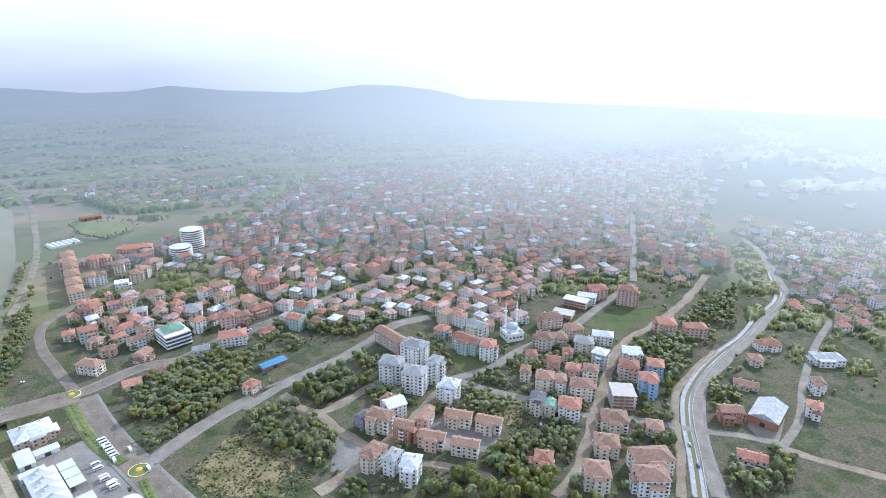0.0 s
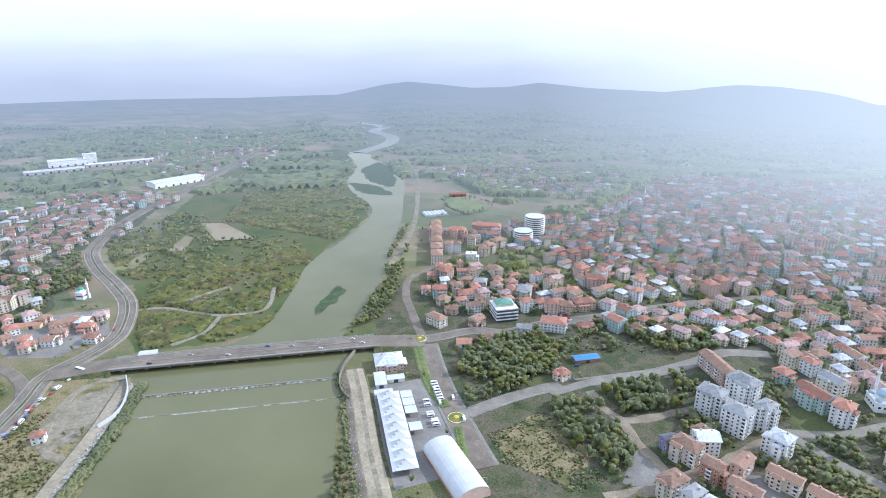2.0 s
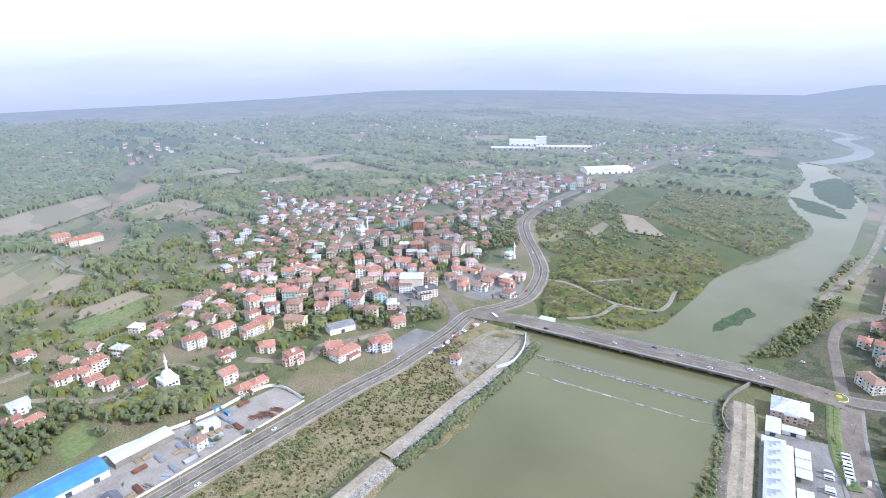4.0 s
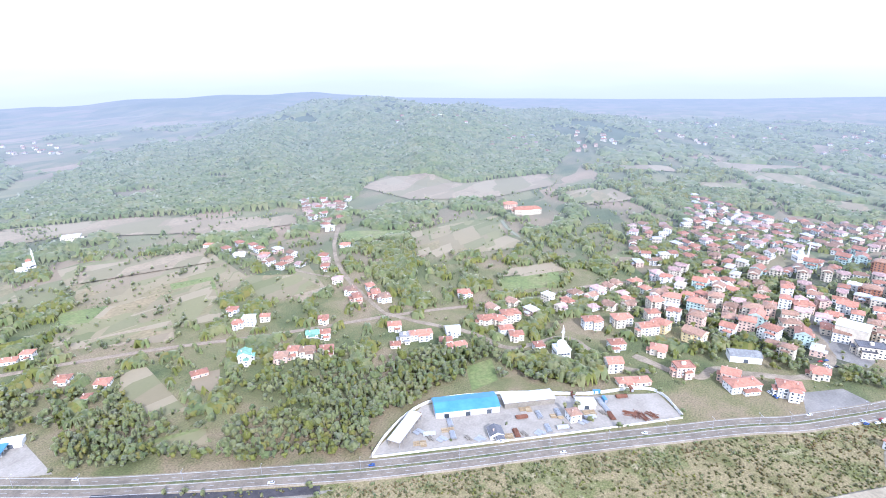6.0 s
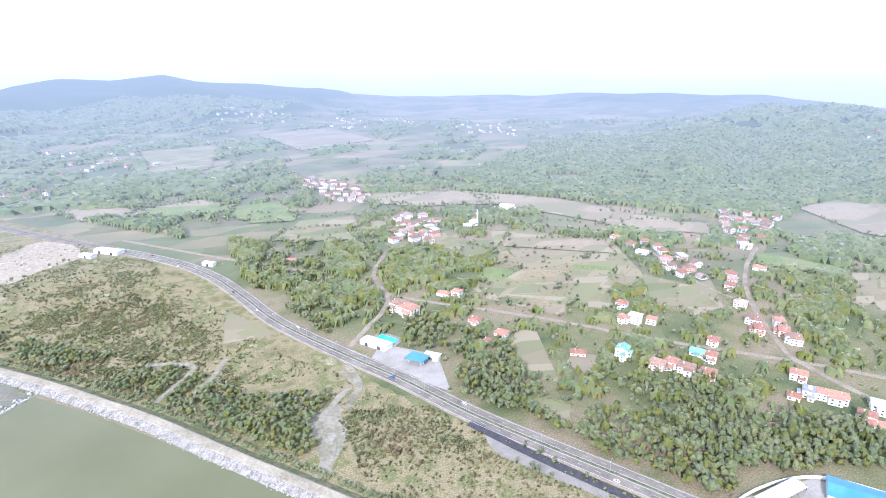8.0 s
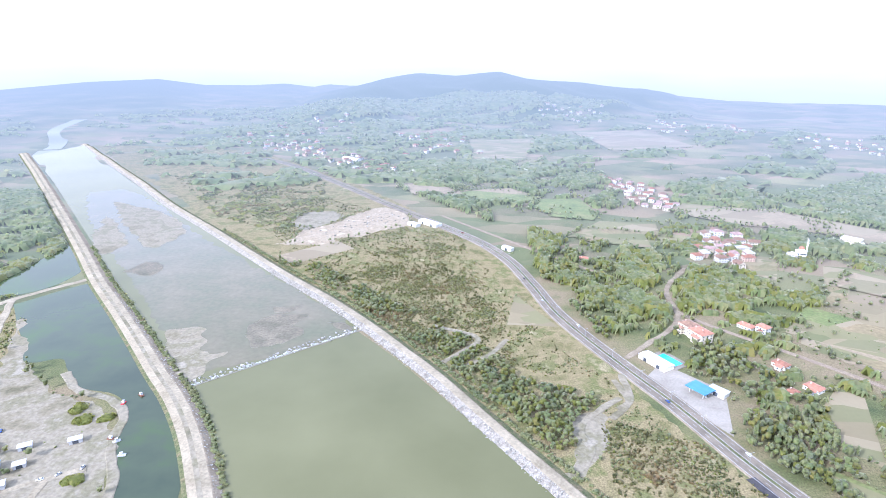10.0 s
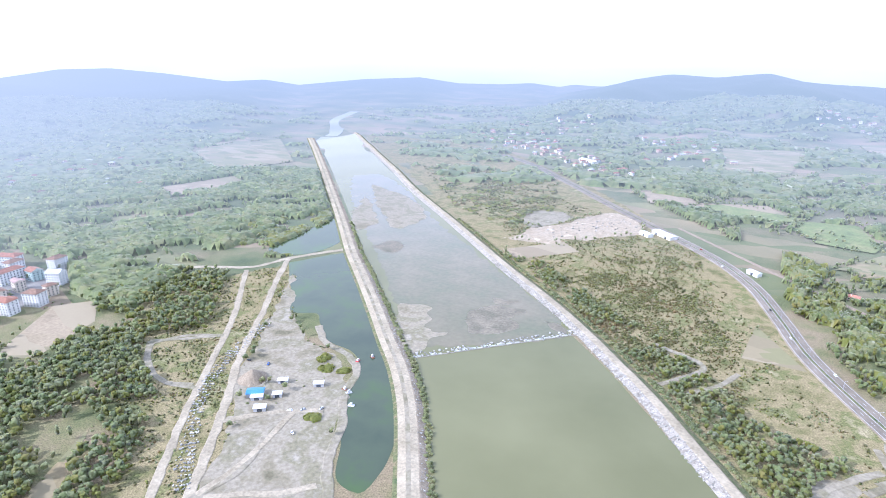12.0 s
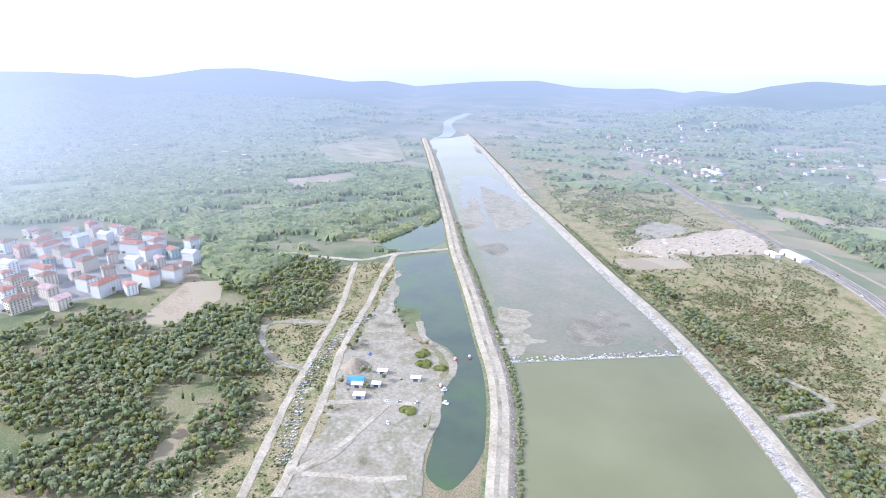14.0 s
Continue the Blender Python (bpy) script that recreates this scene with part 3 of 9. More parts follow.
J2 = [(1640, -313), (1226, -794), (893, -1003), (660, -727), (637, -456), (564, -307), (670, -307), (778, -362), (1011, -309), (1093, -191)]
J3 = [(737, -1148), (411, -1200), (317, -898), (344, -793), (472, -848)]
J4 = [(211, -626), (104, -722), (1, -536), (-13, -397), (10, -391), (107, -500)]
J5 = [(-19, -854), (-245, -901), (-174, -565), (-104, -514), (-28, -699)]
J6 = [(480, -1385), (73, -1318), (32, -885), (169, -1032)]
K1 = [(-270, -1027), (-1032, 43), (-527, 47), (-427, -182), (-298, -269), (-111, -527)]
K2 = [(-365, -1324), (-796, -568), (-1442, 40), (-1000, 44), (-260, -995)]
K3 = [(-748, 1097), (-295, 1343), (-323, 874), (-497, 903)]
K4 = [(-1507, -51), (-1383, 516), (-1201, 524), (-1046, 183), (-1141, -51)]
K5 = [(249, -386), (213, -346), (149, -252), (155, -247), (196, -303)]
K6 = [(629, -1201), (75, -821), (32, -576), (178, -589), (392, -820)]
K7 = [(-2700, -48), (-1700, 1556), (-1231, 1129), (-1383, 516), (-1741, -50)]
LEVEE_SCRUB = [(303, -669), (200, -581), (119, -503), (55, -431), (8, -370), (-27, -387), (5, -456), (72, -525), (130, -570), (216, -640), (280, -701)]
SLOPE_WOOD = [(-213, -477), (-245, -417), (-229, -364), (-191, -414), (-170, -388), (-193, -328), (-229, -261), (-268, -196), (-307, -203), (-345, -184), (-378, -159), (-430, -178), (-398, -222), (-412, -255), (-363, -324), (-343, -371), (-288, -350), (-242, -339), (-229, -364)]
MOSQUE_TREES = [(-456, -195), (-498, -146), (-452, -70), (-483, -14), (-514, 15), (-449, -10), (-423, -63), (-413, -103), (-388, -144)]
EAST_FLATS = [(165, -780), (93, -777), (26, -676), (-20, -552), (-56, -470), (-82, -440), (-32, -433), (15, -463), (72, -523), (132, -584), (193, -663)]
ROAD_BANK = [(-152, -330), (-195, -265), (-240, -193), (-310, -93), (-373, -3), (-330, 55), (-222, -74), (-118, -203), (-66, -272), (-110, -300)]
STATION_HEART = [(-701, 13), (-885, 168), (-893, 299), (-695, 254), (-614, 180), (-591, 98), (-600, 26)]
TOWN_TREES = [(-398, 543), (-308, 603), (-51, 591), (135, 579), (331, 613), (541, 1186), (-281, 1277), (-390, 787)]
EAST_TREES = [(420, 803), (635, 782), (373, 422), (314, 459), (301, 502)]
NEAR_TREES = [(-76, 497), (229, 501), (147, 289), (-62, 288), (-58, 363)]

# ---- the lie of the land ----
EDGE = 4650.0
SKYLINE = [(-70, -4.0), (-37, -4.6), (-12, -4.4), (5, -3.9), (20, -3.3), (24.5, -2.83), (27.6, -3.24), (31, -3.3), (34, -2.98), (37, -2.7), (39.3, -2.94), (43.6, -3.8), (52, -3.9), (63, -3.7), (80, -3.6), (90, -4.1),
           (100, -4.3), (112, -4.3), (128, -4.0), (150, -4.2), (160, -4.2), (170, -3.5), (185, -3.0), (196, -3.24), (198.2, -3.1), (199.5, -3.33), (202, -3.0), (205, -3.12), (209, -3.04), (212.6, -2.48),
           (218, -2.63), (224, -3.08), (227, -2.56), (230.3, -2.66), (235.4, -1.89), (239.3, -1.43), (243, -1.46), (247, -2.04), (255, -2.6), (290, -4.0)]
sky_b = np.array([a for a, _ in SKYLINE])
sky_z = H + EDGE * np.tan(np.radians([e for _, e in SKYLINE]))
# ridges before the skyline: distance, foot in front and behind, then bearing and dip of the crest
RIDGES = [
    (3500, 1250, 700, [(-18, -7.0), (-11.7, -5.3), (-6.3, -4.6), (-2, -3.96), (1.3, -3.36), (4.5, -2.96), (7.7, -3.0), (11.9, -3.36), (16, -3.73), (20, -4.07), (23, -4.3), (25.7, -4.7), (29.2, -4.95), (33.3, -5.25), (40, -7.0)]),
    (2150, 420, 500, [(9, -9.0), (13.3, -7.6), (18.9, -6.8), (23.6, -6.2), (27.2, -6.2), (31.5, -6.4), (37.3, -6.7), (45, -8.5)]),
    (2200, 900, 600, [(-70, -6.5), (-45, -5.6), (-37, -5.4), (-30.7, -5.2), (-27, -4.92), (-23.6, -4.85), (-20.4, -5.74), (-17, -7.1), (-13, -9.0)]),
    (3700, 1100, 700, [(108, -6.5), (120, -4.4), (128.8, -3.62), (136.3, -3.54), (142.5, -3.67), (147.4, -4.03), (152.5, -4.04), (159.5, -4.08), (163.2, -4.1), (171, -5.5)]),
    (2050, 850, 600, [(84, -8.5), (94, -7.0), (102.3, -6.1), (108.5, -5.85), (113.2, -5.2), (117.4, -4.85), (123.9, -4.35), (127.7, -4.65), (132.1, -5.5), (138.6, -6.9), (146, -8.3), (152, -10.0)]),
    (3400, 1300, 600, [(160, -6.0), (165, -4.2), (168.5, -3.42), (174.4, -2.82), (179.5, -2.42), (182, -1.94), (186, -2.33), (189.7, -2.17), (192.9, -2.55), (196.3, -3.38), (204.7, -5.2), (211, -7.0)]),
    (2500, 600, 500, [(186, -7.5), (191, -5.6), (195, -4.7), (199, -5.0), (204, -6.2), (209, -8.0)]),
    (3300, 1350, 700, [(217, -7.5), (221, -5.8), (225, -5.0), (228.2, -3.85), (231.4, -3.42), (235.5, -3.29), (241.4, -3.12), (244.7, -2.78), (250.2, -1.99), (254.9, -1.54), (258, -1.5), (272, -1.6), (290, -4.0)]),
]


def bump_hill(x, y, bearing, dist, top, deep, wide):
    b = radians(bearing)
    u, v = -x * math.cos(b) - y * math.sin(b), -x * math.sin(b) + y * math.cos(b)
    return top * np.exp(-((v - dist) / deep) ** 2 - (u / wide) ** 2)


def ripple(x, y, s):
    return np.sin(x / s + 1.3 * np.sin(y / s * 0.7 + 0.4)) * np.cos(y / s * 1.1 + 1.7 * np.sin(x / s * 0.6))


def height(x, y):
    x, y = np.asarray(x, float), np.asarray(y, float)
    r = np.hypot(x, y)
    b = (np.degrees(np.arctan2(-x, y)) + 70) % 360 - 70
    far = np.clip((r - 1900) / (EDGE - 1900), 0, 1)
    far = far * far * (3 - 2 * far)
    roll = np.clip((r - 1250) / 900, 0, 1)
    z = np.interp(b, sky_b, sky_z) * far + roll * (1 - far) * (7 * ripple(x, y, 190) + 4 * ripple(y + 300, x, 83))
    z = z + bump_hill(x, y, -30, 1500, 60, 420, 420)
    for dist, front, back, crest in RIDGES:
        top = np.interp(b, [q for q, _ in crest], [H + dist * math.tan(radians(e)) for _, e in crest])
        bend = dist + 90 * np.sin(b * 0.31) + 60 * np.sin(b * 0.83 + 1.0)
        p = np.clip(1 - np.where(r < bend, bend - r, r - bend) / np.where(r < bend, front, back), 0, 1)
        p = p * p * (3 - 2 * p)
        spurs = 4 * p * (1 - p) * (14 * ripple(x, y, 150) + 9 * ripple(y, x + 90, 67))
        z = np.where((b > crest[0][0]) & (b < crest[-1][0]), np.maximum(z, z + (top - z) * p + np.minimum(1, np.maximum(top - z, 0) / 60) * spurs), z)
    return np.where(r < 1900, np.maximum(z, -1.0), z)


def ground_z(x, y):
    return float(height(x, y))


# ---- ground sheet, river, backdrop ----
RIVER = NORTH_BANK + SOUTH_BANK[::-1]
river_line = smooth_line(NORTH_BANK, 10)
south_line = smooth_line(SOUTH_BANK, 10)
river_poly = [tuple(p) for p in river_line] + [tuple(p) for p in south_line[::-1]]
SPLIT = 700.0
radii = [0.0]
while radii[-1] < SPLIT:
    radii.append(min(SPLIT, radii[-1] + (7 if radii[-1] < 500 else 7 + (radii[-1] - 500) * 0.017)))
outer = [SPLIT]
while outer[-1] < EDGE:
    outer.append(outer[-1] + 14 + (outer[-1] - SPLIT) * 0.012)


def polar_sheet(name, rs, n, mat):
    ang = np.linspace(0, 2 * np.pi, n, endpoint=False)
    rr, aa = np.meshgrid(rs, ang, indexing="ij")
    x, y = rr * np.cos(aa), rr * np.sin(aa)
    z = height(x, y)
    deep = inside(river_poly, x, y)
    if deep.any():
        d = np.minimum(line_distance(river_line, x[deep], y[deep]), line_distance(south_line, x[deep], y[deep]))
        z[deep] -= np.clip((d - 7) / 6, 0, 1) * 2.5
    for pond in (BORROW_POND, UPPER_POND):
        deep = inside(pond, x, y)
        d = line_distance(smooth_line(pond + pond[:1], 5), x[deep], y[deep])
        z[deep] -= np.clip((d - 7) / 6, 0, 1) * 2
    v = np.stack([x, y, z], -1).reshape(-1, 3)
    m = len(rs)
    i, j = np.meshgrid(np.arange(m - 1), np.arange(n), indexing="ij")
    a, b = i * n + j, i * n + (j + 1) % n
    f = np.stack([a, a + n, b + n, b], -1).reshape(-1, 4)
    me = bpy.data.meshes.new(name)
    me.vertices.add(len(v))
    me.vertices.foreach_set("co", v.astype(np.float32).ravel())
    me.loops.add(f.size)
    me.loops.foreach_set("vertex_index", f.astype(np.int32).ravel())
    me.polygons.add(len(f))
    me.polygons.foreach_set("loop_start", np.arange(0, f.size, 4, dtype=np.int32))
    me.polygons.foreach_set("use_smooth", np.ones(len(f), bool))
    me.materials.append(mat)
    me.update(calc_edges=True)
    return new(name, me)


def add_fields(m, cell, share, tones):
    """Lays a patchwork of fields over part of a ground material."""
    n, k = m.node_tree.nodes, m.node_tree.links
    b = n["Principled BSDF"]
    old = b.inputs["Base Color"].links[0].from_socket
    co, vo, wob, add = n.new("ShaderNodeTexCoord"), n.new("ShaderNodeTexVoronoi"), n.new("ShaderNodeMapping"), n.new("ShaderNodeTexNoise")
    wob.inputs["Rotation"].default_value = (0, 0, radians(34))
    wob.inputs["Scale"].default_value = (cell, cell * 2.3, 0.0)
    vo.inputs["Scale"].default_value, vo.inputs["Randomness"].default_value = 1.0, 0.8
    vo.distance = "CHEBYCHEV"
    k.new(co.outputs["Object"], wob.inputs["Vector"])
    k.new(wob.outputs[0], vo.inputs["Vector"])
    sep = n.new("ShaderNodeSeparateColor")
    k.new(vo.outputs["Color"], sep.inputs[0])
    ramp = n.new("ShaderNodeValToRGB")
    ramp.color_ramp.interpolation = "CONSTANT"
    els = ramp.color_ramp.elements
    els[0].position, els[0].color = 0.0, (*tones[0], 1)
    els[1].position, els[1].color = (len(tones) - 1) / len(tones), (*tones[-1], 1)
    for i, c in enumerate(tones[1:-1]):
        els.new((i + 1) / len(tones)).color = (*c, 1)
    k.new(sep.outputs[0], ramp.inputs["Fac"])
    pick = n.new("ShaderNodeMath")
    pick.operation, pick.inputs[1].default_value = "LESS_THAN", share
    k.new(sep.outputs[1], pick.inputs[0])
    soft = n.new("ShaderNodeMath")
    soft.operation, soft.inputs[1].default_value = "MULTIPLY", 0.85
    k.new(pick.outputs[0], soft.inputs[0])
    mix = n.new("ShaderNodeMixRGB")
    k.new(soft.outputs[0], mix.inputs["Fac"])
    k.new(old, mix.inputs["Color1"])
    k.new(ramp.outputs["Color"], mix.inputs["Color2"])
    k.new(mix.outputs["Color"], b.inputs["Base Color"])


far_ground = ground_mat.copy()
add_fields(field_dry, 0.02, 0.85, [(0.15, 0.145, 0.07), (0.22, 0.18, 0.105), (0.115, 0.125, 0.05), (0.19, 0.155, 0.09), (0.25, 0.205, 0.13), (0.17, 0.16, 0.075)])
add_fields(field_tan, 0.011, 0.6, [(0.20, 0.158, 0.098), (0.25, 0.205, 0.13), (0.17, 0.15, 0.08)])
add_fields(far_ground, 0.0085, 0.68, [(0.12, 0.13, 0.05), (0.25, 0.19, 0.11), (0.17, 0.16, 0.075), (0.30, 0.205, 0.135), (0.26, 0.18, 0.12), (0.22, 0.195, 0.095)])
tagged(polar_sheet("ground", radii[1:], 720, ground_mat), "valley floor of meadow, dry grass and scrub", "ground", kind="structure")

def wood_the_hills(m):
    """Dark woods over the higher ground, broken by clearings."""
    n, k = m.node_tree.nodes, m.node_tree.links
    b = n["Principled BSDF"]
    old = b.inputs["Base Color"].links[0].from_socket
    geo, sep, rise, tex, less, mix = (n.new("ShaderNode" + q) for q in ("NewGeometry", "SeparateXYZ", "MapRange", "TexNoise", "Math", "MixRGB"))
    rise.inputs["From Min"].default_value, rise.inputs["From Max"].default_value = -10, 70
    rise.inputs["To Min"].default_value, rise.inputs["To Max"].default_value = -0.9, 0.6
    tex.inputs["Scale"].default_value, tex.inputs["Detail"].default_value = 0.005, 7
    less.operation, less.use_clamp = "MULTIPLY_ADD", True
    less.inputs[1].default_value = 2.2
    mix.inputs["Color2"].default_value = (0.045, 0.07, 0.032, 1)
    k.new(geo.outputs["Position"], sep.inputs[0])
    k.new(sep.outputs["Z"], rise.inputs["Value"])
    k.new(geo.outputs["Position"], tex.inputs["Vector"])
    k.new(tex.outputs["Fac"], less.inputs[0])
    k.new(rise.outputs[0], less.inputs[2])
    k.new(less.outputs[0], mix.inputs["Fac"])
    k.new(old, mix.inputs["Color1"])
    k.new(mix.outputs["Color"], b.inputs["Base Color"])


wood_the_hills(far_ground)
# haze is painted into the far ground's own material as emission
haze_ground = haze_painted(far_ground)
haze_leaf = haze_painted(leaf)
tagged(polar_sheet("backdrop", outer, 760, haze_ground), "far hills and plain fading into blue haze", "distant hills", kind="structure")


def fill(name, poly, z, mat, drape=True, smooth=6.0, ragged=0.0):
    """A flat or draped sheet inside a closed line."""
    c = smooth_line(list(poly) + [poly[0]], smooth)[:-1] if smooth else np.array(poly, float)
    if ragged:
        c = c + normals_of(c) * (ragged * (0.6 * ripple(c[:, 0], c[:, 1], 11.0) + 0.5 * ripple(c[:, 1] + 7, c[:, 0], 4.7)))[:, None]
    bm = bmesh.new()
    vs = [bm.verts.new((a, b, 0)) for a, b in c]
    es = [bm.edges.new((vs[i], vs[(i + 1) % len(vs)])) for i in range(len(vs))]
    bmesh.ops.triangle_fill(bm, edges=es, use_beauty=True, use_dissolve=False)
    if drape:
        for _ in range(3):
            long = [e for e in bm.edges if e.calc_length() > 45]
            if not long:
                break
            bmesh.ops.subdivide_edges(bm, edges=long, cuts=1)
            bmesh.ops.triangulate(bm, faces=[f for f in bm.faces if len(f.verts) > 3])
    for v in bm.verts:
        v.co.z = z + (ground_z(v.co.x, v.co.y) if drape else 0)
    bmesh.ops.recalc_face_normals(bm, faces=bm.faces)
    if sum(f.normal.z for f in bm.faces) < 0:
        bmesh.ops.reverse_faces(bm, faces=bm.faces)
    me = bpy.data.meshes.new(name)
    bm.to_mesh(me)
    bm.free()
    me.materials.append(mat)
    return new(name, me)


def ribbon(name, pts, width, z, mat, skirt=0.25, step=8.0, drape=True, ragged=0.0):
    """A strip along a line with side faces."""
    c = smooth_line(pts, step)
    n = normals_of(c)
    w = np.broadcast_to(np.asarray(width, float), (len(c),))[:, None] / 2
    l, r = c + n * w * (1 + ragged * ripple(c[:, 0], c[:, 1], 6.0))[:, None], c - n * w * (1 + ragged * ripple(c[:, 1], c[:, 0] + 20, 5.0))[:, None]
    zc = (height(c[:, 0], c[:, 1]) if drape else 0) + z
    zc = np.broadcast_to(zc, (len(c),))
    v = []
    for i in range(len(c)):
        out = n[i] * 2.5 * skirt
        v += [(*(l[i] + out), zc[i] - skirt), (*l[i], zc[i]), (*r[i], zc[i]), (*(r[i] - out), zc[i] - skirt)]
    f = []
    for i in range(len(c) - 1):
        a, b = 4 * i, 4 * i + 4
        f += [(a, a + 1, b + 1, b), (a + 1, a + 2, b + 2, b + 1), (a + 2, a + 3, b + 3, b + 2)]
    return new(name, mesh(name, v, f, mat))


def sweep(name, pts, profile, mats, step=8.0, top_level=True):
    """A body along a line with a cross-section of (offset to the left, height) and one material for each of its strips."""
    c = smooth_line(pts, step)
    n = normals_of(c)
    zc = height(c[:, 0], c[:, 1])
    k = len(profile)
    v, f, idx = [], [], []
    used = []
    for m in mats:
        if m not in used:
            used.append(m)
    for i in range(len(c)):
        v += [(c[i, 0] + n[i, 0] * o, c[i, 1] + n[i, 1] * o, zc[i] + z) for o, z in profile]
    for i in range(len(c) - 1):
        for j in range(k - 1):
            a = i * k + j
            f.append((a, a + k, a + k + 1, a + 1))
            idx.append(used.index(mats[j]))
    me = mesh(name, v, f, used, idx)
    bm = bmesh.new()
    bm.from_mesh(me)
    bmesh.ops.recalc_face_normals(bm, faces=bm.faces)
    if sum(q.normal.z for q in bm.faces) < 0:
        bmesh.ops.reverse_faces(bm, faces=bm.faces)
    bm.to_mesh(me)
    bm.free()
    return new(name, me)


def offset_line(pts, off, step=8.0):
    c = smooth_line(pts, step)
    return c + normals_of(c) * off


layer = [0]
ROAD_LABELS = {"highway": "grey asphalt dual carriageway along the river", "railway": "single railway track on brown ballast"}
road_lines = []


def road(name, pts, width, mat):
    layer[0] += 1
    # roads that run past 700 m take the copy with haze painted in
    ob = ribbon(name, pts, width, 0.23 + 0.0015 * layer[0], haze_painted(mat) if max(math.hypot(*p) for p in pts) > 700 else mat, step=4.0 if mat in (dirt, sand, gravel) else 8.0, ragged=0.3 if mat in (dirt, sand, gravel) else 0.0)
    tagged(ob, ROAD_LABELS.get(name, "%s of %s between the plots" % (name.replace("_", " "), mat.name)), "road" if name != "railway" else "railway", kind="structure")
    road_lines.append((smooth_line(pts, 6.0), width))
    return ob


clearings = []


def patch(name, pts, mat):
    if name not in ("island", "flood_plain", "empty_plot", "built_up_ground"):
        clearings.append(pts)
    layer[0] += 1
    # far patches, too, get haze painted into their colour as emission
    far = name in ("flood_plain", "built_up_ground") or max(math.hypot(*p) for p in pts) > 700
    ob = fill(name, pts, 0.04 + 0.002 * layer[0] + (1.2 if name == "field" and min(math.hypot(*p) for p in pts) > 760 else 0), haze_painted(mat) if far else mat, True, None if name in ("paved_lot", "field") else 3.5, 0.0 if name in ("paved_lot", "field") else 5.0)
    return tagged(ob, "%s of %s on the valley floor" % (name.replace("_", " "), mat.name.replace("_", " ")), name.replace("_", " "), kind="structure")


def dual_road(pts):
    """Two carriageways, a planted strip between them, shoulders and painted lines."""
    # every strip uses a material with distance haze painted in
    tagged(sweep("highway", pts, [(-10.4, 0.0), (-9.6, 0.40), (-8.6, 0.44), (-1.5, 0.50), (-1.2, 0.52), (-1.1, 0.66), (1.1, 0.66), (1.2, 0.52), (1.5, 0.50), (8.6, 0.44), (9.6, 0.40), (10.4, 0.0)],
                 [haze_painted(q) for q in (gravel, gravel, asphalt, asphalt, concrete, verge, concrete, asphalt, asphalt, gravel, gravel)], 6.0), ROAD_LABELS["highway"], "road", kind="structure")
    for off in (-8.4, -1.7, 1.7, 8.4):
        line = offset_line(pts, off, 6.0)
        line = line[np.hypot(line[:, 0], line[:, 1]) < 900]
        tagged(ribbon("trim", [tuple(p) for p in line[::3]], 0.2, 0.54, paint_white, 0.05, 6.0), "white painted edge line on the highway", "road marking", kind="structure")
    v, f = [], []
    for off in (-5.0, 5.0):
        c = offset_line(pts, off, 4.0)
        c = c[np.hypot(c[:, 0], c[:, 1]) < 900]
        n = normals_of(c)
        for i in range(0, len(c) - 1, 3):
            k = len(v)
            z = ground_z(*c[i]) + 0.54
            for p, s in ((c[i], 1), (c[i], -1), (c[i + 1], -1), (c[i + 1], 1)):
                v.append((p[0] + n[i, 0] * 0.14 * s, p[1] + n[i, 1] * 0.14 * s, z))
            f.append((k, k + 1, k + 2, k + 3))
    tagged(new("lane_dashes", mesh("lane_dashes", v, f, paint_white)), "white dashed lane lines on the highway", "road marking", kind="stuff")
    road_lines.append((smooth_line(pts, 6.0), 20))


river = fill("water", river_poly, 0.05, water, False, None)
tagged(river, "slow olive-green river between its banks", "river", kind="structure")
for name, pts, mat in (("water", BORROW_POND, pond_water), ("water", UPPER_POND, pond_water), ("water", SMALL_POND, pond_water)):
    tagged(fill(name, pts, 0.06, mat, False, 5.0), "still dark green pond in a gravel pit", "pond", kind="structure")
# the far water is made pale by haze painted into its material
tagged(ribbon("water", FAR_RIVER, 42, 0.5, haze_painted(water), step=20), "far bend of the pale river", "river", kind="structure")
tagged(ribbon("water", FAR_RIVER_DOWN, 46, 0.5, haze_painted(water), step=20), "far reach of the pale river", "river", kind="structure")

patch("flood_plain", [(1220, -1535), (667, -1446), (422, -1228), (113, -867), (40, -767), (-62, -540), (-102, -444), (-118, -389), (-167, -299), (-172, -272), (-68, -281), (25, -385), (135, -501), (302, -637), (440, -764), (603, -921), (581, -911), (862, -1184)], scrubland)
patch("flood_plain", [(-152, -330), (-195, -265), (-240, -193), (-310, -93), (-373, -3), (-330, 55), (-222, -74), (-118, -203), (-66, -272), (-110, -300)], scrubland)
patch("flood_plain", [(328, -92), (335, -144), (511, -275), (597, -373), (550, -443), (522, -497), (402, -373), (258, -155)], scrubland)
patch("flood_plain", [(-496, 236), (-591, 275), (-654, 323), (-950, 577), (-1190, 952), (-1156, 1190), (-914, 990), (-817, 870), (-622, 701), (-565, 556), (-509, 445), (-439, 308)], plain_green)
patch("flood_plain", [(-373, -22), (-419, 50), (-473, 123), (-500, 158), (-464, 206), (-384, 145), (-312, 60)], scrubland)
patch("built_up_ground", [(-345, 395), (-262, 330), (-150, 245), (0, 235), (180, 235), (340, 250), (430, 420), (330, 620), (-50, 622), (-330, 565), (-400, 480)], plot_ground)
for zone in (OLD_TOWN, MID_TOWN_A, MID_TOWN_B, MID_TOWN_C, STATION_TOWN, STATION_WEST, STATION_SOUTH, EAST_TOWN, STATION_HEART):
    patch("built_up_ground", zone, town_ground)
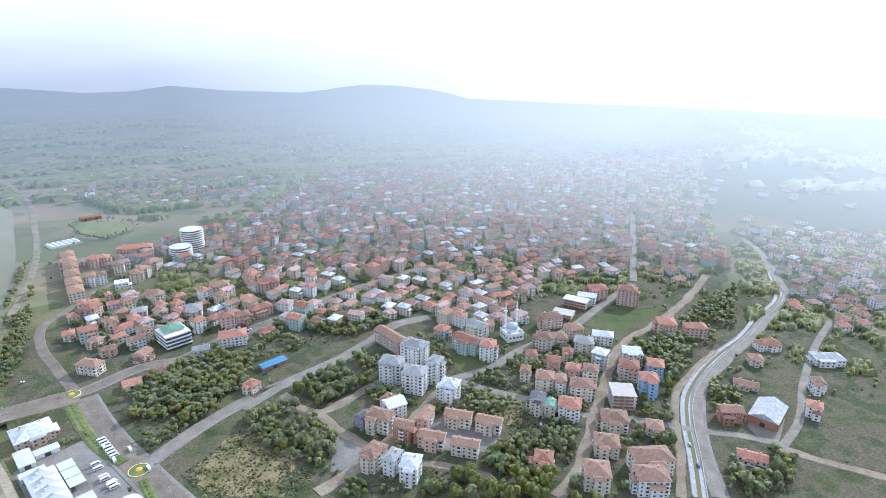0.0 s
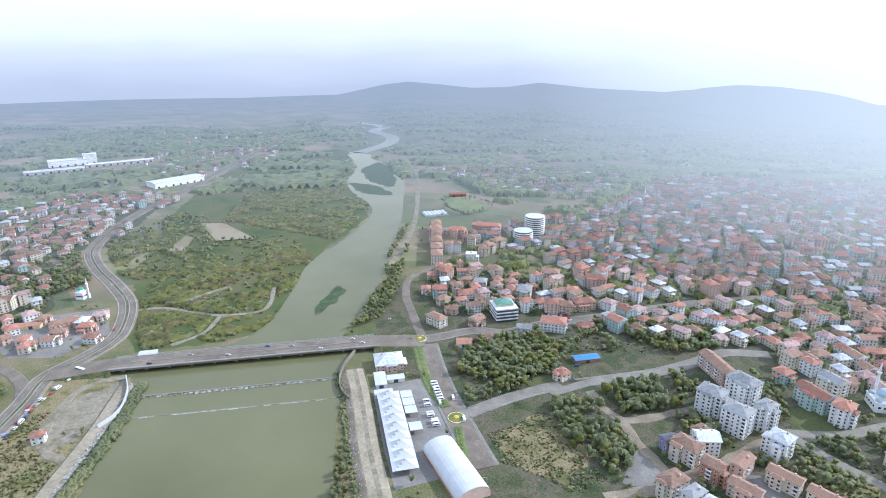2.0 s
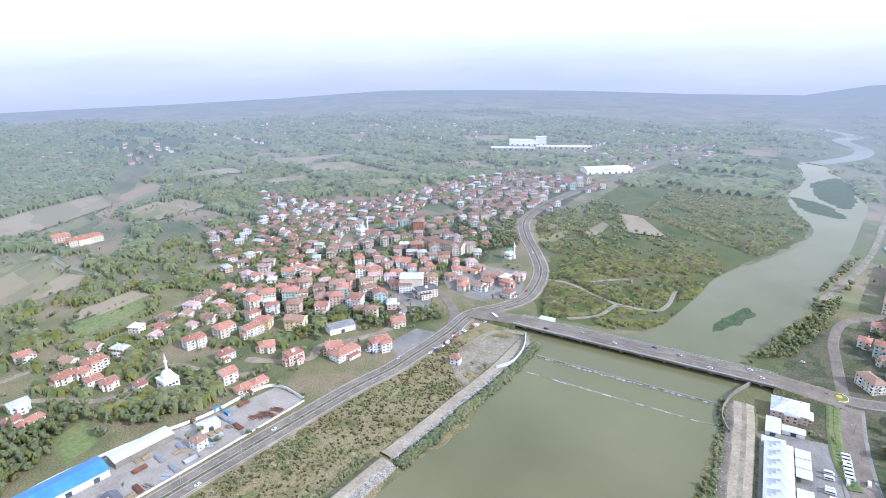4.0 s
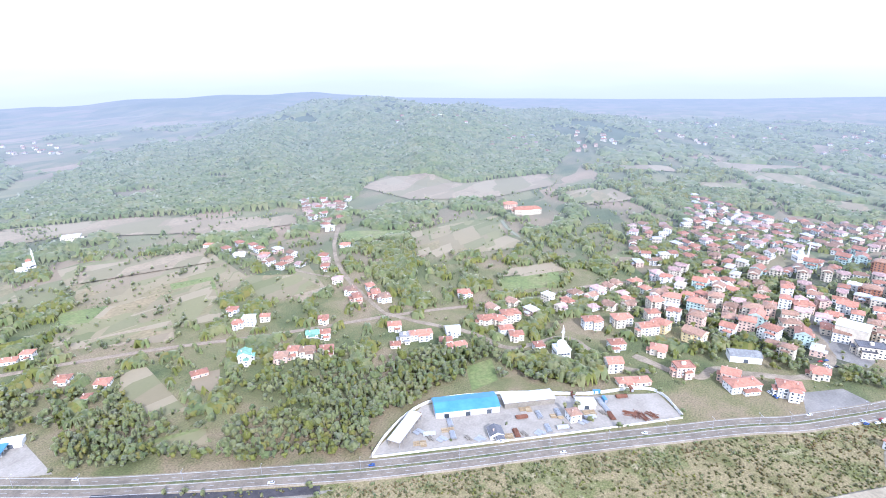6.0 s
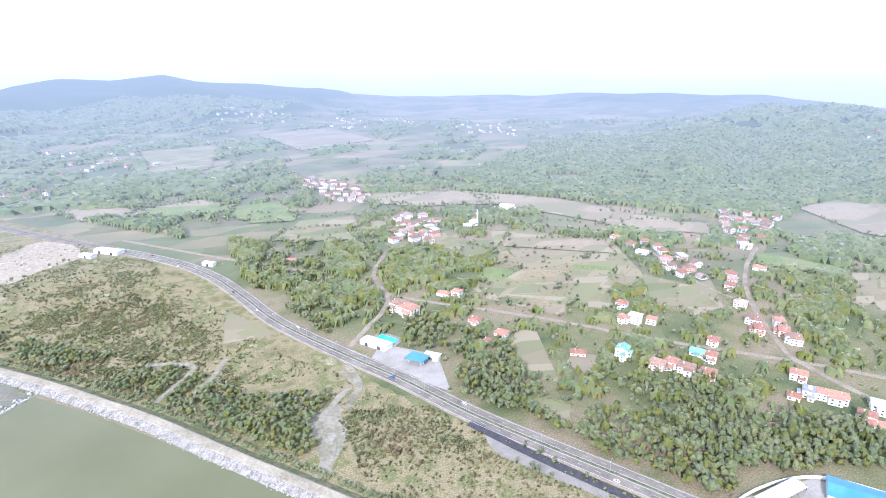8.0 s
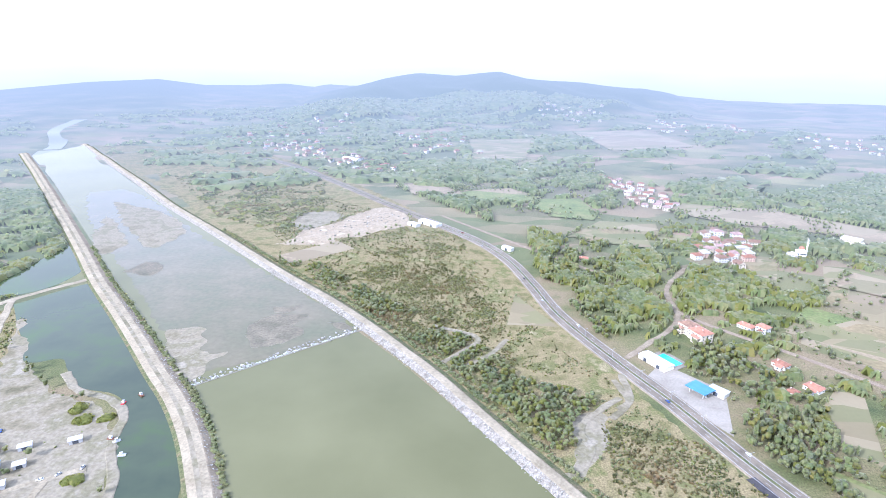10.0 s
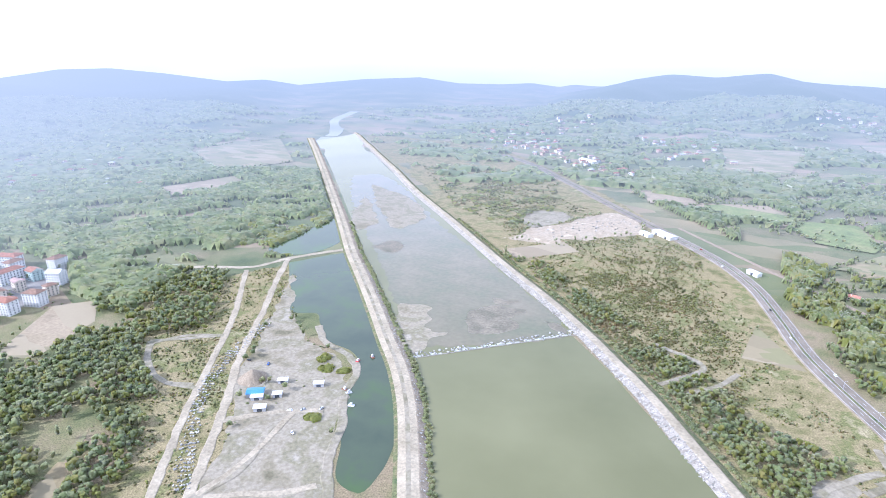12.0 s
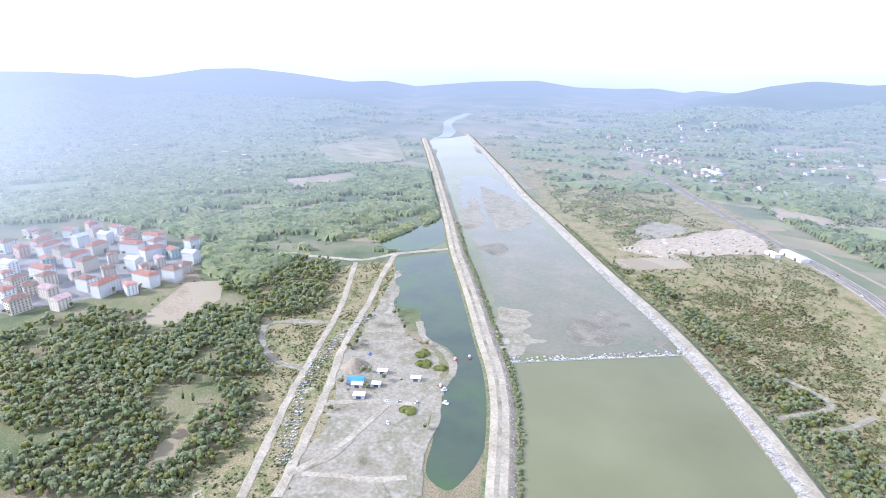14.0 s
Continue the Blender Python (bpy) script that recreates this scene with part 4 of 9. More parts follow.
patch("paved_lot", [(-281, 304), (-248, 347), (-242, 342), (-206, 306), (-179, 283), (-157, 269), (-192, 222), (-223, 252)], paving)
patch("paved_lot", [(-19, 360), (4, 367), (43, 351), (39, 332), (8, 332), (-8, 338)], paving)
patch("paved_lot", [(-74, 356), (-51, 337), (-58, 314), (-72, 311), (-74, 331)], paving)
patch("paved_lot", [(-337, -187), (-375, -139), (-403, -79), (-433, -26), (-408, -5), (-360, -67), (-267, -191), (-276, -192)], yard_concrete)
patch("paved_lot", [(-134, -469), (-176, -430), (-163, -369), (-115, -440)], yard_concrete)
patch("paved_lot", [(-164, -314), (-198, -249), (-232, -194), (-222, -202), (-203, -224), (-175, -266), (-162, -286), (-161, -300)], concrete)
patch("paved_lot", [(235, 377), (261, 373), (241, 345), (228, 346), (227, 362)], concrete)
patch("paved_lot", [(-630, 167), (-650, 228), (-616, 273), (-555, 240), (-548, 189), (-584, 165)], paving)
patch("paved_lot", [(-483, 77), (-504, 107), (-490, 125), (-456, 98), (-450, 78)], paving)
patch("paved_lot", [(-652, 88), (-649, 116), (-574, 143), (-551, 131), (-562, 96)], paving)
patch("bare_ground", [(-460, 210), (-463, 188), (-455, 147), (-408, 120), (-413, 155), (-434, 192)], dirt)
patch("bare_ground", [(280, -170), (317, -232), (361, -273), (395, -328), (470, -438), (490, -471), (413, -392), (362, -358), (301, -339), (271, -305), (250, -272), (230, -238), (202, -205), (264, -149)], dirt)
patch("bare_ground", [(334, -735), (314, -765), (318, -795), (280, -851), (263, -900), (227, -951), (169, -900), (165, -849), (203, -815), (221, -785), (252, -775), (246, -741), (293, -740)], crushed)
patch("bare_ground", [(349, -838), (345, -898), (302, -915), (276, -876), (295, -830), (322, -809)], dirt)
patch("bare_ground", [(-49, -371), (-72, -386), (-65, -332), (-53, -315)], dirt)
patch("sand_bar", [(281, -400), (310, -456), (309, -485), (255, -438), (263, -416), (251, -384)], mud)
patch("sand_bar", [(241, -451), (242, -474), (209, -487), (206, -475), (225, -455)], mud)
# no bar: a tinted sheet over the river for its shallow, silty water
patch("sand_bar", [(258, -398), (153, -497), (215, -560), (308, -635), (464, -764), (720, -991), (844, -1048), (743, -895), (509, -642), (383, -517), (307, -441)], silt)
patch("sand_bar", [(253, -472), (248, -508), (210, -520), (222, -483)], mud)
patch("sand_bar", [(471, -607), (468, -643), (438, -636), (433, -602)], mud)
patch("paved_lot", [(985, -167), (937, -284), (749, -332), (684, -300), (668, -231), (685, -172), (708, -105)], paving)
patch("sand_bar", [(599, -731), (664, -835), (557, -723), (537, -676)], dirt)
patch("sand_bar", [(329, -467), (307, -482), (263, -431), (252, -437), (260, -412), (253, -393), (265, -388)], dirt)
patch("sand_bar", [(250, -467), (236, -487), (200, -487), (202, -467), (233, -448)], mud)
patch("sand_bar", [(255, -534), (219, -541), (232, -521)], mud)
patch("sand_bar", [(181, -508), (156, -500), (145, -490), (164, -493)], mud)
patch("sand_bar", [(627, -757), (586, -753), (537, -697), (538, -663)], dirt)
patch("sand_bar", [(713, -923), (613, -882), (484, -746), (486, -703), (594, -787)], dirt)
patch("field", [(-576, 869), (-517, 896), (-471, 847), (-487, 801), (-550, 830)], field_green)
patch("island", [(-416, 380), (-442, 416), (-449, 454), (-436, 446), (-419, 407)], bush_ground)
patch("island", [(-902, 1006), (-925, 1090), (-772, 971), (-729, 898), (-784, 911)], bush_ground)
patch("island", [(-828, 882), (-767, 891), (-688, 837), (-724, 827)], bush_ground)
patch("field", [(-271, -556), (-298, -568), (-351, -482), (-327, -452), (-296, -494)], field_tan)
patch("field", [(-409, -720), (-528, -618), (-486, -517), (-441, -481), (-338, -624)], field_dry)
patch("field", [(-268, -447), (-283, -434), (-252, -347), (-234, -364), (-245, -418)], field_dry)
patch("field", [(-609, -231), (-662, -172), (-624, -154), (-571, -209)], field_green)
patch("field", [(-648, -229), (-692, -188), (-666, -173), (-618, -228)], field_tan)
patch("field", [(-692, -389), (-835, -334), (-735, -243), (-645, -332)], field_dry)
patch("field", [(-689, -513), (-737, -420), (-708, -413), (-654, -488)], field_green)
patch("field", [(-952, -658), (-1078, -677), (-1074, -484), (-1238, -365), (-1135, -311), (-970, -392), (-906, -519)], field_tan)
patch("field", [(-1075, -243), (-1155, -203), (-1075, -142), (-1001, -215)], field_tan)
patch("field", [(-281, -1061), (-401, -1032), (-498, -957), (-485, -883), (-360, -940), (-262, -1001)], field_dry)
patch("field", [(-818, 524), (-788, 545), (-682, 519), (-719, 480)], field_tan)
patch("field", [(-736, 414), (-779, 471), (-758, 471), (-716, 427)], field_tan)
patch("field", [(-585, 869), (-557, 903), (-478, 860), (-491, 801)], field_green)
patch("field", [(596, -208), (649, -276), (622, -308), (573, -277), (546, -209), (573, -187)], field_tan)
patch("field", [(370, -121), (403, -176), (381, -155), (341, -116), (344, -99)], field_dry)
patch("field", [(-5, -604), (-49, -528), (2, -526)], field_dry)
patch("field", [(143, 530), (195, 572), (242, 566), (177, 510)], plain_green)
patch("field", [(246, 340), (321, 413), (360, 405), (293, 312)], plot_ground)
patch("empty_plot", [(14, 409), (66, 390), (58, 361), (22, 378)], scrubland)
patch("field", [(-0, 455), (31, 476), (45, 455), (28, 427)], plain_green)
patch("empty_plot", [(-165, 308), (-146, 349), (-99, 325), (-104, 287), (-132, 287)], scrubland)
patch("field", [(-172, 399), (-156, 408), (-147, 392), (-173, 380)], plain_green)
patch("field", [(-210, -345), (-240, -322), (-233, -301), (-207, -326)], field_green)
patch("field", [(-404, -181), (-427, -166), (-396, -148), (-372, -161)], field_green)
patch("field", [(-396, -749), (-425, -748), (-538, -638), (-499, -585), (-359, -664)], field_dry)
patch("field", [(-288, -564), (-366, -502), (-332, -459), (-274, -524)], field_tan)
patch("field", [(-426, -578), (-466, -551), (-413, -481), (-377, -505)], field_green)
patch("field", [(-485, -466), (-549, -470), (-493, -398), (-451, -397)], field_tan)
patch("field", [(-728, -419), (-876, -335), (-770, -281), (-642, -357)], field_dry)
patch("field", [(-617, -719), (-726, -656), (-695, -603), (-594, -677)], field_tan)
patch("field", [(-260, -992), (-465, -991), (-479, -903), (-348, -925)], field_tan)
patch("field", [(-47, -1029), (-134, -952), (-113, -924), (-28, -987)], field_green)
patch("field", [(-105, -871), (-194, -850), (-193, -788), (-95, -811)], field_dry)
patch("field", [(-33, -1047), (-119, -1063), (-138, -966), (-49, -954)], field_green)
patch("field", [(-280, -1007), (-453, -1038), (-476, -921), (-375, -921)], field_tan)
patch("field", [(-393, -691), (-527, -648), (-500, -596), (-353, -627)], field_dry)
patch("field", [(-299, -579), (-394, -537), (-342, -468), (-284, -508)], field_dry)
patch("field", [(116, -1090), (9, -1130), (-34, -1079), (91, -1044)], field_tan)
patch("field", [(-186, -2033), (-440, -2097), (-508, -1744), (-262, -1629)], field_tan)
patch("field", [(146, -1786), (-61, -1833), (-19, -1440), (105, -1411)], field_dry)
patch("field", [(1057, -681), (1022, -838), (942, -802), (971, -650)], field_tan)
patch("field", [(1395, -1002), (1342, -1291), (1030, -1028), (1095, -864)], field_dry)
patch("field", [(1428, -265), (1363, -399), (1267, -378), (1314, -240)], field_green)
patch("field", [(311, -689), (248, -761), (216, -732), (281, -659)], field_tan)
patch("field", [(-1462, 7), (-1435, 150), (-1241, 246), (-1327, 57)], field_dry)
patch("field", [(-1541, -51), (-1545, 10), (-1545, 142), (-1491, 158), (-1425, -14)], field_tan)
patch("field", [(-1218, 159), (-1197, 246), (-1141, 243), (-1153, 158)], field_dry)
patch("field", [(-1775, 545), (-1732, 689), (-1634, 666), (-1657, 523)], field_tan)
patch("field", [(-1073, -282), (-1140, -239), (-1065, -175), (-998, -232)], field_dry)
patch("field", [(-1384, -239), (-1408, -122), (-1359, -96), (-1323, -205)], field_tan)
patch("field", [(-1276, -69), (-1301, 41), (-1219, 42), (-1210, -37)], field_dry)
patch("field", [(-623, -780), (-699, -692), (-634, -617), (-573, -693)], field_tan)
patch("field", [(-289, -792), (-343, -753), (-316, -687), (-275, -728)], field_dry)

patch("field", [(-416, -731), (-516, -634), (-503, -589), (-377, -676)], field_tan)
patch("field", [(-372, -668), (-498, -584), (-484, -541), (-346, -631)], field_dry)
patch("field", [(-318, -615), (-397, -551), (-373, -516), (-294, -586)], field_green)
patch("field", [(-286, -571), (-368, -509), (-350, -482), (-269, -547)], field_tan)
patch("field", [(-482, -523), (-516, -457), (-494, -406), (-432, -435)], field_dry)
patch("field", [(-677, -515), (-732, -437), (-702, -419), (-643, -484)], field_green)
patch("field", [(-722, -392), (-793, -316), (-758, -252), (-663, -325)], field_dry)
patch("field", [(-604, -229), (-656, -180), (-632, -157), (-576, -201)], field_green)
patch("field", [(-648, -222), (-690, -181), (-671, -165), (-626, -207)], field_tan)
patch("field", [(-397, -541), (-437, -516), (-384, -448), (-349, -471)], field_dry)
patch("field", [(-465, -1009), (-604, -881), (-647, -779), (-582, -718), (-469, -906)], field_tan)
patch("field", [(-292, -385), (-308, -372), (-277, -341), (-275, -372)], field_tan)
patch("field", [(-210, -338), (-242, -317), (-230, -301), (-207, -327)], field_dry)
patch("field", [(-409, -716), (-544, -647), (-481, -598), (-370, -635)], field_tan)
patch("field", [(-356, -588), (-455, -542), (-395, -471), (-274, -541)], field_dry)
patch("field", [(-68, -987), (-146, -976), (-128, -920), (-59, -933)], field_green)
patch("field", [(-136, -914), (-224, -918), (-217, -851), (-79, -823)], field_dry)
patch("field", [(127, -1066), (80, -1098), (-54, -1066), (-11, -1016), (66, -1011)], field_green)
patch("field", [(224, -1133), (132, -1120), (98, -1068), (191, -1049)], field_tan)

HIGHWAY = [(-1440, 1245), (-1296, 1016), (-1156, 801), (-1040, 632), (-970, 512), (-890, 414), (-825, 358), (-755, 330), (-671, 309), (-614, 291), (-572, 266), (-539, 236), (-527, 205), (-521, 172), (-492, 141), (-472, 118), (-454, 95), (-432, 66), (-421, 46), (-380, -14), (-330, -84), (-292, -135), (-254, -189), (-221, -243), (-195, -285), (-163, -340), (-144, -379), (-129, -409), (-112, -438), (-93, -472), (-73, -509), (-50, -557), (-26, -631), (5, -715), (41, -776), (82, -826), (125, -872), (172, -923), (223, -977), (280, -1040), (342, -1110), (410, -1183), (487, -1268), (562, -1334), (634, -1385)]
dual_road(HIGHWAY)
road("slip_road", [(-479, 220), (-496, 203), (-512, 186), (-511, 163)], 10, asphalt)
road("railway", [(-1229, 593), (-1043, 383), (-879, 228), (-851, 142), (-761, 52), (-711, -3), (-642, -117), (-577, -169), (-474, -284), (-374, -380), (-309, -452), (-265, -494), (-182, -572), (-142, -641), (-23, -766), (118, -915)], 5, ballast)
road("main_street", [(-342, 364), (-309, 390), (-293, 399), (-252, 446), (-239, 450), (-206, 495), (-177, 527), (-141, 572), (-88, 632), (-16, 700)], 10, asphalt)
road("boulevard", [(-282, 393), (-250, 359), (-221, 332), (-197, 312), (-177, 295), (-152, 275)], 16, asphalt)
road("ring_road", [(-197, 312), (-174, 360), (-150, 395), (-153, 382), (-127, 419), (-91, 457), (-65, 495), (-46, 528), (-12, 545)], 8, concrete)
road("river_street", [(-297, 405), (-338, 444), (-368, 474), (-397, 531), (-395, 543), (-393, 619), (-363, 664), (-341, 727), (-319, 815), (-269, 943)], 8, asphalt)
road("quarter_street", [(-77, 292), (-52, 317), (-32, 349), (-0, 408), (9, 425)], 8, gravel)
road("quarter_street", [(9, 425), (41, 408), (80, 391), (107, 375)], 7, concrete)
road("quarter_street", [(9, 425), (39, 441), (73, 476), (116, 509), (189, 595), (228, 637)], 8, concrete)
road("lane", [(-127, 400), (-95, 377), (-64, 405), (-43, 431)], 7, gravel)
road("lane", [(-95, 377), (-69, 350), (-51, 337)], 7, gravel)
road("lane", [(-17, 321), (8, 316), (33, 307)], 6, gravel)
road("quarter_street", [(72, 289), (86, 305), (109, 355), (126, 394), (174, 491), (222, 535), (282, 604), (328, 666)], 8, gravel)
road("canal_street", [(174, 289), (181, 327), (195, 373), (210, 407), (262, 466), (304, 508), (358, 567), (400, 614)], 6.5, concrete)
road("canal_street", [(149, 289), (166, 333), (177, 372), (194, 411), (217, 438), (254, 476)], 5, gravel)
road("cross_street", [(107, 375), (140, 371), (171, 362), (188, 357), (223, 349), (242, 340)], 6, concrete)
road("farm_lane", [(314, 296), (288, 309), (265, 320), (239, 337)], 6, gravel)
road("farm_lane", [(240, 339), (264, 363), (303, 421), (357, 491), (402, 540)], 5, concrete)
road("river_track", [(-444, 542), (-472, 601), (-533, 713), (-638, 867), (-777, 1050), (-930, 1197)], 7, dirt)
road("track", [(-587, 281), (-570, 302), (-528, 316), (-499, 327), (-473, 356), (-511, 410)], 4, dirt)
road("track", [(-499, 327), (-479, 292), (-482, 260)], 4, dirt)
road("track", [(-562, 329), (-561, 361), (-556, 383)], 4, dirt)
road("gravel_track", [(-464, 206), (-475, 182), (-455, 147), (-416, 123), (-385, 125)], 6, dirt)
road("side_street", [(-597, 147), (-556, 155), (-520, 151), (-497, 140), (-473, 123)], 9, asphalt)
road("side_street", [(-487, -53), (-474, -18), (-474, 4), (-491, 10), (-497, 44), (-514, 85), (-543, 102), (-610, 96)], 7, gravel)
road("village_street", [(-709, -539), (-624, -484), (-554, -422), (-503, -359), (-467, -304)], 4.5, gravel)
road("village_street", [(-467, -304), (-464, -261), (-464, -199), (-452, -161), (-495, -114), (-472, -79), (-461, -51), (-466, -31)], 5, gravel)
road("village_street", [(-562, -656), (-548, -547), (-525, -445), (-530, -404)], 4, gravel)
road("village_street", [(-105, -473), (-129, -502), (-171, -560), (-177, -637), (-218, -716)], 4.5, gravel)
road("canal", [(-860, -326), (-789, -275), (-756, -235)], 6, water)
road("track", [(56, -444), (29, -493), (74, -514)], 4, dirt)
road("track", [(-90, -408), (-72, -389), (-55, -365), (-60, -338), (-51, -320), (-32, -305)], 4.5, dirt)
road("track", [(-97, -445), (-94, -400), (-86, -392)], 5, dirt)
road("track", [(-89, -435), (-95, -401), (-79, -379)], 4, dirt)
road("plant_road", [(266, -148), (292, -183), (334, -237), (389, -302), (441, -376), (520, -485), (538, -513)], 6, sand)
road("plant_road", [(282, -133), (314, -171), (360, -225), (400, -278), (444, -336), (553, -455)], 5, sand)
road("track", [(486, -279), (437, -320)], 4, dirt)
road("track", [(486, -279), (456, -257), (409, -242), (386, -250)], 4, dirt)
road("track", [(325, -233), (305, -251), (269, -277)], 4, dirt)
road("track", [(278, -164), (272, -201), (289, -242)], 4, dirt)
road("track", [(274, -168), (256, -188), (234, -198), (216, -192)], 5, dirt)
road("track", [(277, -170), (276, -205), (281, -235), (288, -266)], 4, sand)
road("track", [(329, -225), (306, -251), (270, -278)], 4, sand)
road("track", [(272, -171), (253, -186), (233, -198), (219, -214)], 4, sand)
road("quay", [(203, -206), (230, -238), (245, -269), (271, -305), (285, -338), (305, -352), (341, -361), (370, -384)], 6, dirt)
road("track", [(481, -275), (468, -301), (435, -322)], 4, dirt)
road("track", [(484, -281), (452, -253), (409, -242), (380, -248)], 4, dirt)
road("dam_road", [(686, -379), (603, -439), (555, -467), (538, -513), (494, -585)], 7, sand)
road("track", [(34, -442), (17, -461), (1, -494)], 4, dirt)
road("far_road", [(231, 646), (287, 828), (315, 922)], 7, concrete)
road("far_road", [(397, 614), (418, 688), (436, 753), (437, 804)], 8, concrete)

# pale footways beside the main streets
for name, pts, gap in (("pavement", [(-197, 312), (-174, 360), (-150, 395), (-127, 419), (-91, 457), (-65, 495), (-46, 528), (-12, 545)], 5.2), ("pavement", [(-309, 390), (-293, 399), (-252, 446), (-239, 450), (-206, 495), (-177, 527), (-141, 572), (-88, 632)], 6.2),
                       ("pavement", [(-282, 393), (-250, 359), (-221, 332), (-197, 312), (-177, 295), (-152, 275)], 9.4), ("pavement", [(174, 289), (181, 327), (195, 373), (210, 407), (262, 466), (304, 508), (358, 567)], 4.4)):
    for side in (-1, 1):
        tagged(ribbon(name, [tuple(p) for p in offset_line(pts, side * gap, 8.0)], 1.8, 0.42, paving, 0.16, 6.0), "raised pale footway along the street", "pavement", kind="structure")


# ---- houses ----
FLOOR = 2.95
house_spots = []


def window_mesh(w, h, name="window"):
    v, f = boxes([(-w / 2, -0.07, 0, -w / 2 + 0.09, 0.03, h), (w / 2 - 0.09, -0.07, 0, w / 2, 0.03, h), (-w / 2 + 0.09, -0.07, 0, w / 2 - 0.09, 0.03, 0.09), (-w / 2 + 0.09, -0.07, h - 0.09, w / 2 - 0.09, 0.03, h),
                  (-w / 2 + 0.09, -0.03, 0.09, w / 2 - 0.09, 0.02, h - 0.09)])
    return mesh(name, v, f, [frame_white, glass_dark], [0] * 24 + [1] * 6)


WINDOW = window_mesh(1.5, 1.5)
WIDE_WINDOW = window_mesh(2.3, 1.9)
DOOR = window_mesh(1.6, 2.2, "door")
BALCONY = None


def balcony_mesh():
    v, f = boxes([(-1.8, -1.3, -0.12, 1.8, 0.0, 0.06), (-1.8, -1.3, 0.06, -1.72, 0.0, 1.0), (1.72, -1.3, 0.06, 1.8, 0.0, 1.0), (-1.72, -1.3, 0.06, 1.72, -1.22, 1.0)])
    return mesh("balcony", v, f, WALLS["white"])


BALCONY = balcony_mesh()
CHIMNEY = box_mesh("chimney", [(-0.4, -0.4, -1.0, 0.4, 0.4, 1.3), (-0.52, -0.52, 1.3, 0.52, 0.52, 1.5)], WALLS["pink"])


STAIR_HEAD = box_mesh("stair_head", [(-1.5, -1.2, 0, 1.5, 1.2, 2.35)], WALLS["cream"])


def wall_mesh(w, d, h, floors, mat, windows):
    """Four walls; where windows is set, rows of recessed window openings with glass."""
    v, f, idx = [], [], []

    def add(pts, k):
        b = len(v)
        v.extend(pts)
        f.append(tuple(range(b, b + len(pts))))
        idx.append(k)

    sides = [((-w / 2, -d / 2), (1, 0), w), ((w / 2, -d / 2), (0, 1), d), ((w / 2, d / 2), (-1, 0), w), ((-w / 2, d / 2), (0, -1), d)]
    for (ox, oy), (ux, uy), length in sides:
        nx, ny = -uy, ux

        def at(s, z, deep=0.0):
            return (ox + ux * s + nx * deep, oy + uy * s + ny * deep, z)

        if windows == "flat":
            add([at(0, -2), at(length, -2), at(length, h), at(0, h)], 0)
            n = max(1, int(length / 3.4))
            for k in range(floors):
                for i in range(n):
                    s, z = (i + 0.5) * length / n, 0.9 + k * FLOOR
                    add([at(s - 0.8, z, -0.04), at(s + 0.8, z, -0.04), at(s + 0.8, z + 1.45, -0.04), at(s - 0.8, z + 1.45, -0.04)], 1)
            continue
        if not windows:
            add([at(0, -2), at(length, -2), at(length, h), at(0, h)], 0)
            continue
        n = max(1, int(length / 3.4))
        pitch, ww, wh = length / n, 1.6, 1.45
        add([at(0, -2), at(length, -2), at(length, 0.9), at(0, 0.9)], 0)
        for k in range(floors):
            z0 = 0.9 + k * FLOOR
            z1, z2 = z0 + wh, (0.9 + (k + 1) * FLOOR if k < floors - 1 else h)
            add([at(0, z1), at(length, z1), at(length, z2), at(0, z2)], 0)
            s = 0.0
            for i in range(n):
                a = (i + 0.5) * pitch - ww / 2
                add([at(s, z0), at(a, z0), at(a, z1), at(s, z1)], 0)
                b = a + ww
                q = 0.22
                add([at(a, z0, q), at(b, z0, q), at(b, z1, q), at(a, z1, q)], 1)
                add([at(a, z0), at(b, z0), at(b, z0, q), at(a, z0, q)], 0)
                add([at(a, z1, q), at(b, z1, q), at(b, z1), at(a, z1)], 0)
                add([at(a, z0), at(a, z0, q), at(a, z1, q), at(a, z1)], 0)
                add([at(b, z0, q), at(b, z0), at(b, z1), at(b, z1, q)], 0)
                s = b
            add([at(s, z0), at(length, z0), at(length, z1), at(s, z1)], 0)
    return mesh("wall", v, f, [mat, glass_dark], idx)


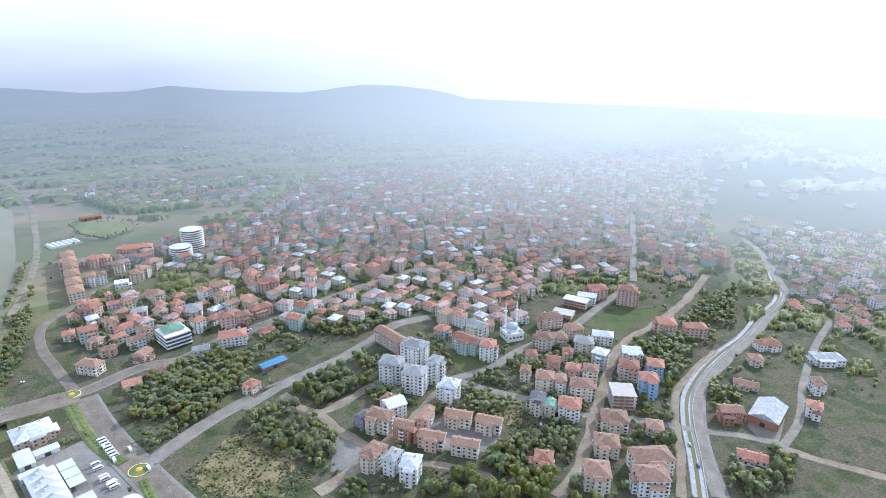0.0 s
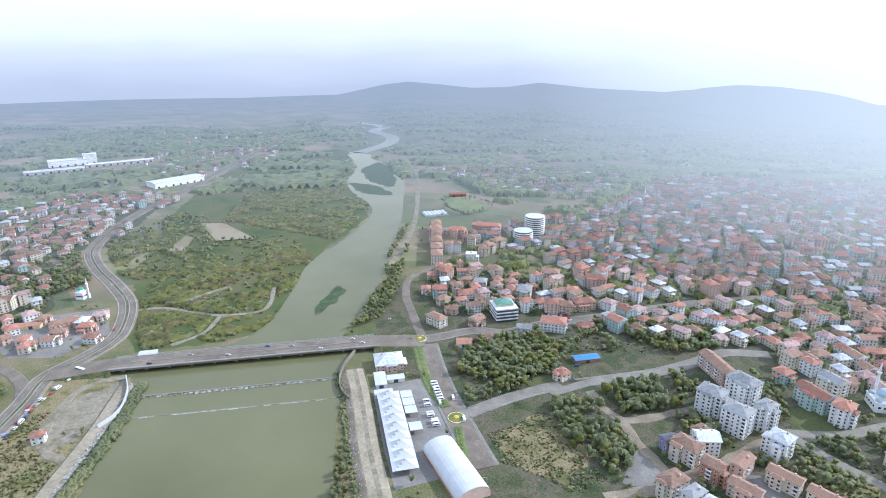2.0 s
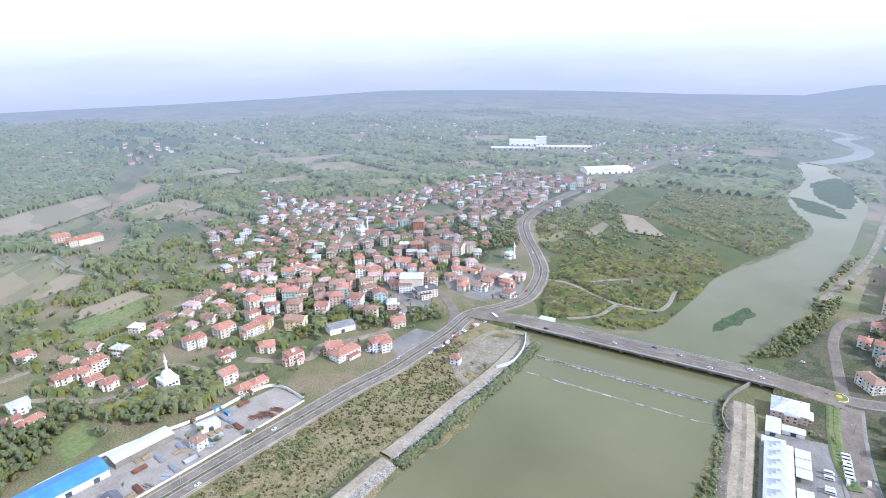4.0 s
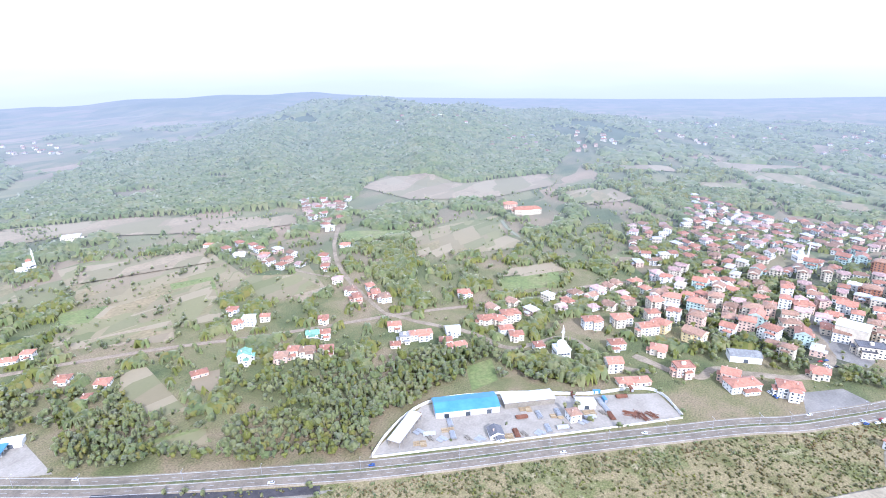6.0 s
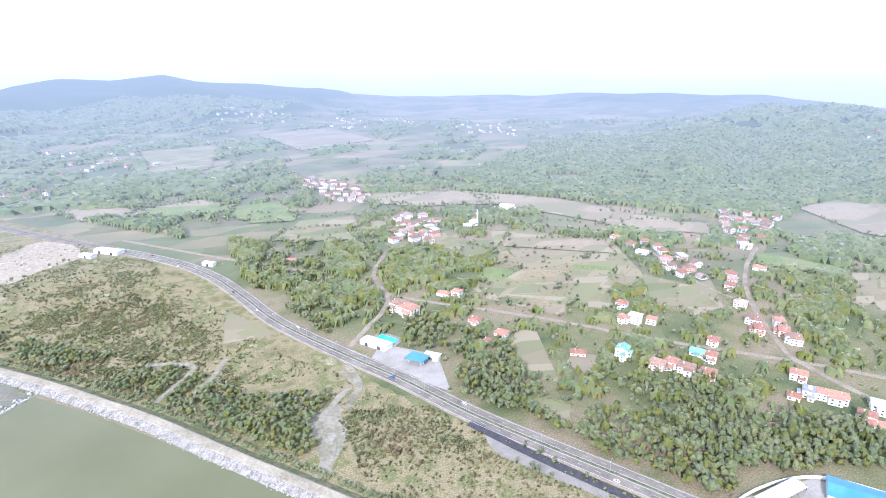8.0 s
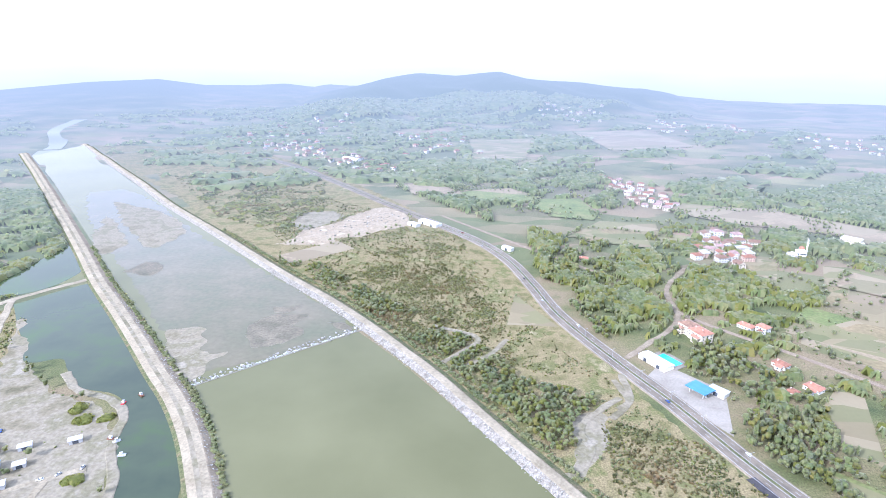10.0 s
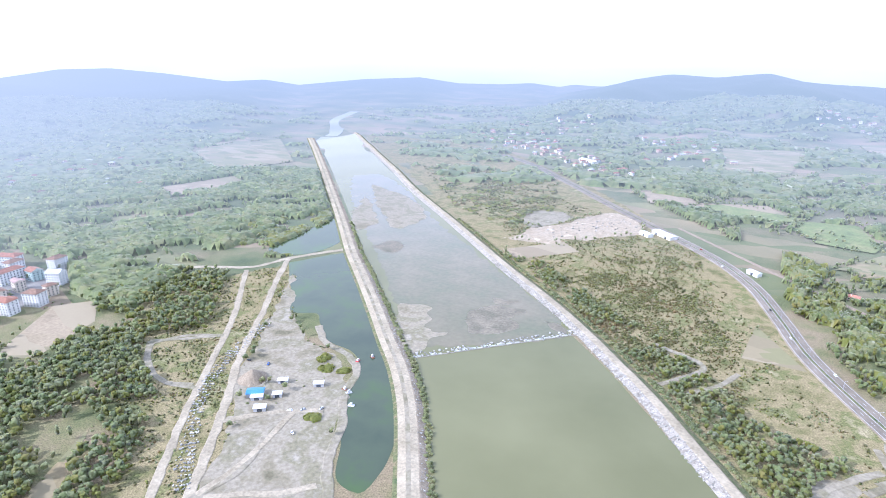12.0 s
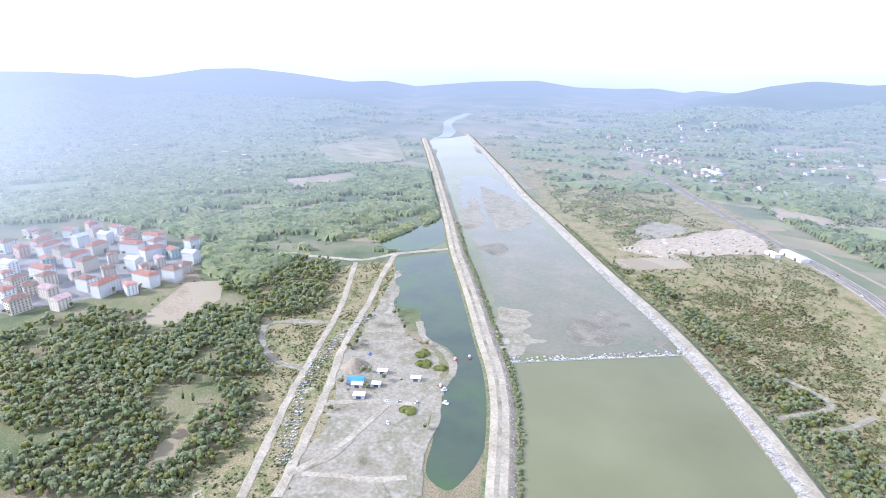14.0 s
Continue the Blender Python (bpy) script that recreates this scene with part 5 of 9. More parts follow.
def roof_mesh(w, d, h, kind, mat, wall):
    o, t = 0.7, 0.22
    if kind == "flat":
        v, f = [], []
        for a, b, z in ((w / 2 + 0.2, d / 2 + 0.2, h), (w / 2 + 0.2, d / 2 + 0.2, h + 0.8), (w / 2 - 0.05, d / 2 - 0.05, h + 0.8), (w / 2 - 0.05, d / 2 - 0.05, h + 0.25)):
            v += [(-a, -b, z), (a, -b, z), (a, b, z), (-a, b, z)]
        for k in range(3):
            f += [(4 * k + i, 4 * k + (i + 1) % 4, 4 * k + 4 + (i + 1) % 4, 4 * k + 4 + i) for i in range(4)]
        return mesh("roof", v, f + [(12, 13, 14, 15), (3, 2, 1, 0)], mat)
    x, y = w / 2 + o, d / 2 + o
    if w >= d:
        rise = y * 0.42
        e = x - (y if kind == "hip" else 0.0)
        ridge = [(-max(e, 0.3), 0, h + rise), (max(e, 0.3), 0, h + rise)]
    else:
        rise = x * 0.42
        e = y - (x if kind == "hip" else 0.0)
        ridge = [(0, -max(e, 0.3), h + rise), (0, max(e, 0.3), h + rise)]
    low = [(-x, -y, h - 0.12), (x, -y, h - 0.12), (x, y, h - 0.12), (-x, y, h - 0.12)]
    top = [(a, b, c + t) for a, b, c in low]
    v = low + top + [(a, b, c + t) for a, b, c in ridge]
    f = [(0, 3, 2, 1)] + [(i, (i + 1) % 4, (i + 1) % 4 + 4, i + 4) for i in range(4)]
    k = [0] * 5
    if w >= d:
        f += [(4, 5, 9, 8), (6, 7, 8, 9), (5, 6, 9), (7, 4, 8)]
    else:
        f += [(5, 6, 9, 8), (7, 4, 8, 9), (4, 5, 8), (6, 7, 9)]
    k += [0, 0] + ([1, 1] if kind == "gable" else [0, 0])
    return mesh("roof", v, f, [mat, wall], k)


COLOUR_WORDS = {"cream": "cream", "white": "white", "pink": "pink", "grey": "grey", "blue": "light blue", "redwall": "dark red", "greenwall": "pale green", "purple": "violet-grey", "yellow": "yellow", "raw": "bare concrete"}
ROOF_WORDS = {"red": "red tiled", "brown": "brown tiled", "grey": "grey", "silver": "light grey metal", "dark": "dark", "green": "green", "white": "white", "pink": "pink"}
COUNT_WORDS = ["", "one-storey", "two-storey", "three-storey", "four-storey", "five-storey", "six-storey", "seven-storey", "eight-storey"]


def house(x, y, rot, w, d, floors, roof, roof_colour, wall_colour, detail=None):
    """A house or apartment building with walls, roof, chimneys, windows, door and balconies."""
    dist = math.hypot(x, y)
    if detail is None:
        detail = dist < 560
    h = 0.6 + floors * FLOOR
    name = "house" if floors < 4 else "apartment_building"
    top = new(name)
    top.empty_display_size = 0.5
    top.matrix_basis = pose(x, y, ground_z(x, y), 0, 0, rot)
    tagged(top, "%s %s %s with a %s %s roof" % (COUNT_WORDS[floors], COLOUR_WORDS[wall_colour], name.replace("_", " "), ROOF_WORDS[roof_colour], roof if roof != "flat" else "flat"), "house" if floors < 4 else "apartment building")
    top["group"] = "houses of the town" if floors < 4 else "apartment buildings of the town"
    part("wall", wall_mesh(w, d, h, floors, WALLS[wall_colour], not detail), top)
    part("roof", roof_mesh(w, d, h, roof, ROOFS[roof_colour], WALLS[wall_colour]), top)
    spin = random.Random(int(abs(x) * 7 + abs(y) * 13 + w * 31))
    a = radians(rot)
    front = 1 if -(-x * math.sin(a) + y * math.cos(a)) > 0 else -1
    if min(w, d) > 8.5 and spin.random() < 0.75:
        # a wing that stands out of the front, and a lean-to or stair tower at the side
        ww, wd, wf = w * spin.uniform(0.34, 0.52), spin.uniform(2.6, 4.6), max(1, floors - spin.choice([0, 0, 1]))
        m = pose(spin.uniform(-0.2, 0.2) * w, front * (d / 2 + wd / 2 - 0.4), 0)
        part("wing", wall_mesh(ww, wd, 0.5 + wf * FLOOR, wf, WALLS[wall_colour], True if detail else "flat"), top, m)
        part("wing_roof", roof_mesh(ww, wd, 0.5 + wf * FLOOR, "flat" if roof == "flat" else spin.choice(["hip", "gable", "hip"]), ROOFS[roof_colour], WALLS[wall_colour]), top, m)
    if min(w, d) > 9 and floors > 1 and spin.random() < 0.5:
        side = spin.choice([-1, 1])
        m = pose(side * (w / 2 + 1.3), spin.uniform(-0.15, 0.15) * d, 0)
        part("annex", wall_mesh(3.0, d * 0.5, 0.4 + FLOOR * (floors - 1), floors - 1, WALLS[wall_colour], "flat"), top, m)
        part("annex_roof", roof_mesh(3.0, d * 0.5, 0.4 + FLOOR * (floors - 1), "hip", ROOFS[roof_colour], WALLS[wall_colour]), top, m)
    if roof == "flat":
        part("stair_head", STAIR_HEAD, top, pose(0, 0, h + 0.25))
    if roof != "flat":
        for i in range(1 if w < 14 else 2):
            cx = (-0.25 + 0.5 * i) * w if w >= 14 else 0.2 * w
            part("chimney", CHIMNEY, top, pose(cx, 0.16 * d, h + 0.3 * min(w, d) * 0.42 + 0.4))
    house_spots.append((x, y, max(w, d) * 0.75))
    if not detail:
        return top
    a = radians(rot)
    cx, cy = -(x * math.cos(a) + y * math.sin(a)), -(-x * math.sin(a) + y * math.cos(a))
    sides = [(-1, d / 2, w, 0) if cy < 0 else (1, d / 2, w, 180), (1, w / 2, d, 90) if cx > 0 else (-1, w / 2, d, -90)]
    for si, (_, off, length, turn) in enumerate(sides):
        n = max(1, int((length - 1.0) / 3.3))
        pitch = length / n
        for k in range(floors):
            for i in range(n):
                s = (i + 0.5) * pitch - length / 2
                base = pose(0, 0, 0, 0, 0, turn) @ pose(s, -off, k * FLOOR + 0.95)
                if k == 0 and i == n // 2 and si == 0:
                    part("door", DOOR, top, pose(0, 0, 0, 0, 0, turn) @ pose(s, -off, 0.1))
                elif floors >= 3 and k > 0 and n >= 3 and i % 3 == 1:
                    part("balcony", BALCONY, top, pose(0, 0, 0, 0, 0, turn) @ pose(s, -off, k * FLOOR + 0.25))
                    part("window", WIDE_WINDOW, top, base @ pose(0, 0, -0.6))
                else:
                    part("window", WINDOW, top, base)
    return top


# the named houses and apartment buildings: centre, turn, width, depth, storeys, roof, roof colour, wall colour
house(-298, 433, -11, 19.6, 11, 3, "hip", "brown", "cream")
house(-153, 407, -26, 10.6, 10, 2, "hip", "red", "cream")
house(-256, 546, 19, 15.1, 20, 3, "hip", "grey", "cream")
house(-307, 510, 50, 24.8, 14, 2, "hip", "red", "white")
house(-313, 546, 22, 14.7, 13, 2, "hip", "grey", "cream")
house(-265, 457, -14, 11.9, 12, 2, "gable", "brown", "pink")
house(-238, 434, 12, 10.5, 10, 1, "hip", "brown", "cream")
house(-321, 481, -4, 11.4, 11, 2, "hip", "brown", "cream")
house(-360, 542, 78, 16.0, 14, 4, "hip", "red", "pink")
house(-362, 542, -30, 16.4, 12, 3, "hip", "brown", "grey")
house(-362, 579, 32, 7.7, 11, 3, "flat", "red", "pink")
house(-373, 533, 33, 10.9, 12, 2, "hip", "red", "white")
house(-367, 615, 26, 14.0, 12, 3, "flat", "white", "white")
house(-364, 639, 32, 10.7, 13, 4, "hip", "brown", "cream")
house(-363, 652, 81, 16.8, 13, 4, "hip", "brown", "cream")
house(-362, 679, 74, 20.5, 13, 4, "hip", "brown", "cream")
house(-409, 628, 23, 10.2, 13, 4, "hip", "brown", "white")
house(-401, 634, 33, 10.4, 13, 4, "hip", "brown", "white")
house(-398, 668, 24, 11.0, 13, 4, "hip", "brown", "cream")
house(-436, 691, 17, 22.7, 13, 4, "hip", "red", "pink")
house(-411, 733, 19, 42.4, 14, 4, "hip", "red", "pink")
house(-214, 523, 31, 13.2, 13, 4, "hip", "red", "pink")
house(-202, 532, 29, 14.3, 12, 3, "hip", "brown", "pink")
house(-189, 550, 42, 22.2, 13, 3, "hip", "red", "pink")
house(-196, 488, 18, 24.4, 17, 3, "hip", "red", "white")
house(-217, 465, 20, 13.7, 10, 2, "gable", "grey", "cream")
house(-170, 508, 31, 15.8, 9, 1, "hip", "red", "cream")
house(-211, 574, 17, 11.6, 12, 3, "hip", "red", "pink")
house(-251, 605, 15, 20.1, 13, 4, "hip", "brown", "cream")
house(-198, 615, 14, 22.2, 13, 4, "hip", "red", "pink")
house(160, 584, -20, 19.0, 12, 3, "gable", "silver", "white")
house(175, 600, -1, 19.6, 15, 4, "hip", "red", "pink")
house(203, 582, -21, 19.8, 14, 6, "hip", "red", "pink")
house(109, 526, 16, 20.7, 13, 4, "hip", "brown", "pink")
house(96, 483, -14, 15.0, 14, 4, "hip", "brown", "cream")
house(112, 488, -8, 12.3, 12, 3, "hip", "brown", "pink")
house(127, 501, 12, 15.5, 13, 4, "hip", "brown", "cream")
house(131, 474, -16, 16.2, 14, 4, "hip", "grey", "cream")
house(153, 492, -15, 18.4, 12, 3, "hip", "silver", "white")
house(139, 447, -32, 11.8, 12, 5, "hip", "silver", "grey")
house(113, 459, -14, 8.8, 10, 3, "hip", "red", "cream")
house(97, 439, -15, 10.7, 10, 4, "gable", "red", "pink")
house(71, 427, -14, 7.8, 12, 3, "hip", "brown", "cream")
house(85, 413, -14, 14.2, 13, 4, "hip", "brown", "cream")
house(97, 409, -9, 8.8, 11, 4, "hip", "brown", "white")
house(112, 431, -19, 12.0, 11, 3, "hip", "red", "pink")
house(125, 424, -16, 12.2, 13, 4, "hip", "brown", "cream")
house(112, 401, -11, 17.0, 14, 4, "hip", "brown", "cream")
house(74, 381, -17, 10.7, 12, 4, "gable", "dark", "cream")
house(83, 377, -12, 8.6, 10, 3, "gable", "green", "cream")
house(97, 374, -13, 15.7, 14, 4, "hip", "red", "white")
house(166, 450, -8, 15.0, 13, 5, "gable", "silver", "cream")
house(159, 431, -14, 15.7, 13, 4, "hip", "red", "pink")
house(167, 406, -7, 13.1, 14, 5, "hip", "red", "blue")
house(182, 433, -17, 13.1, 14, 4, "hip", "red", "blue")
house(221, 514, -7, 16.6, 17, 4, "hip", "red", "pink")
house(248, 510, -5, 20.2, 13, 3, "hip", "red", "pink")
house(127, 361, -9, 18.6, 16, 3, "hip", "brown", "cream")
house(217, 371, -5, 16.4, 10, 3, "gable", "brown", "redwall")
house(114, 333, -11, 16.2, 15, 3, "hip", "brown", "cream")
house(99, 301, -8, 15.8, 16, 4, "hip", "brown", "cream")
house(138, 315, 5, 26.1, 15, 4, "hip", "brown", "cream")
house(132, 297, -0, 19.3, 15, 4, "hip", "brown", "white")
house(155, 355, -13, 11.5, 12, 2, "hip", "brown", "cream")
house(211, 325, -25, 17.9, 9, 1, "gable", "red", "white")
house(284, 377, -31, 10.1, 11, 3, "hip", "red", "white")
house(307, 411, -13, 9.5, 11, 3, "hip", "brown", "white")
house(344, 456, -5, 25.0, 14, 2, "hip", "silver", "white")
house(279, 454, -11, 10.6, 11, 2, "hip", "brown", "cream")
house(304, 482, 9, 21.2, 11, 2, "hip", "red", "white")
house(252, 416, -25, 18.1, 9, 1, "gable", "brown", "cream")
house(-41, 425, -12, 18.2, 15, 6, "hip", "grey", "white")
house(-23, 449, -27, 20.7, 15, 7, "hip", "grey", "white")
house(-21, 409, -17, 17.7, 15, 6, "hip", "grey", "white")
house(-5, 426, -25, 10.1, 14, 6, "hip", "grey", "white")
house(7, 395, -18, 13.9, 14, 5, "hip", "silver", "white")
house(24, 476, -37, 25.3, 13, 4, "gable", "red", "greenwall")
house(42, 462, -18, 12.3, 14, 5, "hip", "red", "white")
house(-47, 483, -48, 35.4, 12, 4, "gable", "brown", "pink")
house(1, 503, -33, 11.9, 12, 3, "hip", "red", "greenwall")
house(35, 505, -37, 18.6, 13, 4, "gable", "grey", "cream")
house(-44, 358, -21, 18.3, 13, 4, "hip", "brown", "cream")
house(-56, 361, -40, 8.5, 10, 3, "gable", "dark", "purple")
house(-35, 373, 30, 14.4, 13, 4, "gable", "silver", "white")
house(-40, 379, -27, 7.9, 11, 4, "hip", "brown", "cream")
house(-26, 346, -19, 12.5, 10, 4, "gable", "brown", "redwall")
house(-11, 363, -16, 8.6, 17, 3, "gable", "brown", "pink")
house(13, 363, -16, 19.3, 9, 3, "gable", "brown", "cream")
house(35, 356, -17, 18.1, 9, 3, "gable", "brown", "cream")
house(-6, 338, -15, 18.3, 9, 3, "gable", "brown", "pink")
house(17, 330, -14, 18.3, 9, 3, "gable", "brown", "cream")
house(-44, 318, -28, 11.2, 16, 4, "hip", "brown", "cream")
house(-31, 313, -25, 8.1, 13, 4, "hip", "grey", "white")
house(-19, 307, -12, 11.5, 14, 4, "hip", "silver", "white")
house(68, 316, -13, 11.7, 12, 3, "hip", "red", "cream")
house(-579, 136, -83, 23.1, 13, 3, "flat", "dark", "cream")
house(-677, 130, 79, 18.1, 13, 3, "gable", "red", "white")
house(-658, 89, -78, 19.1, 13, 3, "hip", "red", "pink")
house(-672, 107, -82, 10.8, 12, 4, "flat", "pink", "pink")
house(-722, 197, 43, 58.8, 13, 4, "gable", "brown", "cream")
house(-730, 159, 71, 18.2, 13, 4, "hip", "brown", "redwall")
house(-751, 147, 69, 13.9, 10, 2, "flat", "white", "white")
house(-690, 172, 77, 10.9, 11, 3, "hip", "brown", "white")
house(-673, 181, 73, 12.4, 11, 3, "hip", "brown", "cream")
house(-823, 184, 70, 16.1, 13, 5, "hip", "brown", "redwall")
house(-620, 42, 85, 18.0, 14, 4, "hip", "brown", "cream")
house(-629, 57, 90, 11.6, 13, 4, "hip", "brown", "pink")
house(-575, 57, 65, 15.6, 14, 4, "hip", "red", "white")
house(-585, 37, 86, 14.8, 13, 4, "hip", "red", "pink")
house(-597, 74, -74, 18.0, 12, 4, "hip", "brown", "cream")
house(-569, 21, 75, 13.5, 12, 3, "gable", "red", "white")
house(-610, 1, -85, 12.9, 12, 3, "hip", "brown", "cream")
house(-622, 22, 77, 12.8, 11, 3, "hip", "brown", "pink")
house(-636, 7, 89, 14.9, 13, 4, "hip", "brown", "cream")
house(-611, -10, 80, 17.3, 13, 4, "hip", "red", "greenwall")
house(-576, -7, 73, 13.7, 12, 4, "hip", "brown", "pink")
house(-614, -35, 88, 17.5, 13, 4, "hip", "red", "cream")
house(-598, -50, -56, 14.4, 13, 4, "hip", "red", "cream")
house(-542, -7, 66, 19.8, 13, 3, "gable", "brown", "yellow")
house(-550, -38, 68, 15.8, 13, 3, "hip", "red", "yellow")
house(-477, 25, 86, 14.0, 12, 3, "gable", "red", "pink")
house(-475, 67, -83, 18.0, 14, 3, "hip", "red", "white")
house(-517, 92, 84, 14.4, 11, 2, "hip", "red", "cream")
house(-501, -34, -87, 13.9, 12, 2, "hip", "red", "cream")
house(-429, 126, 53, 8.4, 7, 2, "hip", "red", "white")
house(-608, 225, 80, 26.6, 12, 2, "hip", "brown", "pink")
house(-327, -123, -54, 9.6, 10, 1, "gable", "dark", "white")
house(-370, -78, -47, 8.5, 9, 2, "hip", "brown", "white")
house(-460, -133, -54, 8.8, 10, 2, "hip", "red", "white")
house(-528, -100, -58, 18.6, 12, 3, "hip", "red", "white")
house(-546, -75, -58, 19.1, 12, 3, "hip", "red", "cream")
house(-537, -49, -51, 19.4, 12, 3, "gable", "red", "cream")
house(-571, -49, -60, 13.1, 11, 3, "hip", "red", "cream")
house(-454, -65, -58, 13.1, 12, 3, "gable", "red", "cream")
house(-495, -70, -58, 14.3, 11, 2, "hip", "red", "white")
house(-436, -52, -58, 13.5, 9, 1, "hip", "red", "cream")
house(-443, -40, -58, 13.2, 9, 1, "hip", "red", "pink")
house(-472, -11, -59, 15.6, 11, 3, "flat", "red", "pink")
house(-469, 34, -55, 25.7, 13, 2, "hip", "red", "white")
house(-472, -159, -59, 13.1, 10, 2, "hip", "red", "cream")
house(-479, -172, -54, 13.1, 10, 2, "hip", "red", "white")
house(-493, -197, -54, 19.1, 11, 2, "hip", "red", "cream")
house(-508, -179, -54, 18.2, 12, 3, "hip", "red", "cream")
house(-432, -214, -60, 11.8, 9, 2, "hip", "red", "cream")
house(-455, -218, -54, 13.6, 11, 2, "gable", "silver", "white")
house(-434, -242, -51, 21.7, 10, 2, "hip", "red", "white")
house(-423, -253, -54, 9.8, 10, 2, "flat", "grey", "cream")
house(-439, -274, -54, 12.8, 10, 2, "hip", "red", "white")
house(-409, -255, -58, 9.1, 8, 1, "hip", "red", "cream")
house(-433, -203, -43, 18.1, 8, 1, "hip", "red", "pink")
house(-174, -534, -59, 13.7, 13, 3, "hip", "brown", "cream")
house(-181, -519, -62, 17.2, 14, 3, "hip", "red", "cream")
house(-248, -441, -54, 12.2, 10, 1, "hip", "red", "white")
house(-237, -477, -54, 11.9, 9, 1, "hip", "red", "white")
house(-228, -432, -54, 6.7, 7, 1, "hip", "red", "cream")
house(-327, -361, -54, 10.5, 11, 3, "gable", "green", "white")
house(-343, -334, -60, 12.1, 10, 2, "hip", "brown", "pink")
house(-356, -331, -61, 9.9, 10, 2, "hip", "red", "cream")
house(-361, -319, -54, 13.5, 11, 2, "hip", "brown", "cream")
house(-371, -305, -54, 12.3, 10, 2, "hip", "red", "cream")
house(-389, -335, -54, 11.7, 10, 2, "gable", "green", "white")
house(-396, -326, -54, 9.8, 10, 2, "hip", "red", "white")
house(-234, -551, -49, 14.4, 9, 1, "hip", "red", "white")
house(-247, -544, -54, 10.4, 9, 2, "hip", "red", "white")
house(-293, -380, -31, 13.5, 8, 1, "hip", "red", "pink")
house(-905, -294, -55, 45.3, 16, 3, "hip", "red", "cream")
house(-925, -331, -64, 22.9, 14, 3, "hip", "red", "pink")
house(-543, -246, -60, 14.0, 11, 2, "hip", "red", "white")
house(-477, -846, -40, 25.2, 16, 3, "flat", "white", "cream")
house(-397, -447, -62, 11.0, 9, 2, "hip", "red", "white")
house(-376, -418, -62, 10.4, 9, 2, "hip", "red", "white")
house(-385, -412, -61, 11.6, 9, 3, "hip", "silver", "white")
house(-399, -404, -54, 9.6, 8, 2, "hip", "red", "cream")
house(-421, -347, -54, 9.9, 9, 2, "hip", "red", "cream")
house(-686, -538, -68, 13.8, 9, 2, "gable", "silver", "white")
house(-625, -466, -65, 13.9, 9, 2, "hip", "red", "white")
house(-549, -646, -65, 15.3, 9, 1, "hip", "red", "white")
house(-537, -577, -64, 15.0, 9, 1, "flat", "white", "white")
house(-552, -546, -66, 12.5, 9, 1, "hip", "red", "white")
house(-497, -186, -50, 12.6, 11, 2, "hip", "red", "cream")
house(-93, -729, -5, 12.1, 8, 1, "hip", "red", "cream")
house(-369, -776, -5, 10.8, 8, 2, "flat", "white", "white")


# the terrace by the river, six joined houses
for tx, ty in ((-402, 586), (-419, 610), (-436, 635), (-451, 657), (-466, 679), (-482, 701)):
    house(tx, ty, -55, 24.0, 15, 4, "hip", "brown", "cream")

# ---- houses farther off: a few kinds, spread over the quarters ----
KINDS, FAR_WALLS = [], []
kind_rng = random.Random(5)
for i in range(32):
    fl = kind_rng.choice([1, 2, 2, 3, 3, 4, 4, 5]) if i < 14 else kind_rng.choice([1, 2, 2, 3])
    ww, dd = kind_rng.uniform(9, 15), kind_rng.uniform(8.5, 12)
    if i > 21:
        fl, ww, dd = 5, kind_rng.uniform(18, 34), 13
    rc, wc2 = kind_rng.choice(["red", "red", "brown", "brown", "brown", "silver", "pink"]), kind_rng.choice(["cream", "white", "white", "cream", "pink", "white", "cream"])
    if i > 25:
        fl, ww, dd, wc2 = (4, 5)[i % 2], 15.5 + i % 3, 13, ("white", "pink", "cream", "white", "greenwall", "cream")[i - 26]
        rc = ("red", "red", "pink", "silver", "red", "brown")[i - 26]
    k0 = house(0, 0, 0, ww, dd, fl, kind_rng.choice(["hip", "hip", "gable", "hip"]), rc, wc2, False)
    house_spots.pop()
    KINDS.append((k0, fl, ww))
    FAR_WALLS.append(wall_mesh(ww, dd, 0.6 + fl * FLOOR, fl, WALLS[wc2], "flat"))
far_rng = np.random.default_rng(11)
placed = [(x, y) for x, y, _ in house_spots]
far_houses = []


road_spots = np.concatenate([np.column_stack([c, np.full(len(c), w / 2 + 6.0)]) for c, w in road_lines])


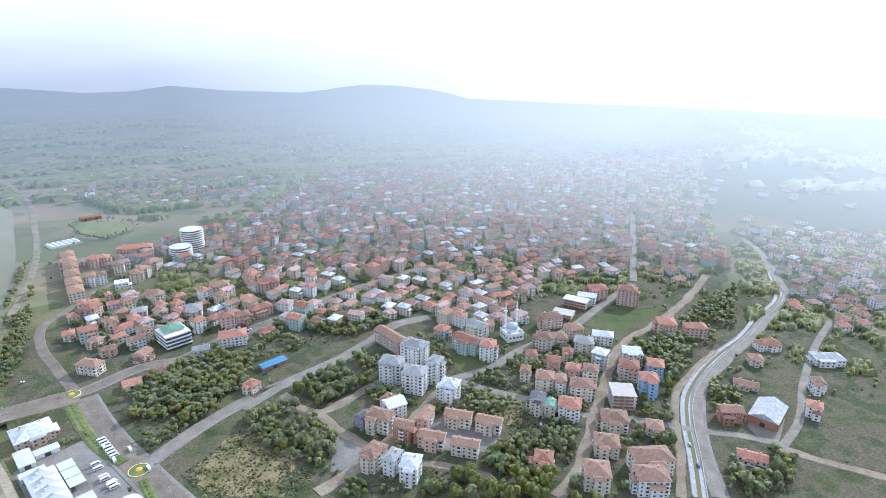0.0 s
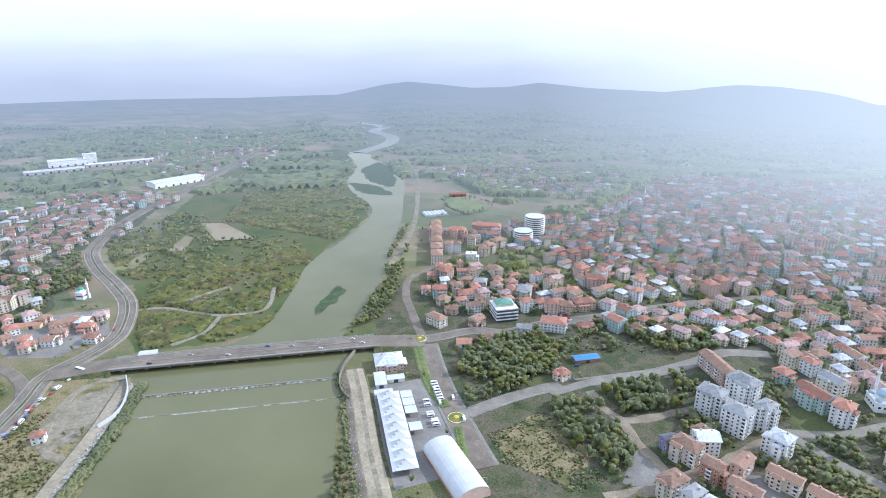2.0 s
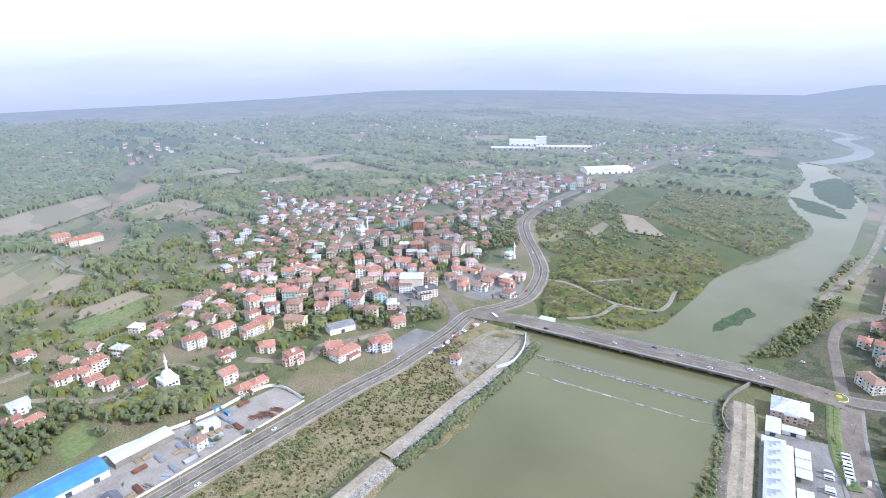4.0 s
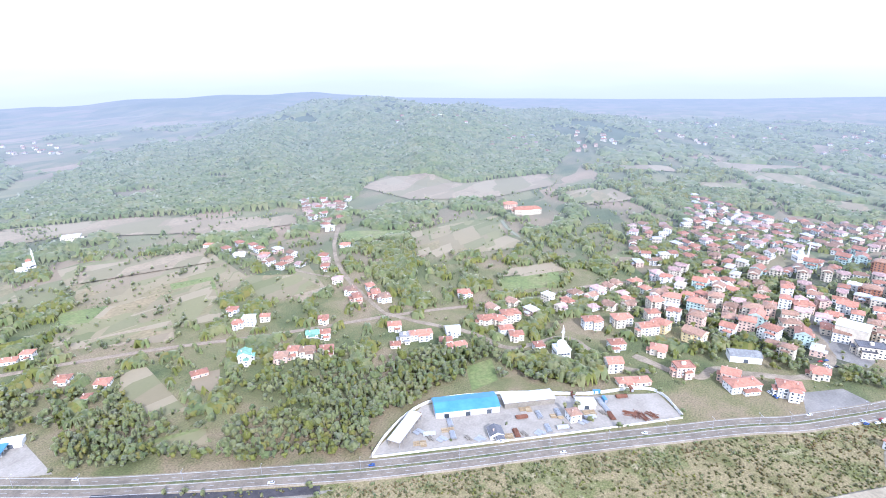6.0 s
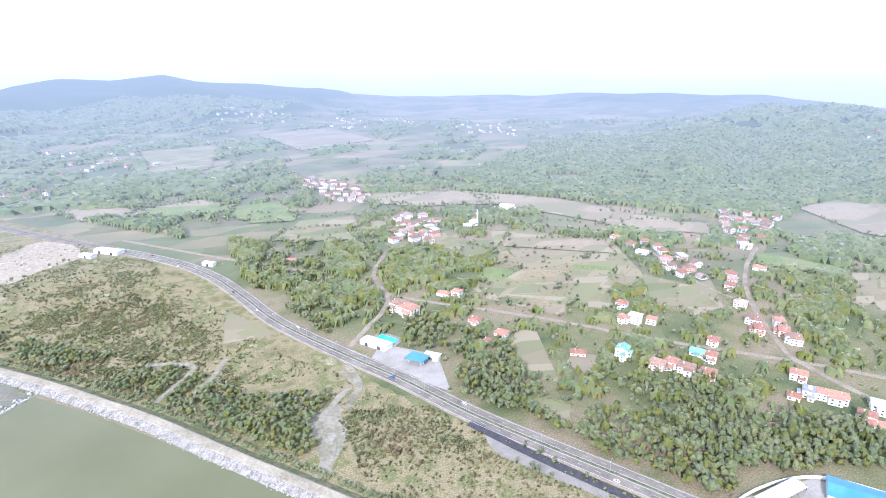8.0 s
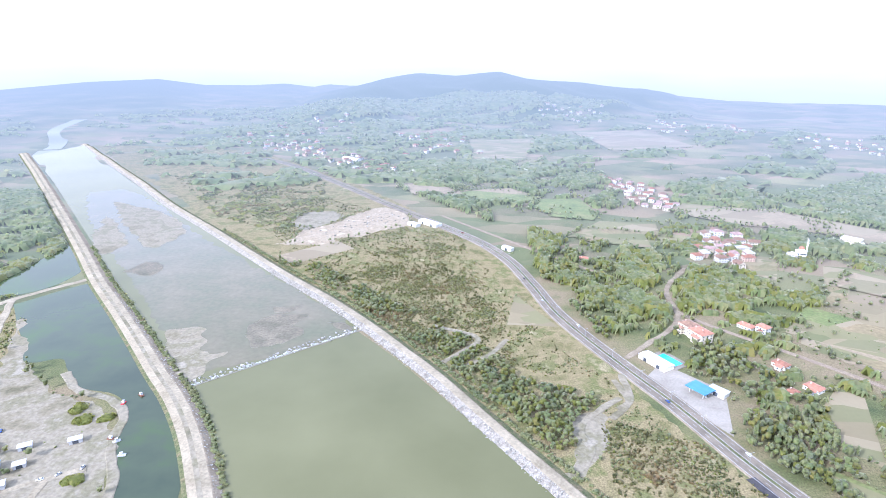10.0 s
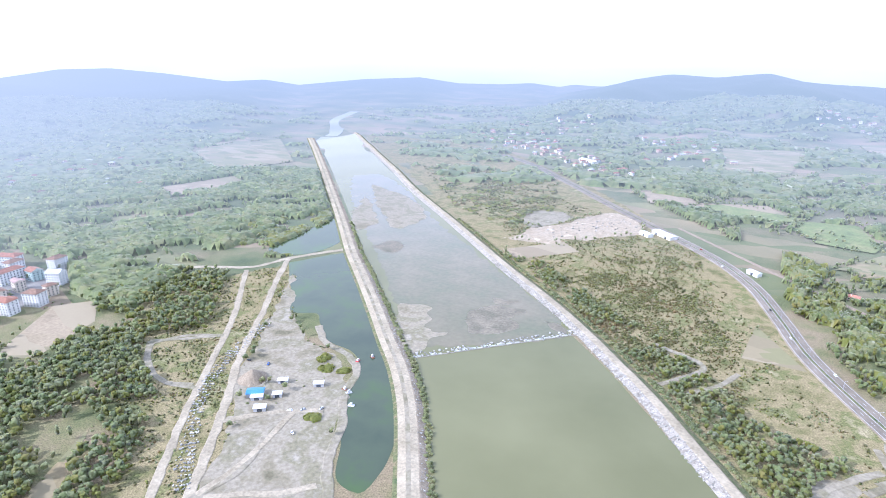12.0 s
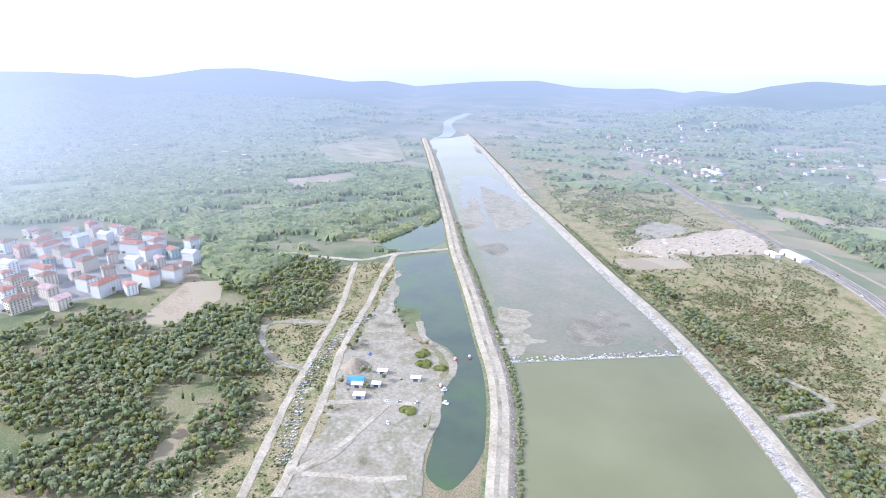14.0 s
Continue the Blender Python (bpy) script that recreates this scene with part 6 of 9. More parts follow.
def settle(poly, n, turn, low=1, high=5, gap=17.0, wide=False):
    """Houses spread over a zone, at least gap metres apart, in line with its streets."""
    p = np.array(poly)
    lo, hi = p.min(0), p.max(0)
    options = [i for i, (k, fl, ww) in enumerate(KINDS) if low <= fl <= high and (ww > 16) == wide]
    x, y = far_rng.uniform(lo[0], hi[0], n * 14), far_rng.uniform(lo[1], hi[1], n * 14)
    ok = inside(poly, x, y) & ~inside(river_poly, x, y)
    x, y = x[ok], y[ok]
    near = road_spots[((road_spots[:, :2] > lo - 20) & (road_spots[:, :2] < hi + 20)).all(1)]
    ok = np.ones(len(x), bool)
    for a, b, w in near:
        ok &= (x - a) ** 2 + (y - b) ** 2 > w * w
    taken = np.array([q for q in placed if lo[0] - gap < q[0] < hi[0] + gap and lo[1] - gap < q[1] < hi[1] + gap] + [(1e6, 1e6)])
    taken = np.concatenate([taken, np.full((n, 2), 1e6)])
    done, first = 0, len(taken) - n
    for a, b in zip(x[ok], y[ok]):
        if done >= n:
            break
        if np.min((taken[:first + done, 0] - a) ** 2 + (taken[:first + done, 1] - b) ** 2) < gap * gap:
            continue
        taken[first + done] = a, b
        done += 1
        local = turn + (0 if wide else 24 * math.sin(a / 130 + b / 210)) + (90 if far_rng.random() < 0.4 else 0) + far_rng.normal(0, 4)
        far_houses.append((math.hypot(a, b), options[int(far_rng.integers(len(options)))], pose(a, b, ground_z(a, b), 0, 0, local)))
        placed.append((float(a), float(b)))


settle(OLD_TOWN, 1250, 40, 2, 5, 13.0)
settle(MID_TOWN_A, 80, 42, 2, 4, 14.5)
settle(MID_TOWN_B, 36, 40, 2, 4, 15)
settle(MID_TOWN_C, 14, -15, 2, 4, 18)
settle(STATION_WEST, 44, 60, 2, 4, 17)
settle(EAST_TOWN, 110, 20, 1, 3, 17)
settle(STATION_TOWN, 300, 60, 1, 3, 16)
settle(STATION_SOUTH, 50, 60, 2, 4, 16)
settle(STATION_HEART, 60, 60, 2, 4, 16)
settle(UPPER_TOWN, 80, 30, 1, 4, 20)
settle(VILLAGE_A, 20, 10, 1, 2, 18)
settle(VILLAGE_B, 80, 35, 1, 3, 16)
settle(VILLAGE_C, 60, 20, 1, 3, 20)
settle(VILLAGE_D, 24, 0, 1, 3, 16)
settle(VILLAGE_E, 26, 30, 1, 2, 13)
settle(VILLAGE_F, 34, 0, 1, 2, 18)
settle(VILLAGE_G, 14, 0, 1, 2, 18)
settle(ESTATE, 34, 20, 4, 5, 29, True)
settle(ESTATE, 16, 20, 4, 5, 24)
settle([(-640, 170), (-655, 230), (-616, 278), (-550, 245), (-545, 185)], 9, 35, 1, 2, 14)
settle(NORTH_FAR, 60, 60, 1, 2, 22)
settle(FAR_WEST, 50, 60, 1, 2, 26)


def sector(b0, b1, r0, r1):
    return [(-math.sin(radians(b)) * r, math.cos(radians(b)) * r) for b, r in ((b0, r0), (b1, r0), (b1, r1), (b0, r1))]


# far villages on the slopes and across the plain
for b0, b1, r0, r1, n in ((100, 112, 1550, 1750, 30), (112, 121, 1700, 1850, 16), (150, 156, 1900, 2300, 22), (160, 168, 2100, 2500, 30), (172, 178, 2300, 2600, 26), (183, 192, 1500, 1900, 24), (196, 206, 1500, 2200, 40), (-114, -100, 1500, 1900, 22), (-122, -112, 1300, 1700, 22),
                          (70, 84, 1700, 2300, 50), (86, 98, 1800, 2400, 40), (44, 60, 1700, 2200, 30), (8, 24, 1500, 1800, 26), (-20, -4, 1500, 1700, 20), (-60, -20, 1000, 1250, 24)):
    settle(sector(b0, b1, r0, r1), n, 30, 1, 2, 20)
far_houses.sort(key=lambda q: q[0])
for _, pick, m in far_houses[:110]:
    copy_thing(KINDS[pick][0], m)


def merged_houses(items, far):
    """Whole quarters of far houses as one mass."""
    v, f, idx, mats = [], [], [], []
    base = 0
    for dist, pick, m in items:
        for o in KINDS[pick][0].children:
            if dist > 1050 and o.name.startswith("wing"):
                continue
            mm = m @ o.matrix_basis
            data = FAR_WALLS[pick] if far and o.name.startswith("wall") else o.data
            if far and (o.name.startswith("chimney") or o.name.startswith("annex")):
                continue
            co = np.empty(len(data.vertices) * 3)
            data.vertices.foreach_get("co", co)
            co = co.reshape(-1, 3) @ np.array(mm.to_3x3()).T + np.array(mm.translation)
            slots = []
            for s in data.materials:
                if s not in mats:
                    mats.append(s)
                slots.append(mats.index(s))
            v.append(co)
            for q in data.polygons:
                f.append(tuple(i + base for i in q.vertices))
                idx.append(slots[q.material_index])
            base += len(co)
    # haze painted as emission into walls, roofs and panes of the far quarters
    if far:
        mats = [haze_painted(s) for s in mats]
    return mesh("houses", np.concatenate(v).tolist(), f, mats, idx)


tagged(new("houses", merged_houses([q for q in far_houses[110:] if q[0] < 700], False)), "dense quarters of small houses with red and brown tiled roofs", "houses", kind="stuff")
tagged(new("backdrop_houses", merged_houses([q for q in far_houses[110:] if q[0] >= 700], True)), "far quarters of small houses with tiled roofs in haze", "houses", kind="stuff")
for k0, _, _ in KINDS:
    for o in (k0, *k0.children_recursive):
        bpy.data.objects.remove(o)

# ---- trees ----
def lobe_quads(g, c, rx, rz, cuts):
    """A lumpy closed body as loose quads."""
    out = []
    t = np.linspace(-1, 1, cuts + 1)
    for ax in range(3):
        for s in (-1, 1):
            a, b = np.meshgrid(t, t, indexing="ij")
            p = np.empty((cuts + 1, cuts + 1, 3))
            p[..., ax], p[..., (ax + 1) % 3], p[..., (ax + 2) % 3] = s, a, b * s
            p /= np.linalg.norm(p, axis=-1, keepdims=True)
            k = 1 + 0.16 * np.sin(p[..., 0] * 5 + c[0] * 3) * np.cos(p[..., 1] * 4.4 + c[1] * 2 + p[..., 2] * 3)
            p = p * k[..., None] * np.array([rx, rx, rz]) + np.array(c)
            out.append(np.stack([p[:-1, :-1], p[1:, :-1], p[1:, 1:], p[:-1, 1:]], 2).reshape(-1, 3))
    return np.concatenate(out)


def crown_array(seed, n, wide, tall, base, size, lobes_n=5, cuts=2):
    """Corners of a crown: lumpy lobes with many small leaf clumps over them; four corners a quad."""
    g = np.random.default_rng(seed)
    lobes = [(0, 0, base + tall * 0.55, 0.6 * wide, 0.48 * tall)]
    for _ in range(lobes_n - 1):
        a, q = g.uniform(0, 2 * np.pi), g.uniform(0.3, 0.62) * wide
        lobes.append((q * math.cos(a), q * math.sin(a), base + tall * g.uniform(0.3, 0.75), wide * g.uniform(0.34, 0.5), tall * g.uniform(0.22, 0.34)))
    body = [lobe_quads(g, l[:3], l[3] * 0.9, l[4] * 0.9, cuts) for l in lobes]
    pick = g.integers(0, len(lobes), n)
    L = np.array(lobes)[pick]
    d = g.normal(size=(n, 3))
    d[:, 2] = np.abs(d[:, 2]) * 0.9 - 0.25
    d /= np.linalg.norm(d, axis=1, keepdims=True)
    rad = g.uniform(0.85, 1.08, (n, 1))
    c = L[:, :3] + d * rad * np.stack([L[:, 3], L[:, 3], L[:, 4]], -1)
    nor = d + g.normal(0, 0.35, (n, 3)) + np.array([0, 0, 0.25])
    nor /= np.linalg.norm(nor, axis=1, keepdims=True)
    u = np.cross(nor, np.tile([0.0, 0.0, 1.0], (n, 1)) + g.normal(0, 0.3, (n, 3)))
    u /= np.linalg.norm(u, axis=1, keepdims=True)
    v = np.cross(nor, u)
    s = (size * g.uniform(0.6, 1.3, n))[:, None]
    bend = nor * s * 0.25
    q = np.stack([c - u * s - v * s * 0.7 - bend, c + u * s * 0.8 - v * s, c + u * s + v * s * 0.8 - bend, c - u * s * 0.7 + v * s], 1)
    return np.concatenate(body + [q.reshape(-1, 3)])


def limbs_mesh(seed, base, tall, r):
    g = random.Random(seed)
    v, f = [], []

    def limb(p, q, r0, r1):
        p, q = Vector(p), Vector(q)
        d = (q - p).normalized()
        a = d.orthogonal().normalized()
        b = d.cross(a)
        k = len(v)
        for o, rr in ((p, r0), (q, r1)):
            v.extend(tuple(o + (a * math.cos(t) + b * math.sin(t)) * rr) for t in [i * math.pi / 3 for i in range(6)])
        f.extend((k + i, k + (i + 1) % 6, k + 6 + (i + 1) % 6, k + 6 + i) for i in range(6))

    limb((0, 0, -0.4), (0.1, 0, base + 0.5), r, r * 0.7)
    limb((0.1, 0, base + 0.4), (0, 0.2, base + tall * 0.6), r * 0.7, r * 0.25)
    for i in range(4):
        t = i * 1.6 + g.random()
        limb((0.1, 0, base * 0.9 + 0.2 * i), (math.cos(t) * tall * 0.28, math.sin(t) * tall * 0.28, base + tall * g.uniform(0.35, 0.55)), r * 0.4, r * 0.12)
    return mesh("trunk", v, f, bark)


TREE_SHAPES = [(3.2, 6.5, 1.6), (4.2, 7.5, 2.0), (2.6, 8.5, 1.5), (3.6, 5.5, 1.2), (1.7, 11.0, 1.2)]
NEAR_CROWNS = [crown_array(20 + i, 170, w, t, b, 0.42 + 0.045 * w, 6, 2) for i, (w, t, b) in enumerate(TREE_SHAPES)]
MID_CROWNS = [crown_array(40 + i, 21, w, t, b, 0.5 + 0.06 * w, 3, 1) for i, (w, t, b) in enumerate(TREE_SHAPES)]
FAR_CROWNS = [crown_array(60 + i, 4, w, t, b, 0.9 + 0.1 * w, 2, 1) for i, (w, t, b) in enumerate(TREE_SHAPES)]
WEEDS = [crown_array(90 + i, 4, 1.0 + 0.3 * i, 1.0 + 0.2 * i, -0.4, 0.5, 1, 1) for i in range(3)]
BUSHES = [crown_array(80 + i, 5, 1.5 + 0.3 * i, 1.9 + 0.3 * i, -0.6, 0.6, 2, 1) for i in range(3)]
TREE_MESHES = []
for i, (w, t, b) in enumerate(TREE_SHAPES):
    TREE_MESHES.append((limbs_mesh(i, b, t, 0.22), [quads("crown", NEAR_CROWNS[i], leaf, soft_normals(NEAR_CROWNS[i])), quads("crown", NEAR_CROWNS[i], leaf_light, soft_normals(NEAR_CROWNS[i]))]))
tree_rng = np.random.default_rng(3)
tree_count = [0]


def free_spots(poly, n, keep_roads=True, gap_house=1.0):
    """Random spots of a zone that lie on no house, road or water."""
    p = np.array(poly)
    lo, hi = p.min(0), p.max(0)
    x, y = tree_rng.uniform(lo[0], hi[0], n * 6), tree_rng.uniform(lo[1], hi[1], n * 6)
    ok = inside(poly, x, y)
    x, y = x[ok][:n * 2], y[ok][:n * 2]
    ok = ~inside(river_poly, x, y) & ~inside(BORROW_POND, x, y) & ~inside(UPPER_POND, x, y)
    for a, b, s in house_xy:
        ok &= (x - a) ** 2 + (y - b) ** 2 > (s * gap_house + 1.5) ** 2
    if keep_roads:
        for c, w in road_lines:
            lo2, hi2 = c.min(0) - w, c.max(0) + w
            near = ok & (x > lo2[0]) & (x < hi2[0]) & (y > lo2[1]) & (y < hi2[1])
            if near.any():
                ii = np.nonzero(near)[0]
                dd = line_distance(c, x[ii], y[ii])
                ok[ii[dd < w / 2 + 2.0]] = False
    for q in clearings:
        ok &= ~inside(q, x, y)
    return x[ok][:n], y[ok][:n]


haze_mats = {}


def woods(poly, n, shapes=(0, 1, 2, 3), mat=None, crowns=None, size=(0.7, 1.25), name="trees", label="broad-leaved trees standing close together", clump=0.0):
    """Many trees of a zone as one mass."""
    x, y = free_spots(poly, n)
    if clump:
        ok = ripple(x + 40, y - 70, clump) + 0.7 * ripple(y, x, clump * 0.43) > (0.0 if clump < 60 else 0.25)
        x, y = x[ok], y[ok]
    if not len(x):
        return
    dist = float(np.hypot(x, y).mean())
    crowns = crowns or (MID_CROWNS if dist < 700 else FAR_CROWNS)
    z = height(x, y)
    out, soft = [], []
    pick = tree_rng.choice(shapes, len(x))
    for s in set(pick.tolist()):
        i = np.nonzero(pick == s)[0]
        a, k = tree_rng.uniform(0, 2 * np.pi, len(i)), tree_rng.uniform(*size, len(i))
        c = crowns[s]
        ca, sa = np.cos(a)[:, None], np.sin(a)[:, None]
        px = (c[None, :, 0] * ca - c[None, :, 1] * sa) * k[:, None] + x[i][:, None]
        py = (c[None, :, 0] * sa + c[None, :, 1] * ca) * k[:, None] + y[i][:, None]
        pz = c[None, :, 2] * (k * tree_rng.uniform(0.85, 1.2, len(i)))[:, None] + z[i][:, None]
        out.append(np.stack([px, py, pz], -1).reshape(-1, 3))
        soft.append(turned(soft_normals(c), ca, sa))
    m = mat or leaf
    # a mass reaching past 700 m gets leaves with haze painted in
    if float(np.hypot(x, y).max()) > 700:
        haze_mats.setdefault(m.name, haze_painted(m))
        m = haze_mats[m.name]
    ob = new(name, quads(name, np.concatenate(out), m, np.concatenate(soft)))
    tagged(ob, label, "trees" if name == "trees" else "scrub", kind="stuff")
    tree_count[0] += len(x)


def lone_tree(x, y, shape, k, light=False):
    """One tree with trunk, limbs and crown."""
    t = new("tree")
    t.empty_display_size = 0.5
    t.matrix_basis = pose(x, y, ground_z(x, y), 0, 0, 57 * (x + y)) @ Matrix.Scale(k, 4)
    trunk, crowns = TREE_MESHES[shape]
    part("trunk", trunk, t)
    part("crown", crowns[1 if light else 0], t)
    return tagged(t, "leafy broad-leaved tree with a %s crown" % ("pale green" if light else "dark green"), "tree", "trees of the valley")


def grove(poly, n, shapes=(0, 1, 2, 3), size=(0.7, 1.3), light=0.2):
    x, y = free_spots(poly, n)
    for a, b in zip(x, y):
        lone_tree(float(a), float(b), int(tree_rng.choice(shapes)), float(tree_rng.uniform(*size)), bool(tree_rng.random() < light))


def scatter(i, j, k):
    """A fixed random number for each cell."""
    v = np.sin(i * 127.1 + j * 311.7 + k * 74.7) * 43758.5453
    return v - np.floor(v)


def open_land(px, py, lo, hi, gap):
    """Which spots lie on no water, field, road or house."""
    ok = ~inside(river_poly, px, py)
    for q in (BORROW_POND, UPPER_POND):
        ok &= ~inside(q, px, py)
    for q in clearings:
        qa = np.array(q)
        if (qa.max(0) < lo).any() or (qa.min(0) > hi).any():
            continue
        ok &= ~inside(q, px, py)
    for c, wd in road_lines:
        a, b = c.min(0) - wd, c.max(0) + wd
        near = np.nonzero(ok & (px > a[0]) & (px < b[0]) & (py > a[1]) & (py < b[1]))[0]
        if len(near):
            ok[near[line_distance(c, px[near], py[near]) < wd / 2 + gap + 1.5]] = False
    for a, b, q in house_xy:
        if lo[0] - 20 < a < hi[0] + 20 and lo[1] - 20 < b < hi[1] + 20:
            ok &= (px - a) ** 2 + (py - b) ** 2 > (q + gap) ** 2
    return ok


def patchiness(px, py, patchy, stretch=1.0):
    u, w = 0.83 * px + 0.56 * py, (0.83 * py - 0.56 * px) * stretch
    return ripple(u, w, patchy) + 0.8 * ripple(w + 50, u, patchy * 0.41) + 0.6 * ripple(u - 31, w, patchy * 0.17) + tree_rng.normal(0, 0.12, len(px))


def thicket(poly, share, spacing=6.0, shapes=(0, 1, 3), size=(0.75, 1.3), patchy=34.0, bodies=None, mats=None, label="broad-leaved trees standing crown to crown", name="trees", gap=1.5):
    """A wood of single crowns that touch each other, with gaps in patches."""
    p = np.array(poly)
    lo, hi = p.min(0), p.max(0)
    x, y = np.meshgrid(np.arange(lo[0], hi[0], spacing), np.arange(lo[1], hi[1], spacing * 0.87), indexing="ij")
    x = x + (np.arange(x.shape[1]) % 2)[None, :] * spacing * 0.5
    x, y = (x + tree_rng.uniform(-0.36, 0.36, x.shape) * spacing).ravel(), (y + tree_rng.uniform(-0.36, 0.36, y.shape) * spacing).ravel()
    ok = inside(poly, x, y)
    x, y = x[ok], y[ok]
    if not len(x):
        return
    noise = patchiness(x, y, patchy)
    ok = noise > np.quantile(noise, 1 - share)
    x, y = x[ok], y[ok]
    ok = open_land(x, y, lo, hi, gap)
    x, y = x[ok], y[ok]
    if not len(x):
        return
    z = height(x, y)
    bodies = bodies or MID_CROWNS
    pick, out, tone, soft = tree_rng.choice(shapes, len(x)), [], [], []
    for q in set(pick.tolist()):
        i = np.nonzero(pick == q)[0]
        a, k = tree_rng.uniform(0, 2 * np.pi, len(i)), tree_rng.uniform(*size, len(i)) * spacing / 6.0
        c = bodies[q]
        ca, sa = np.cos(a)[:, None], np.sin(a)[:, None]
        out.append(np.stack([(c[None, :, 0] * ca - c[None, :, 1] * sa) * k[:, None] + x[i][:, None], (c[None, :, 0] * sa + c[None, :, 1] * ca) * k[:, None] + y[i][:, None],
                             c[None, :, 2] * (k * tree_rng.uniform(0.8, 1.2, len(i)))[:, None] + z[i][:, None]], -1).reshape(-1, 3))
        tone.append(np.repeat(tree_rng.random(len(i)), len(c) // 4))
        soft.append(turned(soft_normals(c), ca, sa))
    three = mats or (leaf, leaf_light, leaf_dark)
    # leaf copies with painted haze where the wood reaches past 700 m
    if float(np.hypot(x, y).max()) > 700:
        three = tuple(haze_painted(q) for q in three)
    me = quads(name, np.concatenate(out), three[0], np.concatenate(soft))
    me.materials.append(three[1])
    me.materials.append(three[2])
    t = np.concatenate(tone)
    if len(t) == len(me.polygons):
        me.polygons.foreach_set("material_index", np.where(t > 0.7, 1, np.where(t < 0.32, 2, 0)).astype(np.int32))
    tagged(new(name, me), label, "trees" if name != "scrub" else "scrub", kind="stuff")


def bush_line(pts, near, far, n, label, size=(0.7, 1.5), reach=900):
    """Bushes along a line, between two offsets from it."""
    c = smooth_line(pts, 3.0)
    c = c[np.hypot(c[:, 0], c[:, 1]) < reach]
    nr = normals_of(c)
    i = tree_rng.integers(0, len(c), n)
    p = c[i] + nr[i] * tree_rng.uniform(min(near, far), max(near, far), n)[:, None] + tree_rng.normal(0, 0.8, (n, 2))
    kinds = [BUSHES[int(tree_rng.integers(0, 3))] for _ in p]
    out = [c * tree_rng.uniform(*size) + np.array([a, b, 0.3]) for c, (a, b) in zip(kinds, p)]
    tagged(new("scrub", quads("scrub", np.concatenate(out), leaf, np.concatenate([soft_normals(c) for c in kinds]))), label, "scrub", kind="stuff")


def canopy(poly, share, spacing=6.5, tall=7.5, cell=2.6, patchy=38.0, mats=None, label="closed broad-leaved wood of rounded crowns", name="trees", where=None, leafy=0.75, stretch=1.0, bias=None):
    """A closed wood: crown beside crown as one rough roof of leaves with clumps over it, open in patches."""
    p = np.array(poly)
    lo, hi = p.min(0), p.max(0)
    x, y = np.meshgrid(np.arange(lo[0], hi[0], cell), np.arange(lo[1], hi[1], cell), indexing="ij")
    x, y = x + tree_rng.uniform(-0.3, 0.3, x.shape) * cell, y + tree_rng.uniform(-0.3, 0.3, y.shape) * cell
    keep = inside(poly, x, y)
    if where is not None:
        keep &= where(x, y)
    ii = np.nonzero(keep.ravel())[0]
    if not len(ii):
        return
    px, py = x.ravel()[ii], y.ravel()[ii]
    noise = patchiness(px, py, patchy, stretch)
    if bias is not None:
        noise = noise + bias(px, py)
    ok = noise > np.quantile(noise, 1 - share)
    ii, px, py = ii[ok], px[ok], py[ok]
    ok = open_land(px, py, lo, hi, 0.6 * cell)
    ii, px, py = ii[ok], px[ok], py[ok]
    if not len(ii):
        return
    gi, gj = np.floor(px / spacing), np.floor(py / spacing)
    best, tone, grow = np.full(len(ii), 1e9), np.zeros(len(ii)), np.ones(len(ii))
    for di in (-1, 0, 1):
        for dj in (-1, 0, 1):
            a, b = gi + di, gj + dj
            sx, sy = (a + 0.5 + 0.8 * (scatter(a, b, 1) - 0.5)) * spacing, (b + 0.5 + 0.8 * (scatter(a, b, 2) - 0.5)) * spacing
            size = 0.75 + 0.5 * scatter(a, b, 3)
            d = np.hypot(px - sx, py - sy) / size
            c = d < best
            best, tone, grow = np.where(c, d, best), np.where(c, scatter(a, b, 4), tone), np.where(c, size, grow)
    dome = np.sqrt(np.clip(1 - (best / (0.8 * spacing)) ** 2, 0, 1))
    h = np.full(x.size, -0.6)
    h[ii] = tall * grow * (0.28 + 0.72 * dome) + tree_rng.normal(0, 0.05 * tall, len(ii))
    full_tone = np.zeros(x.size)
    full_tone[ii] = tone
    used = np.zeros(x.size, bool)
    used[ii] = True
    n, m = x.shape
    a = (np.arange(n - 1)[:, None] * m + np.arange(m - 1)[None, :]).ravel()
    f = np.stack([a, a + m, a + m + 1, a + 1], 1)
    f = f[used[f].sum(1) >= 2]
    z = np.zeros(x.size)
    corner = np.unique(f)
    z[corner] = height(x.ravel()[corner], y.ravel()[corner]) + h[corner]
    co = np.stack([x.ravel(), y.ravel(), z], -1)
    body = co[f]
    flat = np.cross(body[:, 2] - body[:, 0], body[:, 3] - body[:, 1])
    flat *= np.sign(flat[:, 2:3]) / (np.linalg.norm(flat, axis=1, keepdims=True) + 1e-9)
    round_n = np.zeros((x.size, 3))
    for q in range(4):
        np.add.at(round_n, f[:, q], flat)
    round_n[:, 2] += 0.3
    round_n /= np.linalg.norm(round_n, axis=1, keepdims=True) + 1e-9
    tones = full_tone[f].max(1)
    k = int(len(f) * leafy)
    pick = tree_rng.permutation(len(f))[:k]
    mid = body[pick].mean(1) + tree_rng.normal(0, 0.2, (k, 3)) * cell
    mid[:, 2] += 0.12 * tall * tree_rng.random(k)
    nor = tree_rng.normal(0, 0.55, (k, 3)) + np.array([0, 0, 1.0])
    nor /= np.linalg.norm(nor, axis=1, keepdims=True)
    uu = np.cross(nor, tree_rng.normal(size=(k, 3)))
    uu /= np.linalg.norm(uu, axis=1, keepdims=True)
    vv = np.cross(nor, uu)
